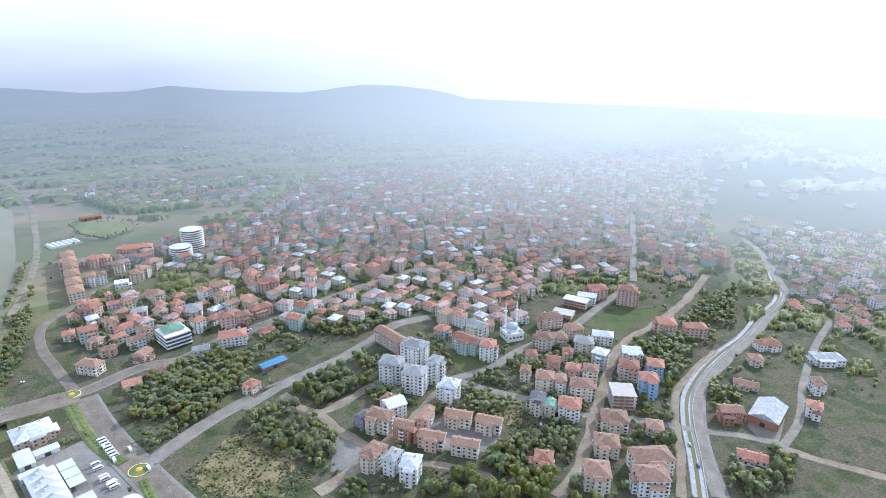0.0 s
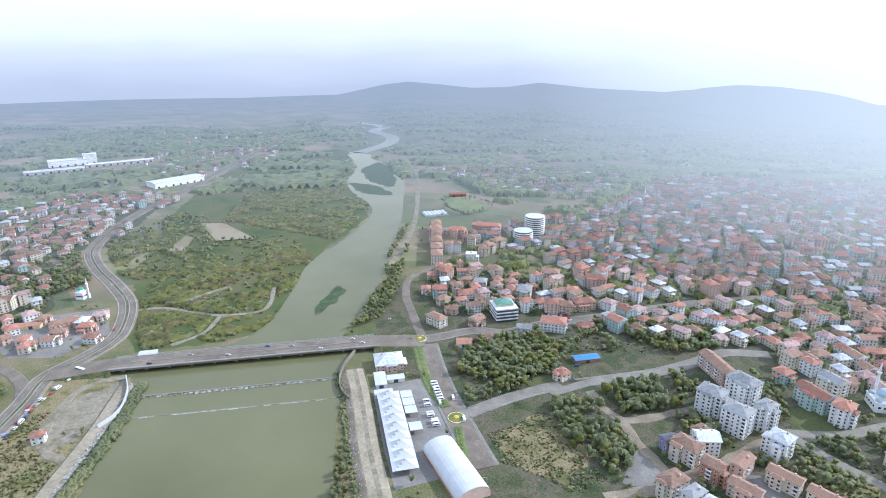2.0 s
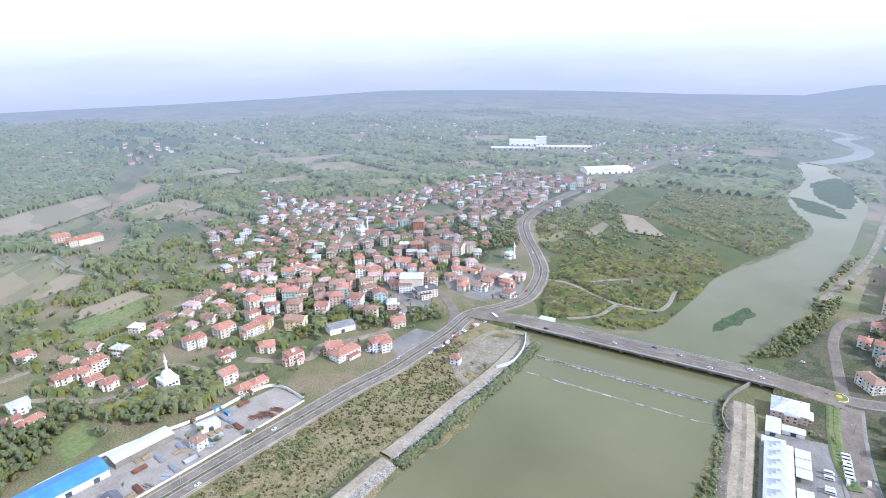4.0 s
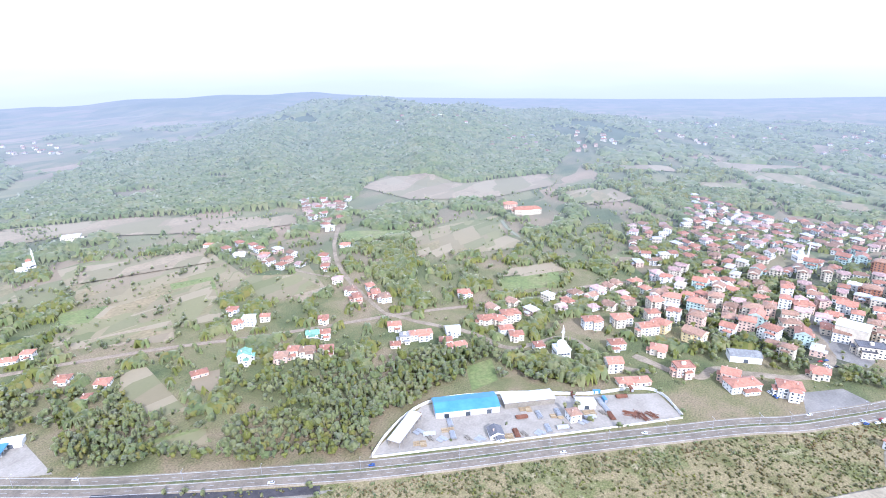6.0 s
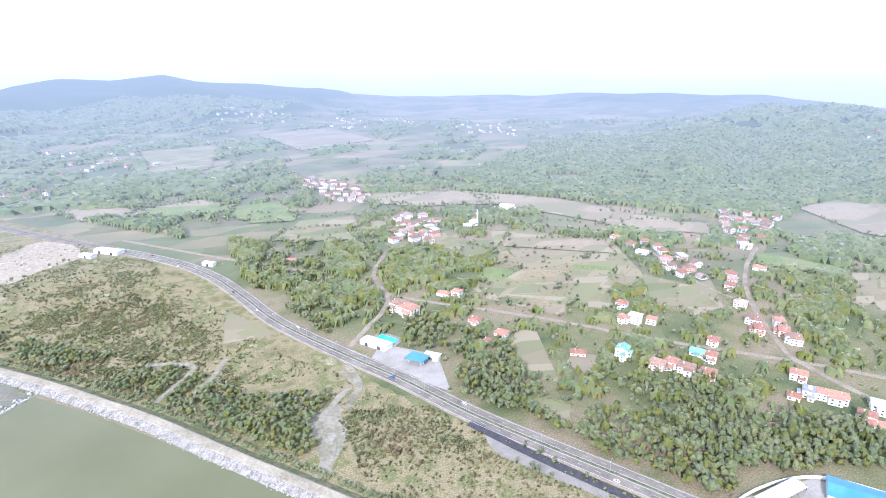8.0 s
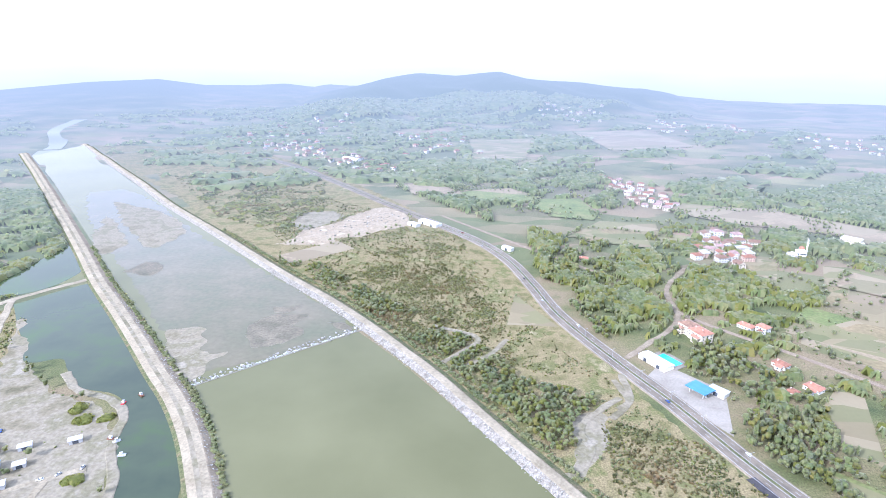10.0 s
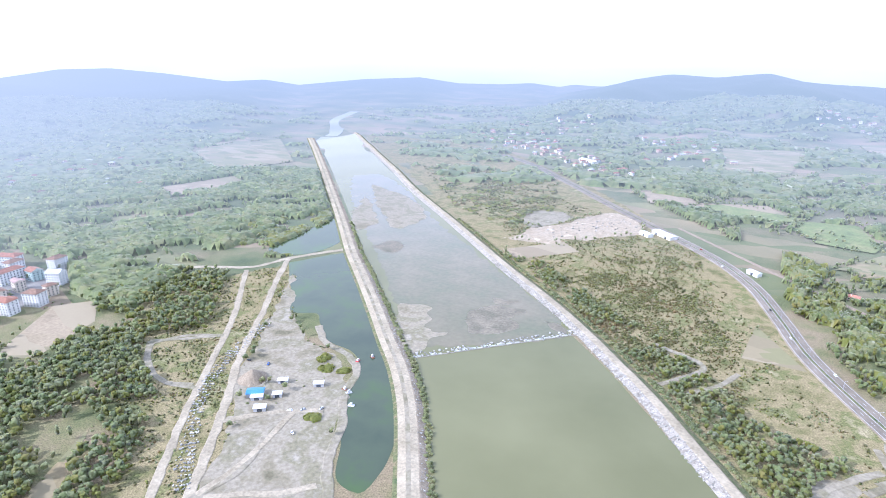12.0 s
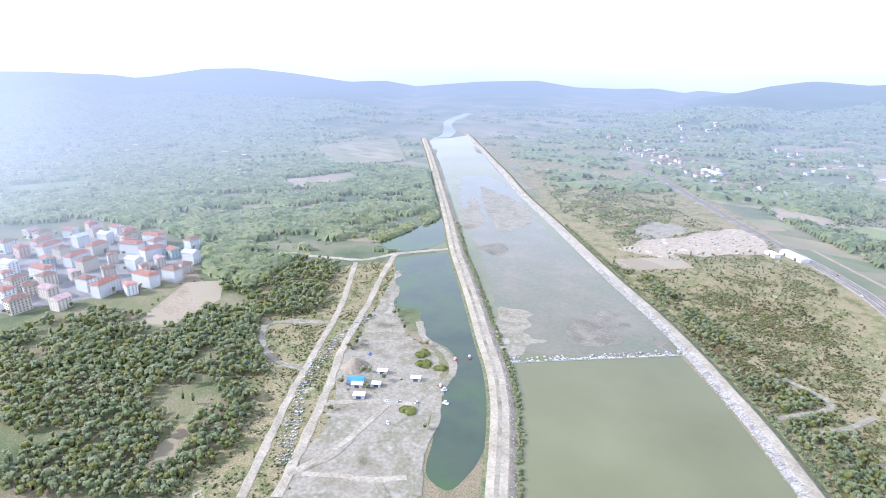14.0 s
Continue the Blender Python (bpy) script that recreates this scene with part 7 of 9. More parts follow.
    sz = (cell * tree_rng.uniform(0.28, 0.55, k))[:, None]
    clumps = np.stack([mid - uu * sz - vv * sz * 0.7, mid + uu * sz * 0.8 - vv * sz, mid + uu * sz + vv * sz * 0.8, mid - uu * sz * 0.7 + vv * sz], 1)
    lean = round_n[f[pick]].mean(1) + tree_rng.normal(0, 0.22, (k, 3))
    lean /= np.linalg.norm(lean, axis=1, keepdims=True) + 1e-9
    soft = np.concatenate([round_n[f].reshape(-1, 3), np.repeat(lean, 4, axis=0)])
    three = mats or ((leaf_dark, leaf, leaf_dark) if cell > 4 else (leaf, leaf_light, leaf_dark))
    # second set of leaf materials, with haze painted in, for quads past 700 m
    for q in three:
        haze_mats.setdefault(q.name, haze_painted(q))
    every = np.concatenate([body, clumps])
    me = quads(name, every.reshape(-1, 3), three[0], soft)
    for q in (*three[1:], *[haze_mats[q.name] for q in three]):
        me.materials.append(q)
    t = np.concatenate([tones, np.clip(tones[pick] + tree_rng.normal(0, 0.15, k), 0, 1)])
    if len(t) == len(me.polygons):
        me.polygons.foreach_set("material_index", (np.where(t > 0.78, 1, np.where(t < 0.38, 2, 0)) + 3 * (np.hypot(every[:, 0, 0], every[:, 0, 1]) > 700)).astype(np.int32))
    tagged(new(name, me), label, "trees" if name != "scrub" else "scrub", kind="stuff")

# ---- levees, walls and stone banks ----
north_levee = [tuple(p) for p in NORTH_LEVEE] + [(-110, -212), (-215, -85), (-318, 44)]
tagged(sweep("levee", north_levee, [(-12, -0.6), (-4.4, 2.7), (-3.4, 3.0), (2.6, 3.0), (3.6, 2.7), (10, 0.0)], [rubble, sand, sand, gravel, verge], 10.0), "long levee with a gravel crown and a pale stone face", "levee", kind="structure")
road_lines.append((smooth_line(north_levee, 10.0), 30))
tagged(sweep("levee", [tuple(p) for p in NORTH_EMBANKMENT], [(7, 0.3), (5, 1.6), (-3, 1.6), (-6, 0.8), (-13, -0.4)], [dirt, sand, rubble, bush_ground], 8.0), "stone-faced bank above the river", "levee", kind="structure")
south_levee = [tuple(p) for p in SOUTH_LEVEE]
tagged(sweep("levee", south_levee, [(14, 0.0), (11, 1.3), (7.0, 2.1), (5.5, 2.4), (2.2, 2.45), (-3.0, 2.4), (-4.0, 2.2), (-10, -0.5)], [verge, sand, sand, dirt, sand, gravel, gravel], 10.0), "levee with a sandy track along the crown", "levee", kind="structure")
road_lines.append((smooth_line(south_levee, 10.0), 26))


def stone_mesh(n, spots, size, name, label):
    """Many rough boulders as one mass."""
    g = np.random.default_rng(9)
    base = np.array([(1, 1, 1), (-1, 1, 1), (-1, -1, 1), (1, -1, 1), (1, 1, -1), (-1, 1, -1), (-1, -1, -1), (1, -1, -1)], float) * 0.5
    faces = [(0, 1, 2, 3), (0, 4, 5, 1), (1, 5, 6, 2), (2, 6, 7, 3), (3, 7, 4, 0)]
    v, f = [], []
    for i, (x, y, z) in enumerate(spots):
        s = size * g.uniform(0.5, 1.5)
        a = g.uniform(0, 6.28)
        c = base * (1 + g.normal(0, 0.18, (8, 3))) * s * np.array([1, g.uniform(0.6, 1), 0.7])
        q = c.copy()
        q[:, 0], q[:, 1] = c[:, 0] * math.cos(a) - c[:, 1] * math.sin(a), c[:, 0] * math.sin(a) + c[:, 1] * math.cos(a)
        v.extend((q + (x, y, z)).tolist())
        f.extend(tuple(j + 8 * i for j in face) for face in faces)
    tagged(new(name, mesh(name, v, f, boulder)), label, "stones", kind="stuff")


boulder = material("pale_boulder", [(0.17, 0.165, 0.145), (0.30, 0.285, 0.255), (0.44, 0.42, 0.38)], 0.35, 0.95, None, island=0.35)
stone_rng = np.random.default_rng(21)


def bank_stones(line, a, za, b, zb, n, size, name="bank_stones", label="pale quarry stones on the river bank", reach=700):
    c = smooth_line(line, 4.0)
    c = c[np.hypot(c[:, 0], c[:, 1]) < reach]
    nn2 = normals_of(c)
    i = stone_rng.integers(0, len(c), n)
    t = stone_rng.uniform(0, 1, n)
    o = a + (b - a) * t
    jit = stone_rng.uniform(-2, 2, (n, 2))
    p = c[i] + nn2[i] * o[:, None] + jit * 0.5
    stone_mesh(n, np.stack([p[:, 0], p[:, 1], za + (zb - za) * t + 0.1], -1), size, name, label)


bank_stones(north_levee, -11.5, -0.3, -4.4, 2.6, 3000, 0.7)
bank_stones(NORTH_EMBANKMENT, -3, 1.5, -7, 0.6, 500, 0.7)
bank_stones(south_levee, -3.6, 2.2, -9, -0.3, 1600, 0.65)
bank_stones([(420, -360), (395, -290), (372, -250), (330, -205), (290, -168)], -5, 0.3, 6, 0.3, 520, 1.0, "rubble_heaps", "heaps of broken stone beside the plant road")

bank_stones([(289, -788), (254, -832), (219, -876), (186, -905)], -28, 0.3, 28, 0.3, 60, 1.8, "rubble_heaps", "heaps of pale crushed concrete on the yard", 1000)


def wall_line(pts, h, thick, mat, label, z0=-1.0):
    tagged(sweep("wall_low", pts, [(-thick / 2, z0), (-thick / 2, h), (thick / 2, h), (thick / 2, z0)], [mat] * 3, 5.0), label, "wall", kind="structure")


wall_line(NORTH_WALL, 4.2, 0.8, white_metal, "pale concrete river wall")
wall_line(SOUTH_WALL, 4.0, 0.8, concrete, "pale concrete river wall")
wall_line(YARD_WALL, 2.6, 0.3, WALLS["white"], "whitewashed yard wall")
wall_line(YARD_FRONT, 1.4, 0.3, WALLS["white"], "low whitewashed wall along the highway")

# ---- bridge ----
(bx0, by0), (bx1, by1) = BRIDGE
span = math.hypot(bx1 - bx0, by1 - by0)
bridge = new("bridge")
bridge.matrix_basis = pose(bx0, by0, 0, 0, 0, math.degrees(math.atan2(by1 - by0, bx1 - bx0)))
tagged(bridge, "long concrete girder bridge carrying four lanes", "bridge")
part("deck", box_mesh("deck", [(-2, -9.2, 4.5, span + 2, 9.2, 5.0)], asphalt), bridge)
for s in (-1, 1):
    part("footway", box_mesh("footway", [(-2, min(s * 9.21, s * 11.2), 4.4, span + 2, max(s * 9.21, s * 11.2), 5.18)], concrete), bridge, None, "pale concrete footway")
    part("girder", box_mesh("girder", [(-2, min(s * 10.2, s * 10.6), 3.1, span + 2, max(s * 10.2, s * 10.6), 4.39)], concrete), bridge)
    rail = [(-2, s * 11.1 - 0.05, 6.15, span + 2, s * 11.1 + 0.05, 6.25), (-2, s * 11.1 - 0.04, 5.6, span + 2, s * 11.1 + 0.04, 5.68)]
    rail += [(i * 2.5, s * 11.1 - 0.05, 5.18, i * 2.5 + 0.1, s * 11.1 + 0.05, 6.15) for i in range(int(span / 2.5))]
    part("railing", box_mesh("railing", rail, white_metal), bridge, None, "pale metal railing")
    part("edge_line", box_mesh("edge_line", [(-2, s * 8.7 - 0.12, 5.004, span + 2, s * 8.7 + 0.12, 5.01)], paint_white), bridge)
part("median", box_mesh("median", [(-2, -0.7, 5.0, span + 2, 0.7, 5.25)] + [(i * 6.0, -0.12, 5.25, i * 6.0 + 0.15, 0.12, 6.0) for i in range(int(span / 6))], concrete), bridge)
dash = [(i * 9.0, s * 4.7 - 0.1, 5.004, i * 9.0 + 3.0, s * 4.7 + 0.1, 5.01) for i in range(int(span / 9)) for s in (-1, 1)]
part("lane_dashes", box_mesh("lane_dashes", dash, paint_white), bridge)
PIER = box_mesh("pier", [(-0.7, -7.5, -2.5, 0.7, 7.5, 2.3), (-1.0, -10.4, 2.3, 1.0, 10.4, 3.1)], concrete)
for i in range(12):
    part("pier", PIER, bridge, pose(9 + i * (span - 18) / 11, 0, 0))
for x0, x1 in ((0, -55), (span, span + 48)):
    v = [(x0, -11, 5.0), (x0, 11, 5.0), (x1, 12, 0.45), (x1, -12, 0.45), (x0, -15, -0.5), (x0, 15, -0.5), (x1, 13, -0.5), (x1, -13, -0.5)]
    ap = mesh("approach", v, [(0, 1, 2, 3), (0, 3, 7, 4), (1, 5, 6, 2), (4, 5, 1, 0)], [asphalt, verge], [0, 1, 1, 1])
    part("approach", ap, bridge, None, "asphalt ramp on an earth bank")

# ---- weirs ----
foam = material("white_water", [(0.14, 0.16, 0.10), (0.30, 0.32, 0.27), (0.66, 0.68, 0.66)], 0.5, 0.5, (1.2, 0.2))


def weir(line, w, z, label, blocks=0, spray=2.0, side=-1):
    (x0, y0), (x1, y1) = line[0], line[-1]
    ln = math.hypot(x1 - x0, y1 - y0)
    t = new("weir")
    t.matrix_basis = pose(x0, y0, 0, 0, 0, math.degrees(math.atan2(y1 - y0, x1 - x0)))
    tagged(t, label, "weir")
    part("sill", box_mesh("sill", [(0, -w / 2, -1.5, ln, w / 2, z)], concrete), t)
    g = random.Random(4)
    for i in range(blocks):
        part("block", WEIR_BLOCK, t, pose((i + 0.5) * ln / blocks, side * (w / 2 + 1.2), 0))
    strips = []
    x = 0.0
    while x < ln - 2:
        q = g.uniform(2, 9)
        if g.random() < 0.75:
            a, b = side * w / 2, side * (w / 2 + spray * g.uniform(0.5, 1.4))
            strips.append((x, min(a, b), 0.0, min(x + q * 0.85, ln), max(a, b), 0.13))
        x += q
    for strip in strips:
        part("white_water", box_mesh("white_water", [strip], foam), t, None, "white water below the sill")


WEIR_BLOCK = box_mesh("block", [(-0.6, -2.2, -1.0, 0.6, 2.2, 0.75), (-0.6, -1.0, 0.75, 0.6, 1.0, 1.3)], concrete)
weir(WEIR_UPPER, 1.4, 0.5, "stepped concrete weir with a row of blocks", 34, 2.6)
weir(WEIR_LOWER, 0.8, 0.3, "thin concrete weir sill across the river", 0, 1.2)
weir(WEIR_DOWN, 1.6, 0.25, "stone sill with white water across the river", 0, 3.0, 1)
bank_stones([WEIR_DOWN[0], WEIR_DOWN[1]], 0, 0.1, 9, 0.1, 160, 1.5, "river_stones", "wet stones below the sill")

# ---- canal through the eastern quarter ----
tagged(sweep("canal", CANAL, [(-5.0, 0.05), (-4.6, 0.9), (-4.1, 0.9), (-4.0, 0.3), (4.0, 0.3), (4.1, 0.9), (4.6, 0.9), (5.0, 0.05)], [canal_glint_stone] * 7, 6.0), "concrete flood canal between low walls", "canal", kind="structure")
tagged(ribbon("water", CANAL, 2.6, 0.34, water, 0.02, 6.0), "thin bright stream on the canal floor", "stream", kind="structure")


# ---- sheds and halls ----
def shed(x, y, rot, w, d, h, roof, wall, label, category="hall", rise=0.12, name="industrial_hall", open_front=False):
    """A hall: walls, a low pitched sheet roof with ribs, doors or an open front on posts."""
    t = new(name)
    t.matrix_basis = pose(x, y, ground_z(x, y), 0, 0, rot)
    tagged(t, label, category)
    r = h + rise * min(w, d) / 2 + 0.15
    if open_front:
        part("wall", box_mesh("wall", [(-w / 2, d / 2 - 0.3, -1, w / 2, d / 2, h)], wall), t)
        post = box_mesh("post", [(-0.15, -0.15, -0.5, 0.15, 0.15, h)], steel)
        for i in range(7):
            part("post", post, t, pose(-w / 2 + 0.3 + i * (w - 0.6) / 6, -d / 2 + 0.4, 0))
    else:
        part("wall", box_mesh("wall", [(-w / 2, -d / 2, -1, w / 2, d / 2, h)], wall), t)
        gate = box_mesh("gate", [(-1.8, -0.08, 0, 1.8, 0.04, min(3.6, h - 0.6))], glass_dark)
        for i in range(max(1, int(w / 14))):
            for sgn in (-1, 1):
                part("gate", gate, t, pose((i + 0.5) * w / max(1, int(w / 14)) - w / 2, sgn * (d / 2 + 0.03), 0))
    o = 0.5
    if w >= d:
        v = [(-w / 2 - o, -d / 2 - o, h), (w / 2 + o, -d / 2 - o, h), (w / 2 + o, 0, r), (-w / 2 - o, 0, r), (w / 2 + o, d / 2 + o, h), (-w / 2 - o, d / 2 + o, h)]
    else:
        v = [(w / 2 + o, -d / 2 - o, h), (w / 2 + o, d / 2 + o, h), (0, d / 2 + o, r), (0, -d / 2 - o, r), (-w / 2 - o, d / 2 + o, h), (-w / 2 - o, -d / 2 - o, h)]
    f = [(0, 1, 2, 3), (3, 2, 4, 5), (0, 3, 5), (1, 4, 2), (0, 5, 4, 1)]
    part("roof", mesh("roof", v, f, roof), t)
    house_spots.append((x, y, max(w, d) * 0.7))
    return t


def greenhouse(x, y, rot, w=7.5, d=26.0):
    """An arched film tunnel with hoops."""
    t = new("greenhouse")
    t.matrix_basis = pose(x, y, ground_z(x, y) + 0.1, 0, 0, rot)
    tagged(t, "long arched greenhouse covered with pale plastic film", "greenhouse", "row of greenhouses")
    v = [(-math.cos(math.pi * j / 8) * w / 2, (i / 6 - 0.5) * d, math.sin(math.pi * j / 8) * 3.4) for i in range(7) for j in range(9)]
    f = [(9 * i + j, 9 * i + j + 1, 9 * i + j + 10, 9 * i + j + 9) for i in range(6) for j in range(8)]
    part("film", mesh("film", v, f + [tuple(range(9)), tuple(range(62, 53, -1))], white_fabric), t)
    for i in range(7):
        hoop = [(-math.cos(math.pi * j / 8) * (w / 2 + s), (i / 6 - 0.5) * d + o, math.sin(math.pi * j / 8) * (3.4 + s)) for j in range(9) for s, o in ((0.02, -0.06), (0.1, 0.0), (0.02, 0.06))]
        part("hoop", mesh("hoop", hoop, [(3 * j + k, 3 * j + k + 1, 3 * j + k + 4, 3 * j + k + 3) for j in range(8) for k in range(2)], steel), t)
    house_spots.append((x, y, 10))


shed(*BLUE_HALL[:2], BLUE_HALL[2], BLUE_HALL[3], BLUE_HALL[4], 5.4, blue_metal, white_metal, "long white hall with a bright blue sheet roof", rise=0.22)
shed(*GREY_SHED[:2], GREY_SHED[2], GREY_SHED[3], GREY_SHED[4], 5.0, white_metal, concrete, "open-fronted store with a grey sheet roof", "shed", 0.15, "open_shed", True)
shed(*SIDE_SHED[:2], SIDE_SHED[2], SIDE_SHED[3], SIDE_SHED[4], 5.0, white_metal, concrete, "open shed with a pale grey sheet roof", "shed", 0.15, "open_shed", True)
shed(*WHITE_SHED[:2], WHITE_SHED[2], 14, 10, 4.0, white_metal, WALLS["white"], "small white shed in the yard", "shed", 0.2, "shed")
shed(*BLUE_SHED[:2], BLUE_SHED[2], BLUE_SHED[3], BLUE_SHED[4], 3.5, blue_metal, WALLS["redwall"], "low shed with a blue sheet roof", "shed", 0.2, "shed")
shed(*SPORT_HALL[:2], SPORT_HALL[2], 20, 30, 6.5, ROOFS["silver"], WALLS["redwall"], "sports hall with red walls and a light grey roof", "hall", 0.45, "sports_hall")
shed(*FAC_A[:2], FAC_A[2], 80, 36, 14, white_metal, WALLS["white"], "large white factory hall", "factory", 0.1, "factory")
shed(*FAC_B[:2], FAC_B[2], 105, 40, 10, white_metal, WALLS["white"], "long white warehouse beside the highway", "warehouse", 0.1, "warehouse")
shed(FAC_A[0] + 70, FAC_A[1] - 60, FAC_A[2], 120, 30, 6, ROOFS["silver"], WALLS["grey"], "long grey factory shed", "factory", 0.15, "factory")
shed(FAC_A[0] + 95, FAC_A[1] + 80, FAC_A[2], 150, 26, 6, ROOFS["silver"], WALLS["grey"], "long grey factory shed", "factory", 0.15, "factory")
shed(FAC_A[0] + 20, FAC_A[1] + 45, FAC_A[2], 30, 24, 24, white_metal, WALLS["white"], "tall white factory tower block", "factory", 0.1, "factory")
shed(130, -862, -40, 40, 14, 4.5, white_metal, WALLS["white"], "long white workshop beside the highway", "workshop", 0.15, "workshop")
shed(154, -852, -40, 20, 10, 4.5, white_metal, WALLS["white"], "long white workshop beside the highway", "workshop", 0.15, "workshop")
shed(6, -756, -40, 16, 8, 4.5, white_metal, WALLS["white"], "long white workshop beside the highway", "workshop", 0.15, "workshop")
shed(406, -1390, -40, 60, 16, 4.5, white_metal, WALLS["white"], "long white workshop beside the highway", "workshop", 0.15, "workshop")
for k in range(6):
    greenhouse(-534 + 4.00 * (k - 2.5), 775 + 5.17 * (k - 2.5), 52.3)
shed(-571, 904, 40, 30, 14, 5.5, ROOFS["red"], WALLS["redwall"], "clubhouse with an orange roof beside a green pitch", "clubhouse", 0.25, "clubhouse")
shed(*GREYHALL[:2], GREYHALL[2], 26, 14, 6.0, ROOFS["grey"], WALLS["white"], "workshop with a grey sheet roof", "workshop", 0.3, "workshop")
shed(*POOLBAR[:2], POOLBAR[2], POOLBAR[3], POOLBAR[4], 4.0, white_metal, WALLS["white"], "flat pavilion beside a pool", "pavilion", 0.1, "pavilion")
shed(*FUELSHOP[:2], FUELSHOP[2], FUELSHOP[3], FUELSHOP[4], 4.0, white_metal, WALLS["white"], "small white filling station shop", "shop", 0.05, "shop")
shed(*SHOP[:2], SHOP[2], 14, 12, 4.5, ROOFS["red"], WALLS["white"], "one-storey shop with an orange roof", "shop", 0.12, "shop")
house(*PINK_HALL[:2], 45, 24.0, 21, 2, "hip", "silver", "pink", True)
shed(*SILO[:2], SILO[2], 26, 20, 16, ROOFS["white"], WALLS["cream"], "tall windowless cream store building", "store", 0.05, "store_building")
shed(-640, 200, 45, 34, 9, 4, ROOFS["red"], WALLS["yellow"], "row of low shops with orange roofs", "shops", 0.25, "shop_row")
shed(-608, 232, 45, 40, 8, 4, ROOFS["brown"], WALLS["yellow"], "row of low shops with yellow fronts", "shops", 0.25, "shop_row")
shed(-478, 236, 45, 14, 9, 5, white_metal, WALLS["grey"], "old grey shed at the bridge head", "shed", 0.3, "shed")
for i, (sx, sy) in enumerate(PLANT_HUTS):
    shed(sx, sy, 36, [13, 9, 8, 8, 7, 9][i], [9, 6, 5, 5, 5, 5][i], 3.2, blue_metal if i == 0 else white_metal, WALLS["grey"], "site hut with a pale sheet roof", "hut", 0.2, "site_hut")
for q, fl in ((FRAME_A, 2), (FRAME_B, 3), (FRAME_C, 4)):
    t = new("unfinished_building")
    t.matrix_basis = pose(q[0], q[1], 0, 0, 0, q[2])
    tagged(t, "unfinished concrete frame building with open storeys", "building shell")
    w, d = q[3], q[4]
    slab = box_mesh("slab", [(-w / 2 - 0.8, -d / 2 - 0.8, -0.3, w / 2 + 0.8, d / 2 + 0.8, 0.0)], WALLS["raw"])
    col = box_mesh("column", [(-0.25, -0.25, 0, 0.25, 0.25, 2.7)], WALLS["raw"])
    infill = box_mesh("infill", [(-w / 2 + 1, -d / 2 + 1.2, 0, w / 2 - 1, d / 2 - 1.2, 2.7)], WALLS["redwall"])
    for k in range(fl + 1):
        part("slab", slab, t, pose(0, 0, 0.3 + 3 * k))
        if k < fl:
            part("infill", infill, t, pose(0, 0, 0.3 + 3 * k))
            for i in range(5):
                for s in (-1, 1):
                    part("column", col, t, pose(-w / 2 + i * w / 4, s * d / 2, 0.3 + 3 * k))
    if q is FRAME_B:
        part("roof", box_mesh("roof", [(-w / 2 - 0.8, -d / 2 - 0.8, 0, w / 2 + 0.8, d / 2 + 0.8, 0.3)], white_metal), t, pose(0, 0, 0.34 + 3 * fl))
    house_spots.append((q[0], q[1], 14))

# office block with a green roof and glass storeys
gx, gy, gr, gw, gd = GREEN_ROOF
t = new("office_building")
t.matrix_basis = pose(gx, gy, 0, 0, 0, gr)
tagged(t, "four-storey office building with dark glass bands and a green roof", "office building")
for k in range(4):
    part("storey", box_mesh("storey", [(-gw / 2, -gd / 2, k * 3.6, gw / 2, gd / 2, k * 3.6 + 2.4)], glass_dark), t, None, "band of dark glass")
    part("ledge", box_mesh("ledge", [(-gw / 2 - 0.6, -gd / 2 - 0.6, k * 3.6 + 2.4, gw / 2 + 0.6, gd / 2 + 0.6, k * 3.6 + 3.6)], WALLS["white"]), t)
part("roof", roof_mesh(gw - 5, gd - 8, 16.5, "hip", ROOFS["green"], WALLS["white"]), t, pose(0, 2, 0))
part("attic", box_mesh("attic", [(-gw / 2 + 2.6, -gd / 2 + 6.1, 14.4, gw / 2 - 2.6, gd / 2 - 2.1, 16.5)], WALLS["cream"]), t)

# round stepped towers
for (tx, ty), rad, fl in ((TOWER_A, 13, 5), (TOWER_B, 14, 9)):
    t = new("round_tower")
    t.matrix_basis = pose(tx, ty, 0)
    tagged(t, "round cream apartment tower with balcony rings", "apartment tower")
    ring_slab = tube("ring", [(0, rad + 1.2), (1.1, rad + 1.2)], WALLS["white"], 28)
    ring_wall = tube("storey", [(1.1, rad), (3.1, rad)], WALLS["cream"], 28)
    ring_glass = tube("window_band", [(1.5, rad + 0.06), (2.7, rad + 0.06)], glass_dark, 28, False)
    for k in range(fl):
        part("ring", ring_slab, t, pose(0, 0, 3.1 * k))
        part("storey", ring_wall, t, pose(0, 0, 3.1 * k))
        part("window_band", ring_glass, t, pose(0, 0, 3.1 * k))
    part("roof", tube("roof", [(0, rad + 0.8), (0.6, rad + 0.8), (1.4, rad * 0.5)], ROOFS["silver"], 28), t, pose(0, 0, 3.1 * fl))

# ---- market tents and arched hall ----
(mx0, my0), (mx1, my1) = MARKET_LINE
ml = math.hypot(mx1 - mx0, my1 - my0)
ma = math.degrees(math.atan2(my1 - my0, mx1 - mx0))
n_tent = 9
u = ml / n_tent


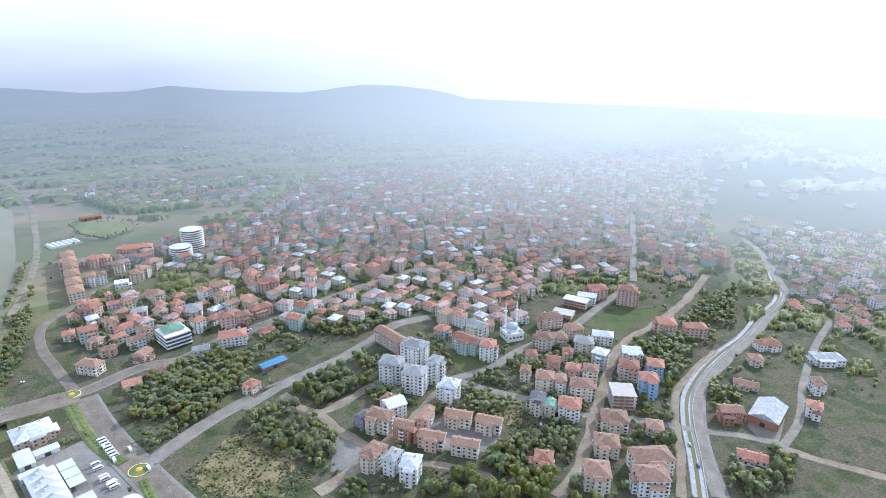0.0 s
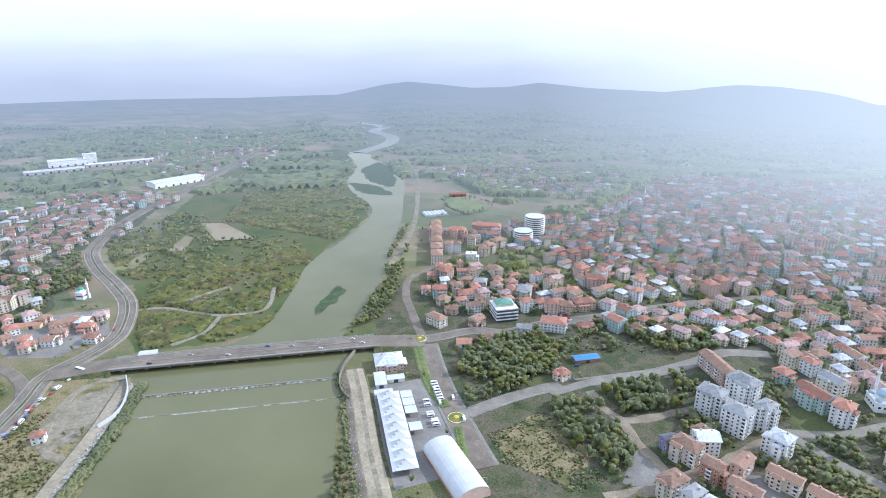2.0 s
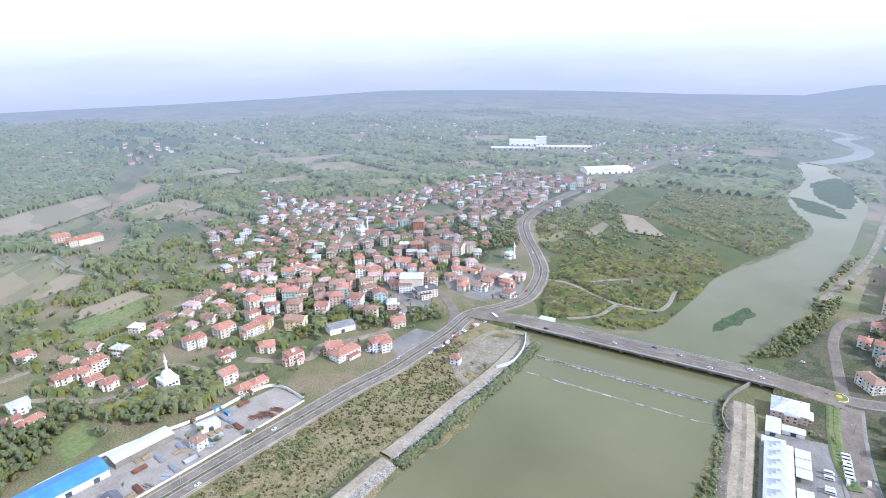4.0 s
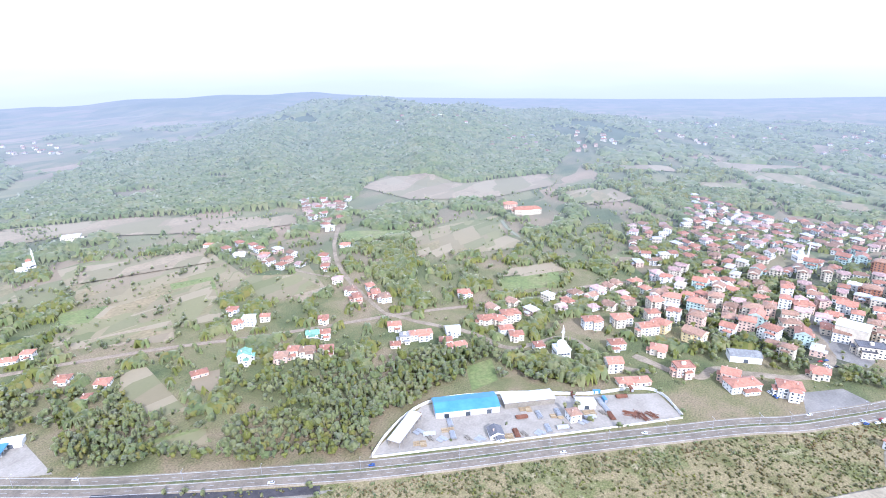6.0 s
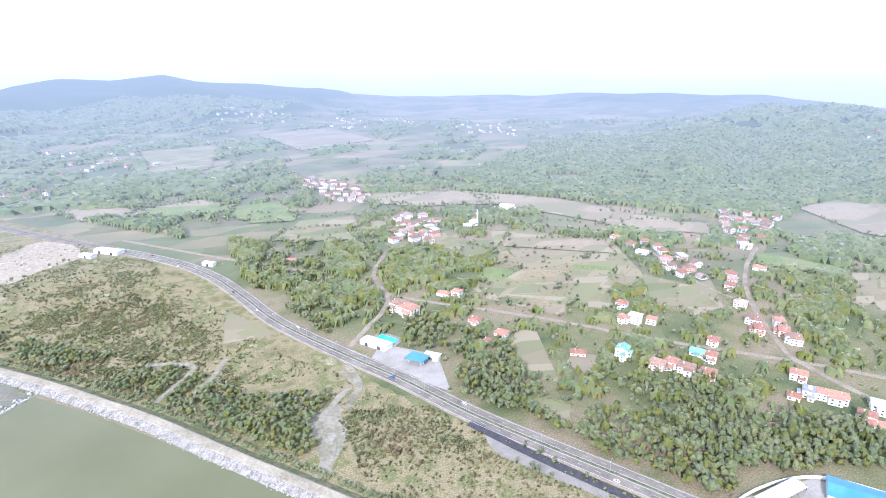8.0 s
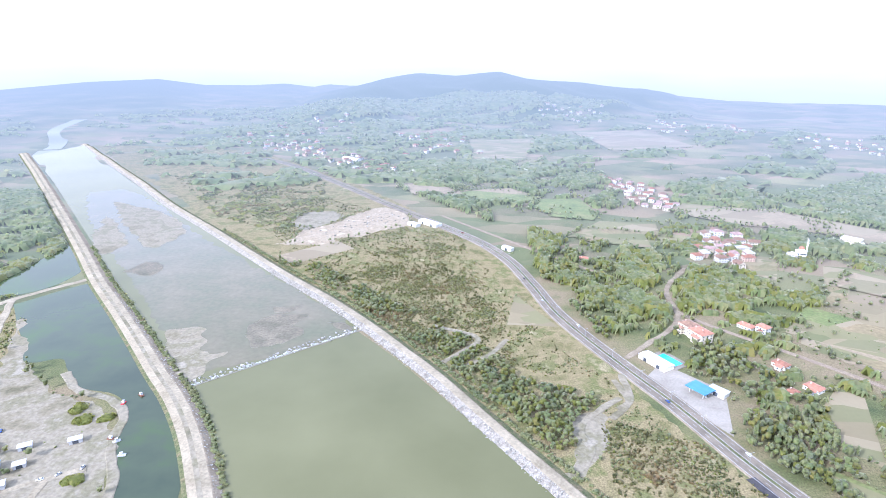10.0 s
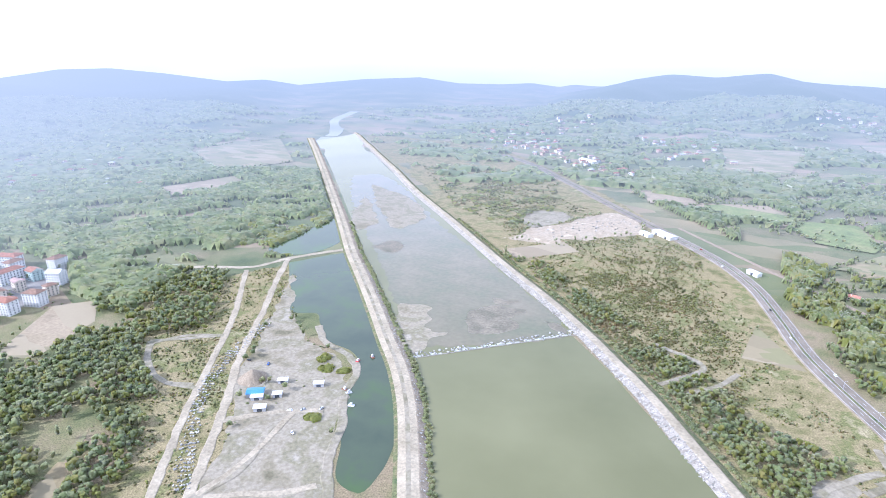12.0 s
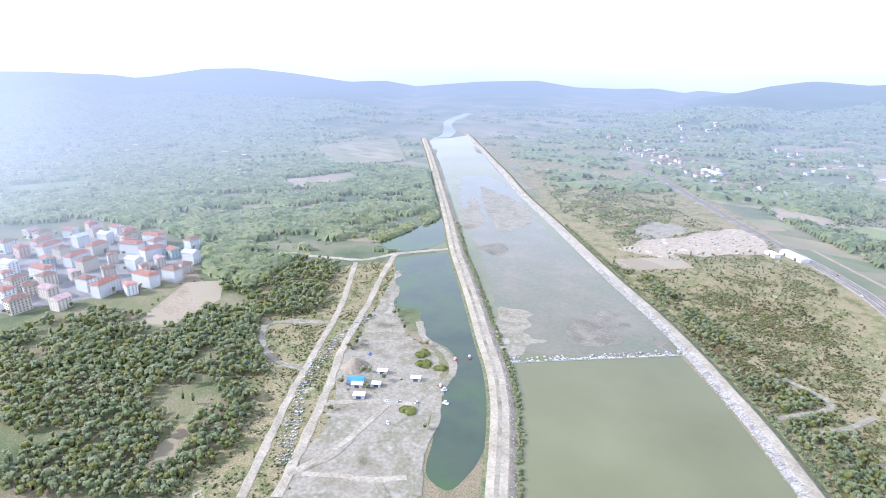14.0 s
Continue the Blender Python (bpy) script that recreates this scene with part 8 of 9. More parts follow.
def peak_roof(name, w, d, h, top, mat):
    """A membrane roof drawn up to a peak with sagging sides."""
    n, v, f = 8, [], []
    for i in range(n + 1):
        for j in range(n + 1):
            a, b = i / n * 2 - 1, j / n * 2 - 1
            r = max(abs(a), abs(b))
            v.append((a * w / 2, b * d / 2, h + (top - h) * (1 - r) ** 1.15 - 0.5 * math.sin(r * math.pi)))
    for i in range(n):
        for j in range(n):
            k = i * (n + 1) + j
            f.append((k, k + n + 1, k + n + 2, k + 1))
    return mesh(name, v, f, mat)


TENT_ROOF = peak_roof("roof", u * 1.0, 17.5, 4.4, 9.6, white_fabric)
TENT_EDGE = box_mesh("valance", [(-u / 2, -8.75, 3.8, u / 2, -8.65, 4.6), (-u / 2, 8.65, 3.8, u / 2, 8.75, 4.6)], white_fabric)
TENT_POST = box_mesh("post", [(-0.12, -0.12, -0.2, 0.12, 0.12, 4.6)], steel)
for i in range(n_tent):
    t = new("market_tent")
    t.matrix_basis = pose(mx0, my0, 0, 0, 0, ma) @ pose((i + 0.5) * u, 0, 0.3)
    tagged(t, "white membrane market tent with a raised peak", "market tent", "row of market tents")
    part("roof", TENT_ROOF, t)
    part("valance", TENT_EDGE, t)
    for a in (-1, 1):
        for b in (-1, 1):
            part("post", TENT_POST, t, pose(a * (u / 2 - 0.2), b * 8.5, 0))
for i in range(5):
    if i == 3:
        continue
    t = new("market_canopy")
    t.matrix_basis = pose(mx0, my0, 0, 0, 0, ma) @ pose(5 + i * 10.6, 14.2, 0.3)
    tagged(t, "flat white canopy beside the market tents", "canopy", "market canopies")
    part("roof", box_mesh("roof", [(-5, -4.6, 3.6, 5, 4.6, 3.75)], white_fabric), t)
    for a in (-1, 1):
        for b in (-1, 1):
            part("post", TENT_POST, t, pose(a * 4.6, b * 4.3, -1.0))
a0, a1, b0, b1 = [Vector(p) for p in (*ARCH_FAR, *ARCH_NEAR)]
far_mid, near_mid = (a0 + a1) / 2, (b0 + b1) / 2
axis = near_mid - far_mid
al, aw = axis.length + 14, (a1 - a0).length
t = new("arched_hall")
t.matrix_basis = pose(far_mid.x, far_mid.y, 0.2, 0, 0, math.degrees(math.atan2(axis.y, axis.x)))
tagged(t, "white arched hall with brick ends and a ribbed membrane roof", "hall")
v, f = [], []
ns, nl = 14, 12
for i in range(nl + 1):
    for j in range(ns + 1):
        q = math.pi * j / ns
        sag = 0.0 if i % 2 == 0 else -0.18
        v.append((al * i / nl, -math.cos(q) * aw / 2, 2.2 + math.sin(q) * (7.4 + sag)))
for i in range(nl):
    for j in range(ns):
        k = i * (ns + 1) + j
        f.append((k, k + 1, k + ns + 2, k + ns + 1))
part("roof", mesh("roof", v, f, white_fabric), t)
part("wall", box_mesh("wall", [(0.1, -aw / 2, -0.5, al - 0.1, -aw / 2 + 0.3, 2.2), (0.1, aw / 2 - 0.3, -0.5, al - 0.1, aw / 2, 2.2)], WALLS["redwall"]), t)
for x in (0.2, al - 0.2):
    end = [(x, -math.cos(math.pi * j / ns) * aw / 2, 2.2 + math.sin(math.pi * j / ns) * 7.3) for j in range(ns + 1)] + [(x, aw / 2, -0.5), (x, -aw / 2, -0.5)]
    part("gable", mesh("gable", end, [tuple(range(len(end)))], WALLS["pink"]), t)
house_spots += [(-224, 273, 30), (-175, 262, 24)]

# white pavilion in an L beside the hall
for i, (x, y, r, w, d) in enumerate(((-277, 319, 45, 9, 20), (-268, 328, 45, 14, 7), (-262, 305, 45, 14, 7))):
    shed(x, y, r, w, d, 3.4, white_metal, WALLS["white"], "low white kiosk wing with a flat roof", "kiosk", 0.04, "kiosk")

# big event tent
t = new("event_tent")
t.matrix_basis = pose(TENT[0], TENT[1], 0, 0, 0, 55)
tagged(t, "white event tent with two pointed peaks", "tent")
v, f = [], []
for i in range(25):
    for j in range(13):
        a, b = i / 24 * 50 - 25, j / 12 * 24 - 12
        e = max(abs(a) / 25, abs(b) / 12)
        z = 4.0 + 9.0 * math.exp(-math.hypot(a + 10, b) / 5.5) + 8.0 * math.exp(-math.hypot(a - 10, b) / 5.5) - 2.6 * e ** 4
        v.append((a, b, z))
for i in range(24):
    for j in range(12):
        k = i * 13 + j
        f.append((k, k + 13, k + 14, k + 1))
part("roof", mesh("roof", v, f, white_fabric), t)
for a in (-10, 10):
    part("mast", tube("mast", [(-0.5, 0.25), (13.5, 0.2)], steel, 8), t, pose(a, 0, 0))
for a in (-24, 24):
    for b in (-11, 11):
        part("post", TENT_POST, t, pose(a, b, -2.6))


# ---- mosques ----
def dome_mesh(r, mat, z0=0.0, squash=0.85):
    return tube("dome", [(z0 - 0.8, r * 1.0), (z0, r)] + [(z0 + r * squash * math.sin(a), r * math.cos(a)) for a in (0.25, 0.5, 0.75, 1.0, 1.25, 1.45)] + [(z0 + r * squash + 0.2, 0.12), (z0 + r * squash + 1.6, 0.05)], mat, 18)


def minaret(t, m, h, r=1.1):
    part("minaret", tube("minaret", [(-0.5, r * 1.5), (4, r * 1.5), (5, r), (h * 0.68, r * 0.85), (h * 0.69, r * 1.5), (h * 0.72, r * 1.5), (h * 0.72, r * 0.7), (h * 0.82, r * 0.7), (h, 0.05)], WALLS["white"], 12), t, m, "slender white minaret")


def mosque(x, y, rot, w, label, dome_mat, minarets, side_domes=True):
    t = new("mosque")
    t.matrix_basis = pose(x, y, ground_z(x, y), 0, 0, rot)
    tagged(t, label, "mosque")
    part("wall", box_mesh("wall", [(-w / 2, -w / 2, -1, w / 2, w / 2, 8.0), (-w / 2 - 0.3, -w / 2 - 0.3, 8.0, w / 2 + 0.3, w / 2 + 0.3, 8.5)], WALLS["white"]), t)
    part("drum", tube("drum", [(8.5, w * 0.36), (11, w * 0.36)], WALLS["white"], 16), t)
    part("dome", dome_mesh(w * 0.35, dome_mat), t, pose(0, 0, 11.3), "large dome")
    if side_domes:
        small = dome_mesh(w * 0.13, dome_mat)
        for a in (-1, 1):
            for b in (-1, 1):
                part("dome", small, t, pose(a * w * 0.36, b * w * 0.36, 9.0))
    for s in (-1, 1):
        for i in range(4):
            part("window", WIDE_WINDOW, t, pose((i - 1.5) * w / 4.6, s * (w / 2), 3.2, 0, 0, 0 if s < 0 else 180))
            part("window", WIDE_WINDOW, t, pose(s * (w / 2), (i - 1.5) * w / 4.6, 3.2, 0, 0, 90 * s))
    for mx, my, h in minarets:
        minaret(t, pose(mx, my, 0), h)
    house_spots.append((x, y, w))


dome_blue = material("lead_dome", [(0.32, 0.38, 0.42), (0.42, 0.48, 0.52)], 0.5, 0.5)
dome_green = material("green_dome", [(0.04, 0.30, 0.20), (0.06, 0.38, 0.26)], 0.5, 0.5)
mosque(*MOSQUE_A, 20, 17, "white mosque with a grey dome and two minarets", dome_blue, [(9.5, 9.5, 34), (-2, 10.5, 34)])
mosque(*MOSQUE_B, -54, 13, "white mosque with a small dome and a minaret", WALLS["white"], [(-4, -8, 26)], False)
mosque(*DOME_C, 30, 9, "small mosque with a green dome and a minaret", dome_green, [(6, 3, 24)], False)
mosque(*MOSQUE_E, 30, 13, "white mosque with a minaret beside the railway", dome_blue, [(8, 5, 28)], False)
mosque(*MINARET_D, 10, 10, "village mosque with a white minaret", ROOFS["red"], [(-7, 0, 26)], False)
mosque(-262, 1010, 20, 14, "town mosque with a tall minaret", dome_blue, [(9, 5, 36)])


# ---- roundabouts, strips of lawn, road furniture ----
def roundabout(x, y, r):
    t = new("roundabout_island")
    t.matrix_basis = pose(x, y, 0)
    tagged(t, "round traffic island with lawn and flower ring", "traffic island")
    part("kerb", tube("kerb", [(0.1, r + 0.4), (0.85, r + 0.4), (0.85, r)], paint_yellow, 28), t)
    part("lawn", tube("lawn", [(0.5, r - 0.1), (1.0, r - 0.2), (1.3, r * 0.4)], field_green, 28), t)
    part("flower_bed", tube("flower_bed", [(1.0, r * 0.42), (1.7, r * 0.3), (1.9, r * 0.1)], flower, 16), t, None, "yellow and red flower bed")
    clump = quads("flowers", crown_array(3, 120, r * 0.85, 0.7, 0.5, 0.3), flower)
    part("flowers", clump, t)


roundabout(*ROUNDABOUT_A, 6.2)
roundabout(*ROUNDABOUT_B, 6.2)
BOULEVARD = [(-288, 386), (-262, 358), (-237, 335), (-211, 318)]
BOULEVARD_SOUTH = [(-190, 302), (-172, 280), (-150, 252)]
for pts, w in ((BOULEVARD, 6), (BOULEVARD_SOUTH, 4)):
    tagged(ribbon("median", pts, w, 0.95, field_green, 0.7, 5.0), "green planted strip between the lanes", "median", kind="structure")
shrub_mesh = quads("shrub", BUSHES[0], leaf)
for pts in (BOULEVARD, BOULEVARD_SOUTH):
    for x, y in smooth_line(pts, 4.0)[1:-1]:
        s = new("shrub", shrub_mesh)
        s.matrix_basis = pose(float(x), float(y), 1.0, 0, 0, float(40 * x)) @ Matrix.Scale(0.62, 4)
        tagged(s, "clipped round shrub on a planted strip", "shrub", "shrubs of the boulevard")

# street lamps
LAMP_POLE = tube("pole", [(0, 0.14), (9.0, 0.08)], steel, 6)
LAMP_ARM = box_mesh("arm", [(-0.05, -0.05, 8.9, 1.9, 0.05, 9.0)], steel)
LAMP_HEAD = box_mesh("head", [(1.5, -0.16, 8.84, 2.3, 0.16, 8.98)], white_metal)


def street_lamp(x, y, rot, both=False):
    t = new("street_lamp")
    t.matrix_basis = pose(x, y, ground_z(x, y) + 0.3, 0, 0, rot)
    tagged(t, "tall grey street lamp with a curved arm", "street lamp", "street lamps")
    part("pole", LAMP_POLE, t)
    for r in ((0, 180) if both else (0,)):
        part("arm", LAMP_ARM, t, pose(0, 0, 0, 0, 0, r))
        part("head", LAMP_HEAD, t, pose(0, 0, 0, 0, 0, r))


hw = smooth_line(HIGHWAY, 34.0)
hn = normals_of(hw)
for p, n2 in zip(hw, hn):
    if math.hypot(*p) < 760:
        street_lamp(float(p[0]), float(p[1]), math.degrees(math.atan2(n2[1], n2[0])), True)
for pts in (BOULEVARD, BOULEVARD_SOUTH):
    c = smooth_line(pts, 22.0)
    for p, n2 in zip(c, normals_of(c)):
        street_lamp(float(p[0] + n2[0] * 11), float(p[1] + n2[1] * 11), math.degrees(math.atan2(-n2[1], -n2[0])))

# ---- vehicles ----
CAR_PAINTS = [material("car_" + k, [tuple(v * 0.9 for v in c), c], 0.5, 0.25, spec=0.6) for k, c in (("white", (0.75, 0.75, 0.75)), ("silver", (0.45, 0.46, 0.48)), ("black", (0.03, 0.03, 0.035)), ("red", (0.42, 0.03, 0.03)), ("blue", (0.04, 0.09, 0.28)))]


def hull(name, sections, mat):
    """A closed body from cross-sections (x, half width, z low, z high)."""
    v, f = [], []
    for x, hw2, z0, z1 in sections:
        v += [(x, -hw2, z0), (x, hw2, z0), (x, hw2 * 0.92, z1), (x, -hw2 * 0.92, z1)]
    for i in range(len(sections) - 1):
        a = 4 * i
        for j in range(4):
            f.append((a + j, a + 4 + j, a + 4 + (j + 1) % 4, a + (j + 1) % 4))
    f += [(0, 1, 2, 3), tuple(len(v) - 4 + j for j in (3, 2, 1, 0))]
    return mesh(name, v, f, mat)


CAR_BODIES = [hull("body", [(-2.1, 0.75, 0.4, 0.8), (-1.9, 0.86, 0.3, 0.95), (0.9, 0.88, 0.3, 0.98), (1.9, 0.84, 0.3, 0.8), (2.15, 0.7, 0.4, 0.65)], m) for m in CAR_PAINTS]
CAR_ROOFS = [hull("roof", [(-1.35, 0.68, 1.38, 1.44), (0.15, 0.68, 1.40, 1.48)], m) for m in CAR_PAINTS]
CAR_GLASS = hull("windows", [(-1.75, 0.8, 0.9, 0.98), (-1.3, 0.76, 0.93, 1.42), (0.1, 0.76, 0.93, 1.44), (0.95, 0.8, 0.93, 0.99)], glass_dark)
WHEEL = tube("wheel", [(-0.1, 0.3), (0.1, 0.3)], tyre_mat, 10)
VAN_BODY = hull("body", [(-3.0, 0.95, 0.4, 2.3), (-2.8, 1.0, 0.35, 2.5), (1.9, 1.0, 0.35, 2.5), (2.6, 1.0, 0.35, 1.5), (3.0, 0.9, 0.4, 1.1)], CAR_PAINTS[0])
VAN_GLASS = box_mesh("windows", [(-2.6, -1.02, 1.35, 1.8, -0.98, 2.05), (-2.6, 0.98, 1.35, 1.8, 1.02, 2.05)], glass_dark)
BUS_BODY = hull("body", [(-5.0, 1.15, 0.45, 2.9), (-4.8, 1.22, 0.4, 3.05), (4.8, 1.22, 0.4, 3.05), (5.0, 1.15, 0.45, 2.8)], CAR_PAINTS[0])
BUS_GLASS = box_mesh("windows", [(-4.5, -1.24, 1.5, 4.4, -1.17, 2.5), (-4.5, 1.17, 1.5, 4.4, 1.24, 2.5)], glass_dark)
veh_rng = random.Random(8)


def vehicle(x, y, rot, kind="car", paint=None, z=None):
    """A car, minibus or bus with body, windows and four wheels."""
    t = new(kind)
    t.matrix_basis = pose(x, y, (ground_z(x, y) + 0.46) if z is None else z, 0, 0, rot)
    i = veh_rng.choice([0, 0, 0, 1, 1, 2, 3, 4]) if paint is None else paint
    word = ["white", "silver", "black", "dark red", "dark blue"][i if kind == "car" else 0]
    tagged(t, "%s %s standing on the road or a parking lot" % (word, kind), kind, kind + "s of the town")
    if kind == "car":
        part("body", CAR_BODIES[i], t)
        part("roof", CAR_ROOFS[i], t)
        part("window_band", CAR_GLASS, t)
        axle, half = 1.3, 0.82
    elif kind == "minibus":
        part("body", VAN_BODY, t)
        part("window_band", VAN_GLASS, t)
        axle, half = 1.9, 0.94
    else:
        part("body", BUS_BODY, t)
        part("window_band", BUS_GLASS, t)
        axle, half = 3.2, 1.1
    for a in (-axle, axle):
        for b in (-half, half):
            part("wheel", WHEEL, t, pose(a, b, 0.3, 90, 0, 0))
    return t


for i, (x, y) in enumerate(LOT_BUSES):
    vehicle(x, y, 47 + (0 if i < 8 else 85), "minibus", z=0.35)
for i in range(7):
    vehicle(-238 + i * 3.0, 341 - i * 2.8, 47, "minibus", z=0.35)
q = smooth_line(CAR_QUEUE, 7.0)
for i, (p, n2) in enumerate(zip(q, normals_of(q))):
    vehicle(float(p[0]), float(p[1]), math.degrees(math.atan2(n2[1], n2[0])) - 90, "minibus" if i % 6 == 3 else "car")
    if i % 2:
        vehicle(float(p[0] + n2[0] * 3.2), float(p[1] + n2[1] * 3.2), math.degrees(math.atan2(n2[1], n2[0])) - 90, "car")
ba = math.degrees(math.atan2(by1 - by0, bx1 - bx0))
for s, off in ((30, -6.5), (62, 3.0), (95, -3.0), (128, 6.5), (150, 2.8), (176, -6.4), (205, 6.5), (214, -2.9)):
    p = bridge.matrix_basis @ Vector((s, off, 0))
    vehicle(p.x, p.y, ba, "car", z=5.0)
hw = smooth_line(HIGHWAY, 7.0)
hn = normals_of(hw)
for i in range(20, len(hw) - 60, 9):
    off = veh_rng.choice([-6.8, -3.3, 3.3, 6.8])
    if math.hypot(*hw[i]) < 900 and veh_rng.random() < 0.55:
        vehicle(float(hw[i, 0] + hn[i, 0] * off), float(hw[i, 1] + hn[i, 1] * off), math.degrees(math.atan2(hn[i, 1], hn[i, 0])) - 90, "car")
vehicle(-505, 190, 10, "bus", z=0.6)


def car_lot(x, y, rot, rows, cols, px=2.7, py=6.5, z=0.35):
    m = pose(x, y, 0, 0, 0, rot)
    for r in range(rows):
        for c in range(cols):
            if veh_rng.random() < 0.8:
                p = m @ Vector((c * px, r * py, 0))
                vehicle(p.x, p.y, rot + 90, "car", z=z)


car_lot(-203, 498, 45, 4, 9)
car_lot(-262, 415, 35, 1, 9)
car_lot(-545, 95, 40, 2, 5)
car_lot(-592, 190, 40, 3, 5)
car_lot(-478, 62, -50, 2, 5)
car_lot(74, 362, 0, 1, 3)
car_lot(-222, 462, 45, 1, 8)
for i, (x, y) in enumerate(PLANT_CARS):
    vehicle(x, y, 30 * i, "car", z=0.3)
for x, y, r in ((175, 340, 80), (172, 318, 80), (118, 330, 70), (120, 300, 70), (-300, 392, 45), (-345, 415, 45), (-150, 432, 40), (-60, 512, 40)):
    vehicle(x, y, r, "car")

# ---- filling station and pool ----
t = new("filling_station_canopy")
t.matrix_basis = pose(FUEL[0], FUEL[1], 0.2, 0, 0, -50)
tagged(t, "blue filling station canopy on posts", "canopy")
part("roof", box_mesh("roof", [(-9, -7, 5.2, 9, 7, 6.0)], blue_metal), t)
for a in (-6, 6):
    for b in (-4, 4):
        part("post", box_mesh("post", [(-0.25, -0.25, 0, 0.25, 0.25, 5.2)], white_metal), t, pose(a, b, 0))
    part("pump", box_mesh("pump", [(-0.5, -0.4, 0, 0.5, 0.4, 1.9)], white_metal), t, pose(a, 0, 0))
t = new("swimming_pool")
t.matrix_basis = pose(POOL[0], POOL[1], 0.1, 0, 0, -54)
tagged(t, "turquoise swimming pool with a pale paved rim", "swimming pool")
part("rim", box_mesh("rim", [(-15, -9, 0.0, 15, -5, 0.5), (-15, 5, 0.0, 15, 9, 0.5), (-15, -5, 0.0, -10.5, 5, 0.5), (10.5, -5, 0.0, 15, 5, 0.5)], concrete), t)
part("water", box_mesh("water", [(-10.5, -5, 0.0, 10.5, 5, 0.36)], pool_blue), t, None, "turquoise water")

# ---- things in the yard ----
for i, (x, y) in enumerate(PIPES):
    t = new("pipe_stack")
    t.matrix_basis = pose(x, y, 0.25, 0, 0, -54 + (90 if i % 3 else 0))
    tagged(t, "stack of %s pipes on timbers" % ("grey steel" if i % 4 else "rusty"), "pipe stack", "pipe stacks of the yard")
    m = steel if i % 4 else rust
    bar = tube("pipe", [(0, 0.28), (9, 0.28)], m, 8)
    for r in range(3):
        for k in range(7 - r):
            part("pipe", bar, t, pose(-4.5, (k + 0.5 * r) * 0.6 - 1.8, 0.45 + 0.5 * r, 0, 90, 0))
    part("timber", box_mesh("timber", [(-3, -2.4, 0, -2.7, 2.4, 0.17), (2.7, -2.4, 0, 3, 2.4, 0.17)], bark), t)
for i, (x, y) in enumerate(SCRAP):
    t = new("scrap_pile")
    t.matrix_basis = pose(x, y, 0.2, 0, 0, 35 * i)
    tagged(t, "pile of rusty steel beams", "scrap pile", "scrap piles of the yard")
    beam = box_mesh("beam", [(-5, -0.15, 0, 5, 0.15, 0.3)], rust)
    for k in range(12):
        part("beam", beam, t, pose(veh_rng.uniform(-1, 1), veh_rng.uniform(-2.5, 2.5), 0.05 + 0.22 * (k // 3), 0, veh_rng.uniform(-4, 4), veh_rng.uniform(-25, 25)))
CONTAINER = [box_mesh("body", [(-3, -1.2, 0.15, 3, 1.2, 2.7)], m) for m in (white_metal, rust, blue_metal)]
CONTAINER_DOOR = box_mesh("door", [(3.01, -1.1, 0.25, 3.08, 1.1, 2.6)], steel)
for i, (dx, dy) in enumerate(((-386, -100), (-400, -86), (-412, -70), (-330, -172), (-322, -184), (-404, -62), (-366, -140), (-428, -46))):
    t = new("container")
    t.matrix_basis = pose(dx, dy, 0.2, 0, 0, -54 + 90 * (i % 2))
    tagged(t, "%s steel container in the yard" % ["white", "rusty", "blue"][i % 3], "container", "containers of the yard")
    part("body", CONTAINER[i % 3], t)
    part("door", CONTAINER_DOOR, t)

YARD_STACKS = [(-295, -166), (-302, -163), (-306, -155), (-317, -155), (-314, -139), (-318, -131), (-329, -114), (-336, -105), (-343, -95), (-368, -89), (-358, -79), (-369, -70), (-383, -68), (-386, -60), (-306, -174), (-366, -113)]
PLANK = box_mesh("plank_bundle", [(-2.2, -0.55, 0, 2.2, 0.55, 0.7)], material("sawn_timber", [(0.26, 0.19, 0.11), (0.36, 0.28, 0.17)], 0.8, 0.8, (3.0, 0.2), shift=0.4))
BLOCKS = box_mesh("block_pile", [(-0.6, -0.6, 0, 0.6, 0.6, 1.1)], rubble)
SHEET = box_mesh("sheet_pile", [(-1.5, -0.75, 0, 1.5, 0.75, 0.5)], steel)
for i, (x, y) in enumerate(YARD_STACKS):
    t = new("goods_stack")
    t.matrix_basis = pose(x, y, 0.2, 0, 0, -54 + 20 * (i % 3))
    tagged(t, "stacked %s on the concrete yard" % ["bundles of sawn timber", "grey building blocks", "steel sheets and bars"][i % 3], "goods stack", "goods stacks of the yard")
    for k in range(7):
        part(["plank_bundle", "block_pile", "sheet_pile"][i % 3], [PLANK, BLOCKS, SHEET][i % 3], t, pose((k % 2) * [4.8, 1.6, 3.4][i % 3] - 1.5, (k // 2) * 1.7 - 2.5, 0, 0, 0, veh_rng.uniform(-6, 6)))

# ---- gravel plant by the pond ----
heap_v, heap_f = [(0, 0, 9.0)], []
heap_rng = random.Random(2)
for k, (r, z) in enumerate(((4, 6.6), (8, 3.4), (12.5, 0.0))):
    for i in range(20):
        a = 2 * math.pi * i / 20
        q = r * heap_rng.uniform(0.9, 1.1)
        heap_v.append((q * math.cos(a), q * math.sin(a), z + heap_rng.uniform(-0.2, 0.2)))
heap_f += [(0, 1 + i, 1 + (i + 1) % 20) for i in range(20)]
for k in range(2):
    heap_f += [(1 + 20 * k + i, 21 + 20 * k + i, 21 + 20 * k + (i + 1) % 20, 1 + 20 * k + (i + 1) % 20) for i in range(20)]
hp = new("gravel_mound", mesh("gravel_mound", heap_v, heap_f, gravel))
hp.matrix_basis = pose(HEAP[0], HEAP[1], 0.1)
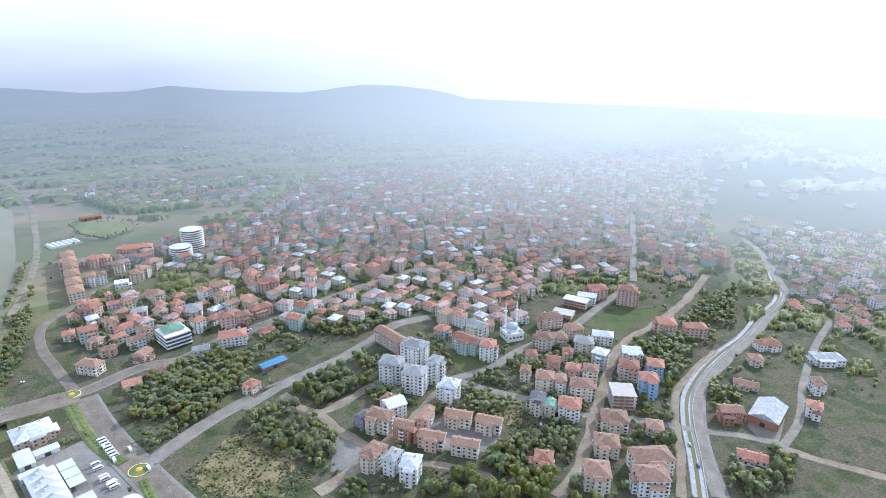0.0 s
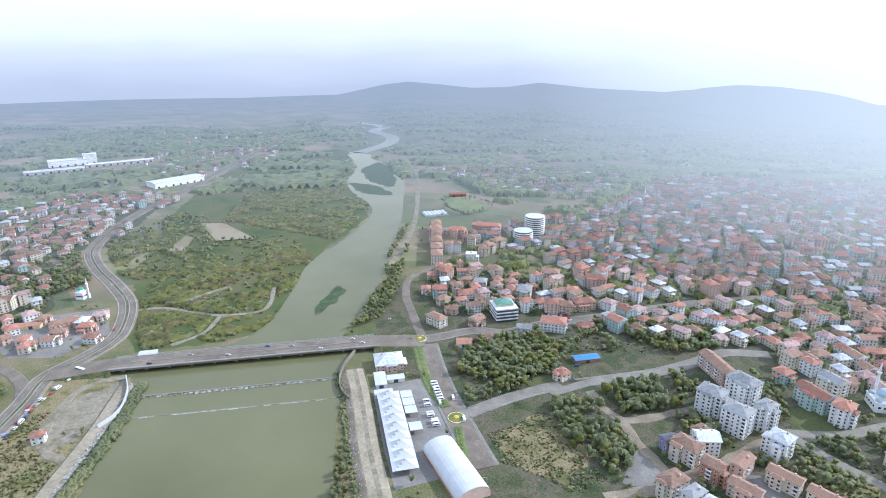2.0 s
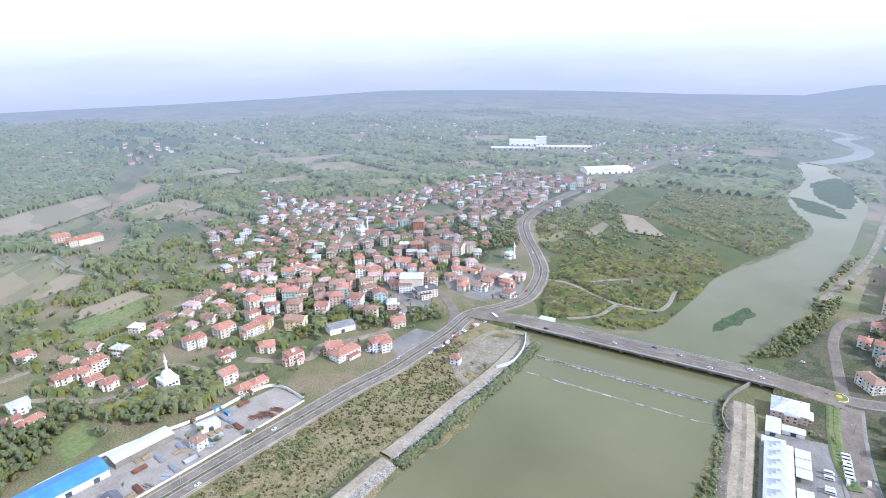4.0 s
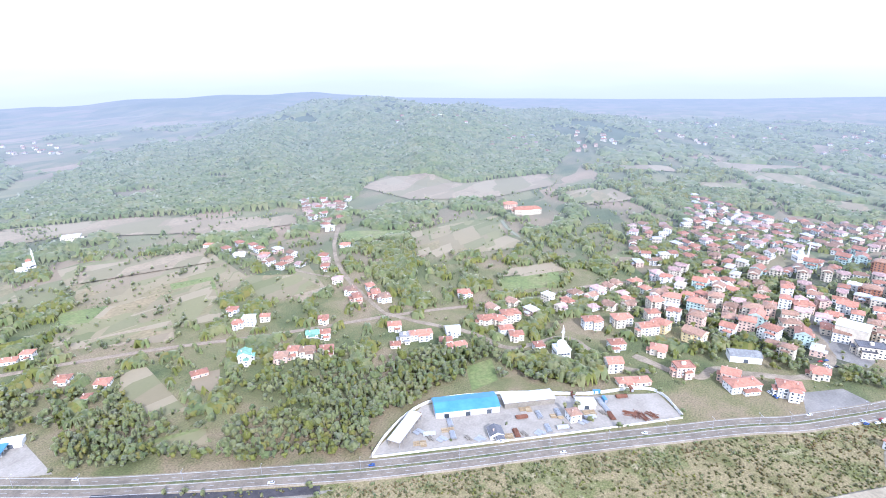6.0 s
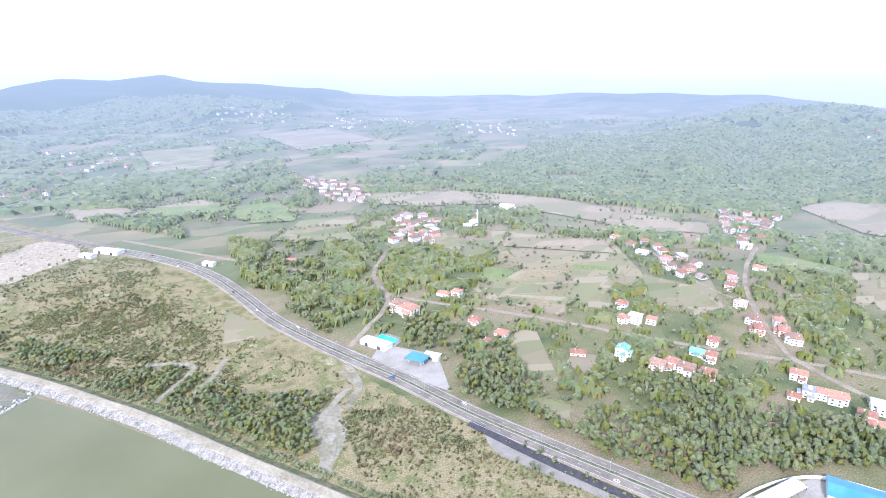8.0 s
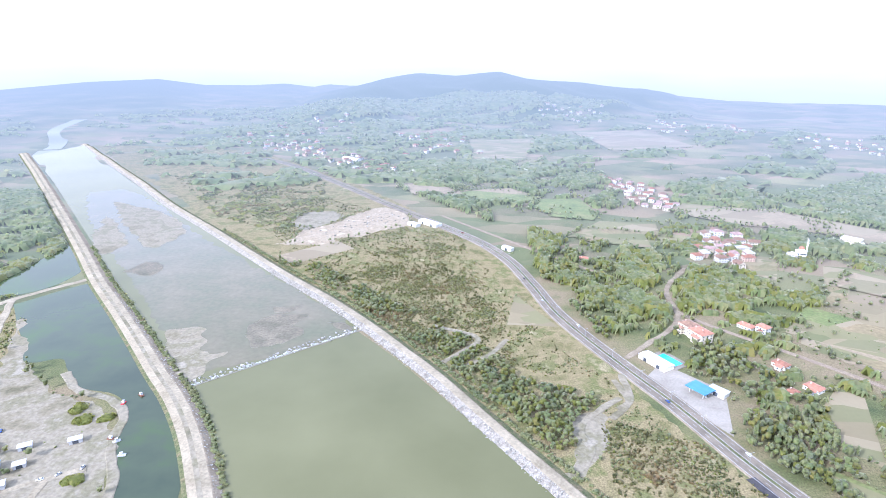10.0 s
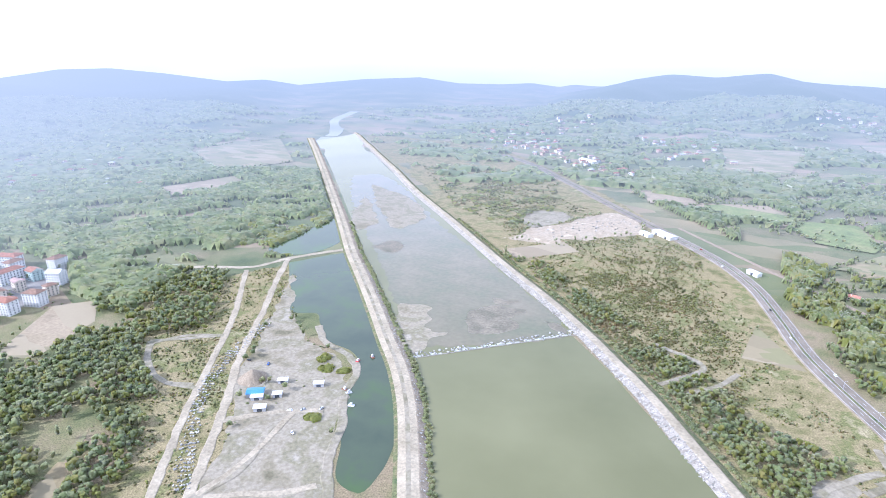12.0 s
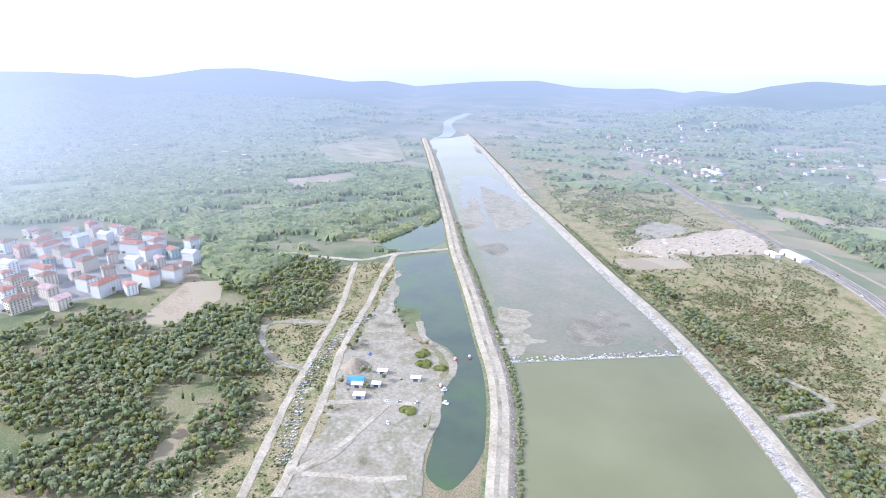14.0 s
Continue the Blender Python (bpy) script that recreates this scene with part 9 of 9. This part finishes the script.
tagged(hp, "conical heap of pale gravel", "gravel mound")
for i, (x, y) in enumerate(PLANT_MOUNDS):
    s = new("overgrown_mound", quads("overgrown_mound", crown_array(90 + i, 420, 9.0, 5.0, -2.2, 0.7), leaf_light))
    s.matrix_basis = pose(x, y, 0)
    tagged(s, "earth mound overgrown with bushes", "mound")
for i, (x, y) in enumerate(DREDGE):
    t = new("pontoon")
    t.matrix_basis = pose(x, y, 0.1, 0, 0, 50 * i)
    tagged(t, "small %s work pontoon on the pond" % ["red", "white", "rusty"][i % 3], "pontoon", "pontoons of the pond")
    part("hull", box_mesh("hull", [(-2.5, -1.2, -0.3, 2.5, 1.2, 0.7)], [rust, white_metal, CAR_PAINTS[3]][i % 3]), t)
    part("cabin", box_mesh("cabin", [(-1.2, -0.8, 0.7, 0.8, 0.8, 2.6)], white_metal), t)

# fresh asphalt strip beside the highway
tagged(ribbon("road", FRESH_STRIP, 6.5, 0.5, fresh_asphalt, 0.2, 6.0), "strip of fresh black asphalt beside the highway", "road", kind="structure")


# ---- planting ----
# near woods: single trees
road_lines.extend([(smooth_line(FAR_RIVER, 20), 90), (smooth_line(FAR_RIVER_DOWN, 20), 150)])
house_xy = np.array([(x, y, 6.0) for x, y in placed] + [(x, y, s) for x, y, s in house_spots])
grove(W6, 34, (0, 1), (1.0, 1.6), 0.8)
grove(W12, 18)
grove(W11, 14)
grove(W10, 22)
grove(W4, 46, light=0.1)
grove(W1, 40, light=0.05)
grove(B2, 26, (3, 0), (0.5, 0.8))
grove(G2, 60, (2, 4, 0, 1), (0.8, 1.3), 0.35)
grove(NEAR_TREES, 40)
for z, share in ((W1, 0.7), (W2, 0.6), (W3, 0.7), (W4, 0.65), (W5, 0.9), (W7, 0.75), (W8, 0.75), (W9, 0.6), (W10, 0.6), (W12, 0.5), (W13, 0.6), (N2, 0.8), (N3, 0.7), (N4, 0.75)):
    thicket(z, share, 5.2, patchy=24)
thicket(B1, 0.9, 5.0, patchy=40)
thicket(BLOCK, 0.62, 5.4, patchy=22)
for z, share in ((G1, 0.8), (G2, 0.75), (G7, 0.8), (H1, 0.72)):
    thicket(z, share, 5.6, (0, 1, 2, 3, 4), patchy=34)
for z, share in ((G3, 0.6), (G4, 0.6), (G5, 0.4), (G6, 0.6), (J5, 0.5)):
    canopy(z, share, 6.5, 8.0, 2.6, 34)
thicket(J1, 0.76, 5.3, (0, 1, 1, 3, 2), patchy=60)
thicket(H2, 0.75, 4.4, patchy=30)
thicket(SLOPE_WOOD, 0.55, 5.6, (0, 1, 2, 3, 4), patchy=30)
thicket(MOSQUE_TREES, 0.45, 5.2, (0, 1, 3), patchy=22)
thicket(LEVEE_SCRUB, 0.62, 3.6, patchy=26)
thicket(WOOD_BAND, 0.7, 5.6, (0, 1, 1, 3, 2), patchy=40)
canopy(POND_SIDE, 0.5, 5.0, 4.5, 3.0, 25)
for z, share in ((J2, 0.78), (J6, 0.5), (H3, 0.5), (K2, 0.38), (K3, 0.45), (K4, 0.45)):
    canopy(z, share, 9.0, 9.0, 5.0, 75, stretch=1.8, leafy=0.8)
canopy(K1, 0.3, 6.0, 6.0, 2.6, 27, stretch=1.7)
canopy(K7, 0.4, 11.0, 9.0, 7.0, 120, stretch=2.0, leafy=0.6)
canopy(TOWN_TREES, 0.34, 5.0, 5.0, 2.5, 16, leafy=0.6)
canopy(OLD_TOWN, 0.25, 5.0, 4.5, 2.8, 14, leafy=0.6)
for z, share in ((STATION_TOWN, 0.38), (MID_TOWN_B, 0.3), (VILLAGE_B, 0.45), (VILLAGE_C, 0.42), (STATION_HEART, 0.3), (EAST_TREES, 0.4), (EAST_TOWN, 0.4)):
    canopy(z, share, 5.0, 5.0, 2.4, 17)
thicket(NEAR_TREES, 0.42, 4.6, patchy=15)
thicket(MID_TOWN_C, 0.5, 4.8, patchy=13)
thicket(MID_TOWN_A, 0.45, 4.8, patchy=15)
thicket(STATION_WEST, 0.5, 5.0, patchy=16)
# single trees that break the outline of the woods
woods(W3, 40); woods(G2, 140, (0, 1, 2, 4)); woods(G1, 60, (2, 4)); woods(G3, 60, (2, 4)); woods(G4, 60); woods(J1, 160, (1, 2, 4)); woods(J2, 300); woods(N1, 90); woods(K1, 500, size=(0.5, 1.1)); woods(H3, 300); woods(J6, 300); woods(K2, 400); woods(K4, 300)
woods(TOWN_TREES, 500, size=(0.45, 0.95)); woods(OLD_TOWN, 250, size=(0.45, 0.8)); woods(STATION_TOWN, 300, size=(0.45, 0.9)); woods(VILLAGE_B, 90, size=(0.5, 0.9)); woods(NEAR_TREES, 80, size=(0.35, 0.8))
# bushes on the river flats
bush = (scrub_leaf, leaf_light, leaf)
for z, share in ((S1, 0.6), (S2, 0.6), (N1, 0.5)):
    canopy(z, share, 4.4, 2.4, 3.1, 30, bush, "low dense bushes on the river flat", "scrub")
for z, share in ((J4, 0.52), (H4, 0.6), (H5, 0.5), (K6, 0.42), (B3, 0.5), (EMBANK, 0.3), (PLANT_SCRUB, 0.4), (EAST_FLATS, 0.36), (ROAD_BANK, 0.34)):
    thicket(z, share, 3.4, (0, 1, 2), (0.7, 1.6), 19, BUSHES, bush, "low bushes and tall weeds in loose clumps", "scrub", 0.5)
canopy(J3, 0.3, 3.6, 2.4, 3.5, 20, bush, "low bushes and tall weeds in loose clumps", "scrub")
for z, share in ((PLOT_A, 0.6), (PLOT_B, 0.55), (ROADSIDE, 0.5)):
    thicket(z, share, 2.6, (0, 1, 2), (0.6, 1.5), 12, BUSHES, (leaf, scrub_leaf, leaf_dark), "bushes and brown weeds over the empty plot", "scrub", 0.3)
for z, n in ((EAST_FLATS, 1100), (ROAD_BANK, 1200), (J4, 1700), (H4, 600), (H5, 700), (EMBANK, 900), (PLANT_SCRUB, 1100), (ROADSIDE, 800), (K6, 900), (PLOT_A, 350), (PLOT_B, 250), (NEAR_TREES, 900), (BLOCK, 500)):
    woods(z, n, (0, 1, 2), scrub_leaf, WEEDS, (0.5, 1.3), "scrub", "tall brown and green weeds over rough ground")
bush_line(NORTH_EMBANKMENT, -9.5, -16, 900, "green bushes and reeds along the water", (0.8, 1.7))
bush_line(south_levee, -9.0, -12.5, 1500, "green bushes and reeds along the water", (0.6, 1.4))
bush_line(north_levee, 11.5, 15, 1300, "dark bushes along the foot of the levee", (0.6, 1.5))
for z in (S1, S2, N1):
    woods(z, 250, (0, 1, 2), leaf, BUSHES, (0.8, 2.0), "scrub", "low dense bushes on the river flat", 18)
for z, n in ((H4, 250), (H5, 200), (J4, 700), (J3, 500), (K6, 700), (B3, 260), (K5, 200), (B2, 120)):
    woods(z, n, (0, 1, 2), scrub_leaf if z is not B3 else leaf_light, BUSHES, (0.6, 1.5), "scrub", "low bushes and tall weeds in loose clumps", 0 if z in (B3, K5, B2) else 22)

# gardens: a few trees and bushes about each house
garden = []
for hx, hy, hs in house_xy:
    for _ in range(2 if math.hypot(hx, hy) < 900 else 1):
        ga, gq = tree_rng.uniform(0, 2 * np.pi), hs + tree_rng.uniform(2.5, 8.0)
        garden.append((hx + gq * math.cos(ga), hy + gq * math.sin(ga)))
hedge_spots = []
# hedges round the fields
for q in clearings:
    ring_line = smooth_line(list(q) + [q[0]], 7.0)
    if len(ring_line) < 6:
        continue
    band = [tuple(p) for p in ring_line]
    keep = [p for i, p in enumerate(band) if math.sin(i * 0.55 + p[0] * 0.05) > -0.2]
    hedge_spots.extend(keep)


def hedge_mass(spots, mat, label):
    x, y = np.array(spots).T
    x, y = x + tree_rng.normal(0, 1.6, len(x)), y + tree_rng.normal(0, 1.6, len(x))
    ok = ~inside(river_poly, x, y)
    for c, w in road_lines:
        ok &= line_distance(c, x, y) > w / 2 + 2
    for a, b, s in house_xy:
        ok &= (x - a) ** 2 + (y - b) ** 2 > (s + 0.5) ** 2
    out, soft = [], []
    for a, b in zip(x[ok], y[ok]):
        c = FAR_CROWNS[int(tree_rng.integers(0, 4))] if math.hypot(a, b) > 800 else MID_CROWNS[int(tree_rng.integers(0, 4))] if tree_rng.random() < 0.35 else BUSHES[int(tree_rng.integers(0, 3))]
        out.append(c * tree_rng.uniform(0.5, 1.0) + np.array([a, b, ground_z(a, b)]))
        soft.append(soft_normals(c))
    tagged(new("hedges", quads("hedges", np.concatenate(out), mat, np.concatenate(soft))), label, "hedge", kind="stuff")


hedge_mass([p for p in hedge_spots if math.hypot(*p) < 700], leaf, "loose hedges of bushes and trees round the fields")
# these hedges carry haze painted into their leaf material
hedge_mass([p for p in hedge_spots if math.hypot(*p) >= 700], haze_leaf, "far hedges of bushes and trees round the fields")

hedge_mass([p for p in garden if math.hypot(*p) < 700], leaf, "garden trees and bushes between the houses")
# painted haze in the leaves of the far gardens as well
hedge_mass([p for p in garden if math.hypot(*p) >= 700], haze_leaf, "far garden trees between the houses")

# the wooded hill across the valley and the woods on the far slopes
FOREST_EDGE = [(90, 1700), (104, 1560), (106, 1280), (114, 1165), (120, 1205), (124, 1220), (125.5, 1075), (131, 1036), (139, 1040), (151, 1104), (156, 1220), (160, 1700)]


FOREST_TOP = [(90, 1750), (101, 2250), (138, 2250), (145.4, 1852), (150.6, 1483), (156, 1225)]


def on_hill(x, y):
    deg, r = np.degrees(np.arctan2(-x, y)), np.hypot(x, y)
    edge = np.interp(deg, [a for a, _ in FOREST_EDGE], [c for _, c in FOREST_EDGE])
    top = np.interp(deg, [a for a, _ in FOREST_TOP], [c for _, c in FOREST_TOP])
    return (r > edge + 14 * ripple(x, y, 30)) & (r < top + 20 * ripple(y, x, 40)) & (deg > 92) & (deg < 157)


def in_ring(near, far):
    return lambda x, y: (np.hypot(x, y) > near) & (np.hypot(x, y) < far) & (height(x, y) > -4)


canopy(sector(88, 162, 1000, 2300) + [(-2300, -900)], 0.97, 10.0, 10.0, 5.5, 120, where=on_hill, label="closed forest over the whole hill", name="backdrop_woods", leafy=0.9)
WOODED = [(-180, 0.5), (-152, 0.2), (-146, -0.9), (-132, -0.9), (-125, 1.0), (-104, 1.5), (-80, 0.2), (-45, -0.8), (-14, -0.8), (-6, 0.3), (10, 0.3), (40, 0.1), (75, 0.2), (100, 0.0), (140, -0.3), (160, -0.6), (172, -0.4), (180, 0.3)]


def wooded(x, y):
    return 0.8 * np.interp(np.degrees(np.arctan2(-x, y)), [a for a, _ in WOODED], [c for _, c in WOODED]) + 0.9 * np.clip((height(x, y) - 15) / 60, 0, 1)


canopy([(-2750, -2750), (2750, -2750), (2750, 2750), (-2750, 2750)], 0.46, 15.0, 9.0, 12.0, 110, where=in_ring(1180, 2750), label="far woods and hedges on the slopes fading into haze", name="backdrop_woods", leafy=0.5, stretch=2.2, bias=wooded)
# loose bushes and tall weeds over the plots
for z, n in ((K1, 500), (NEAR_TREES, 400), (TOWN_TREES, 300), (STATION_WEST, 250), (EAST_TREES, 300), (PLOT_A, 200), (PLOT_B, 160), (ROADSIDE, 400)):
    woods(z, n, (0, 1, 2), leaf, BUSHES, (0.4, 1.2), "scrub", "loose bushes and tall weeds on the plots", 9)
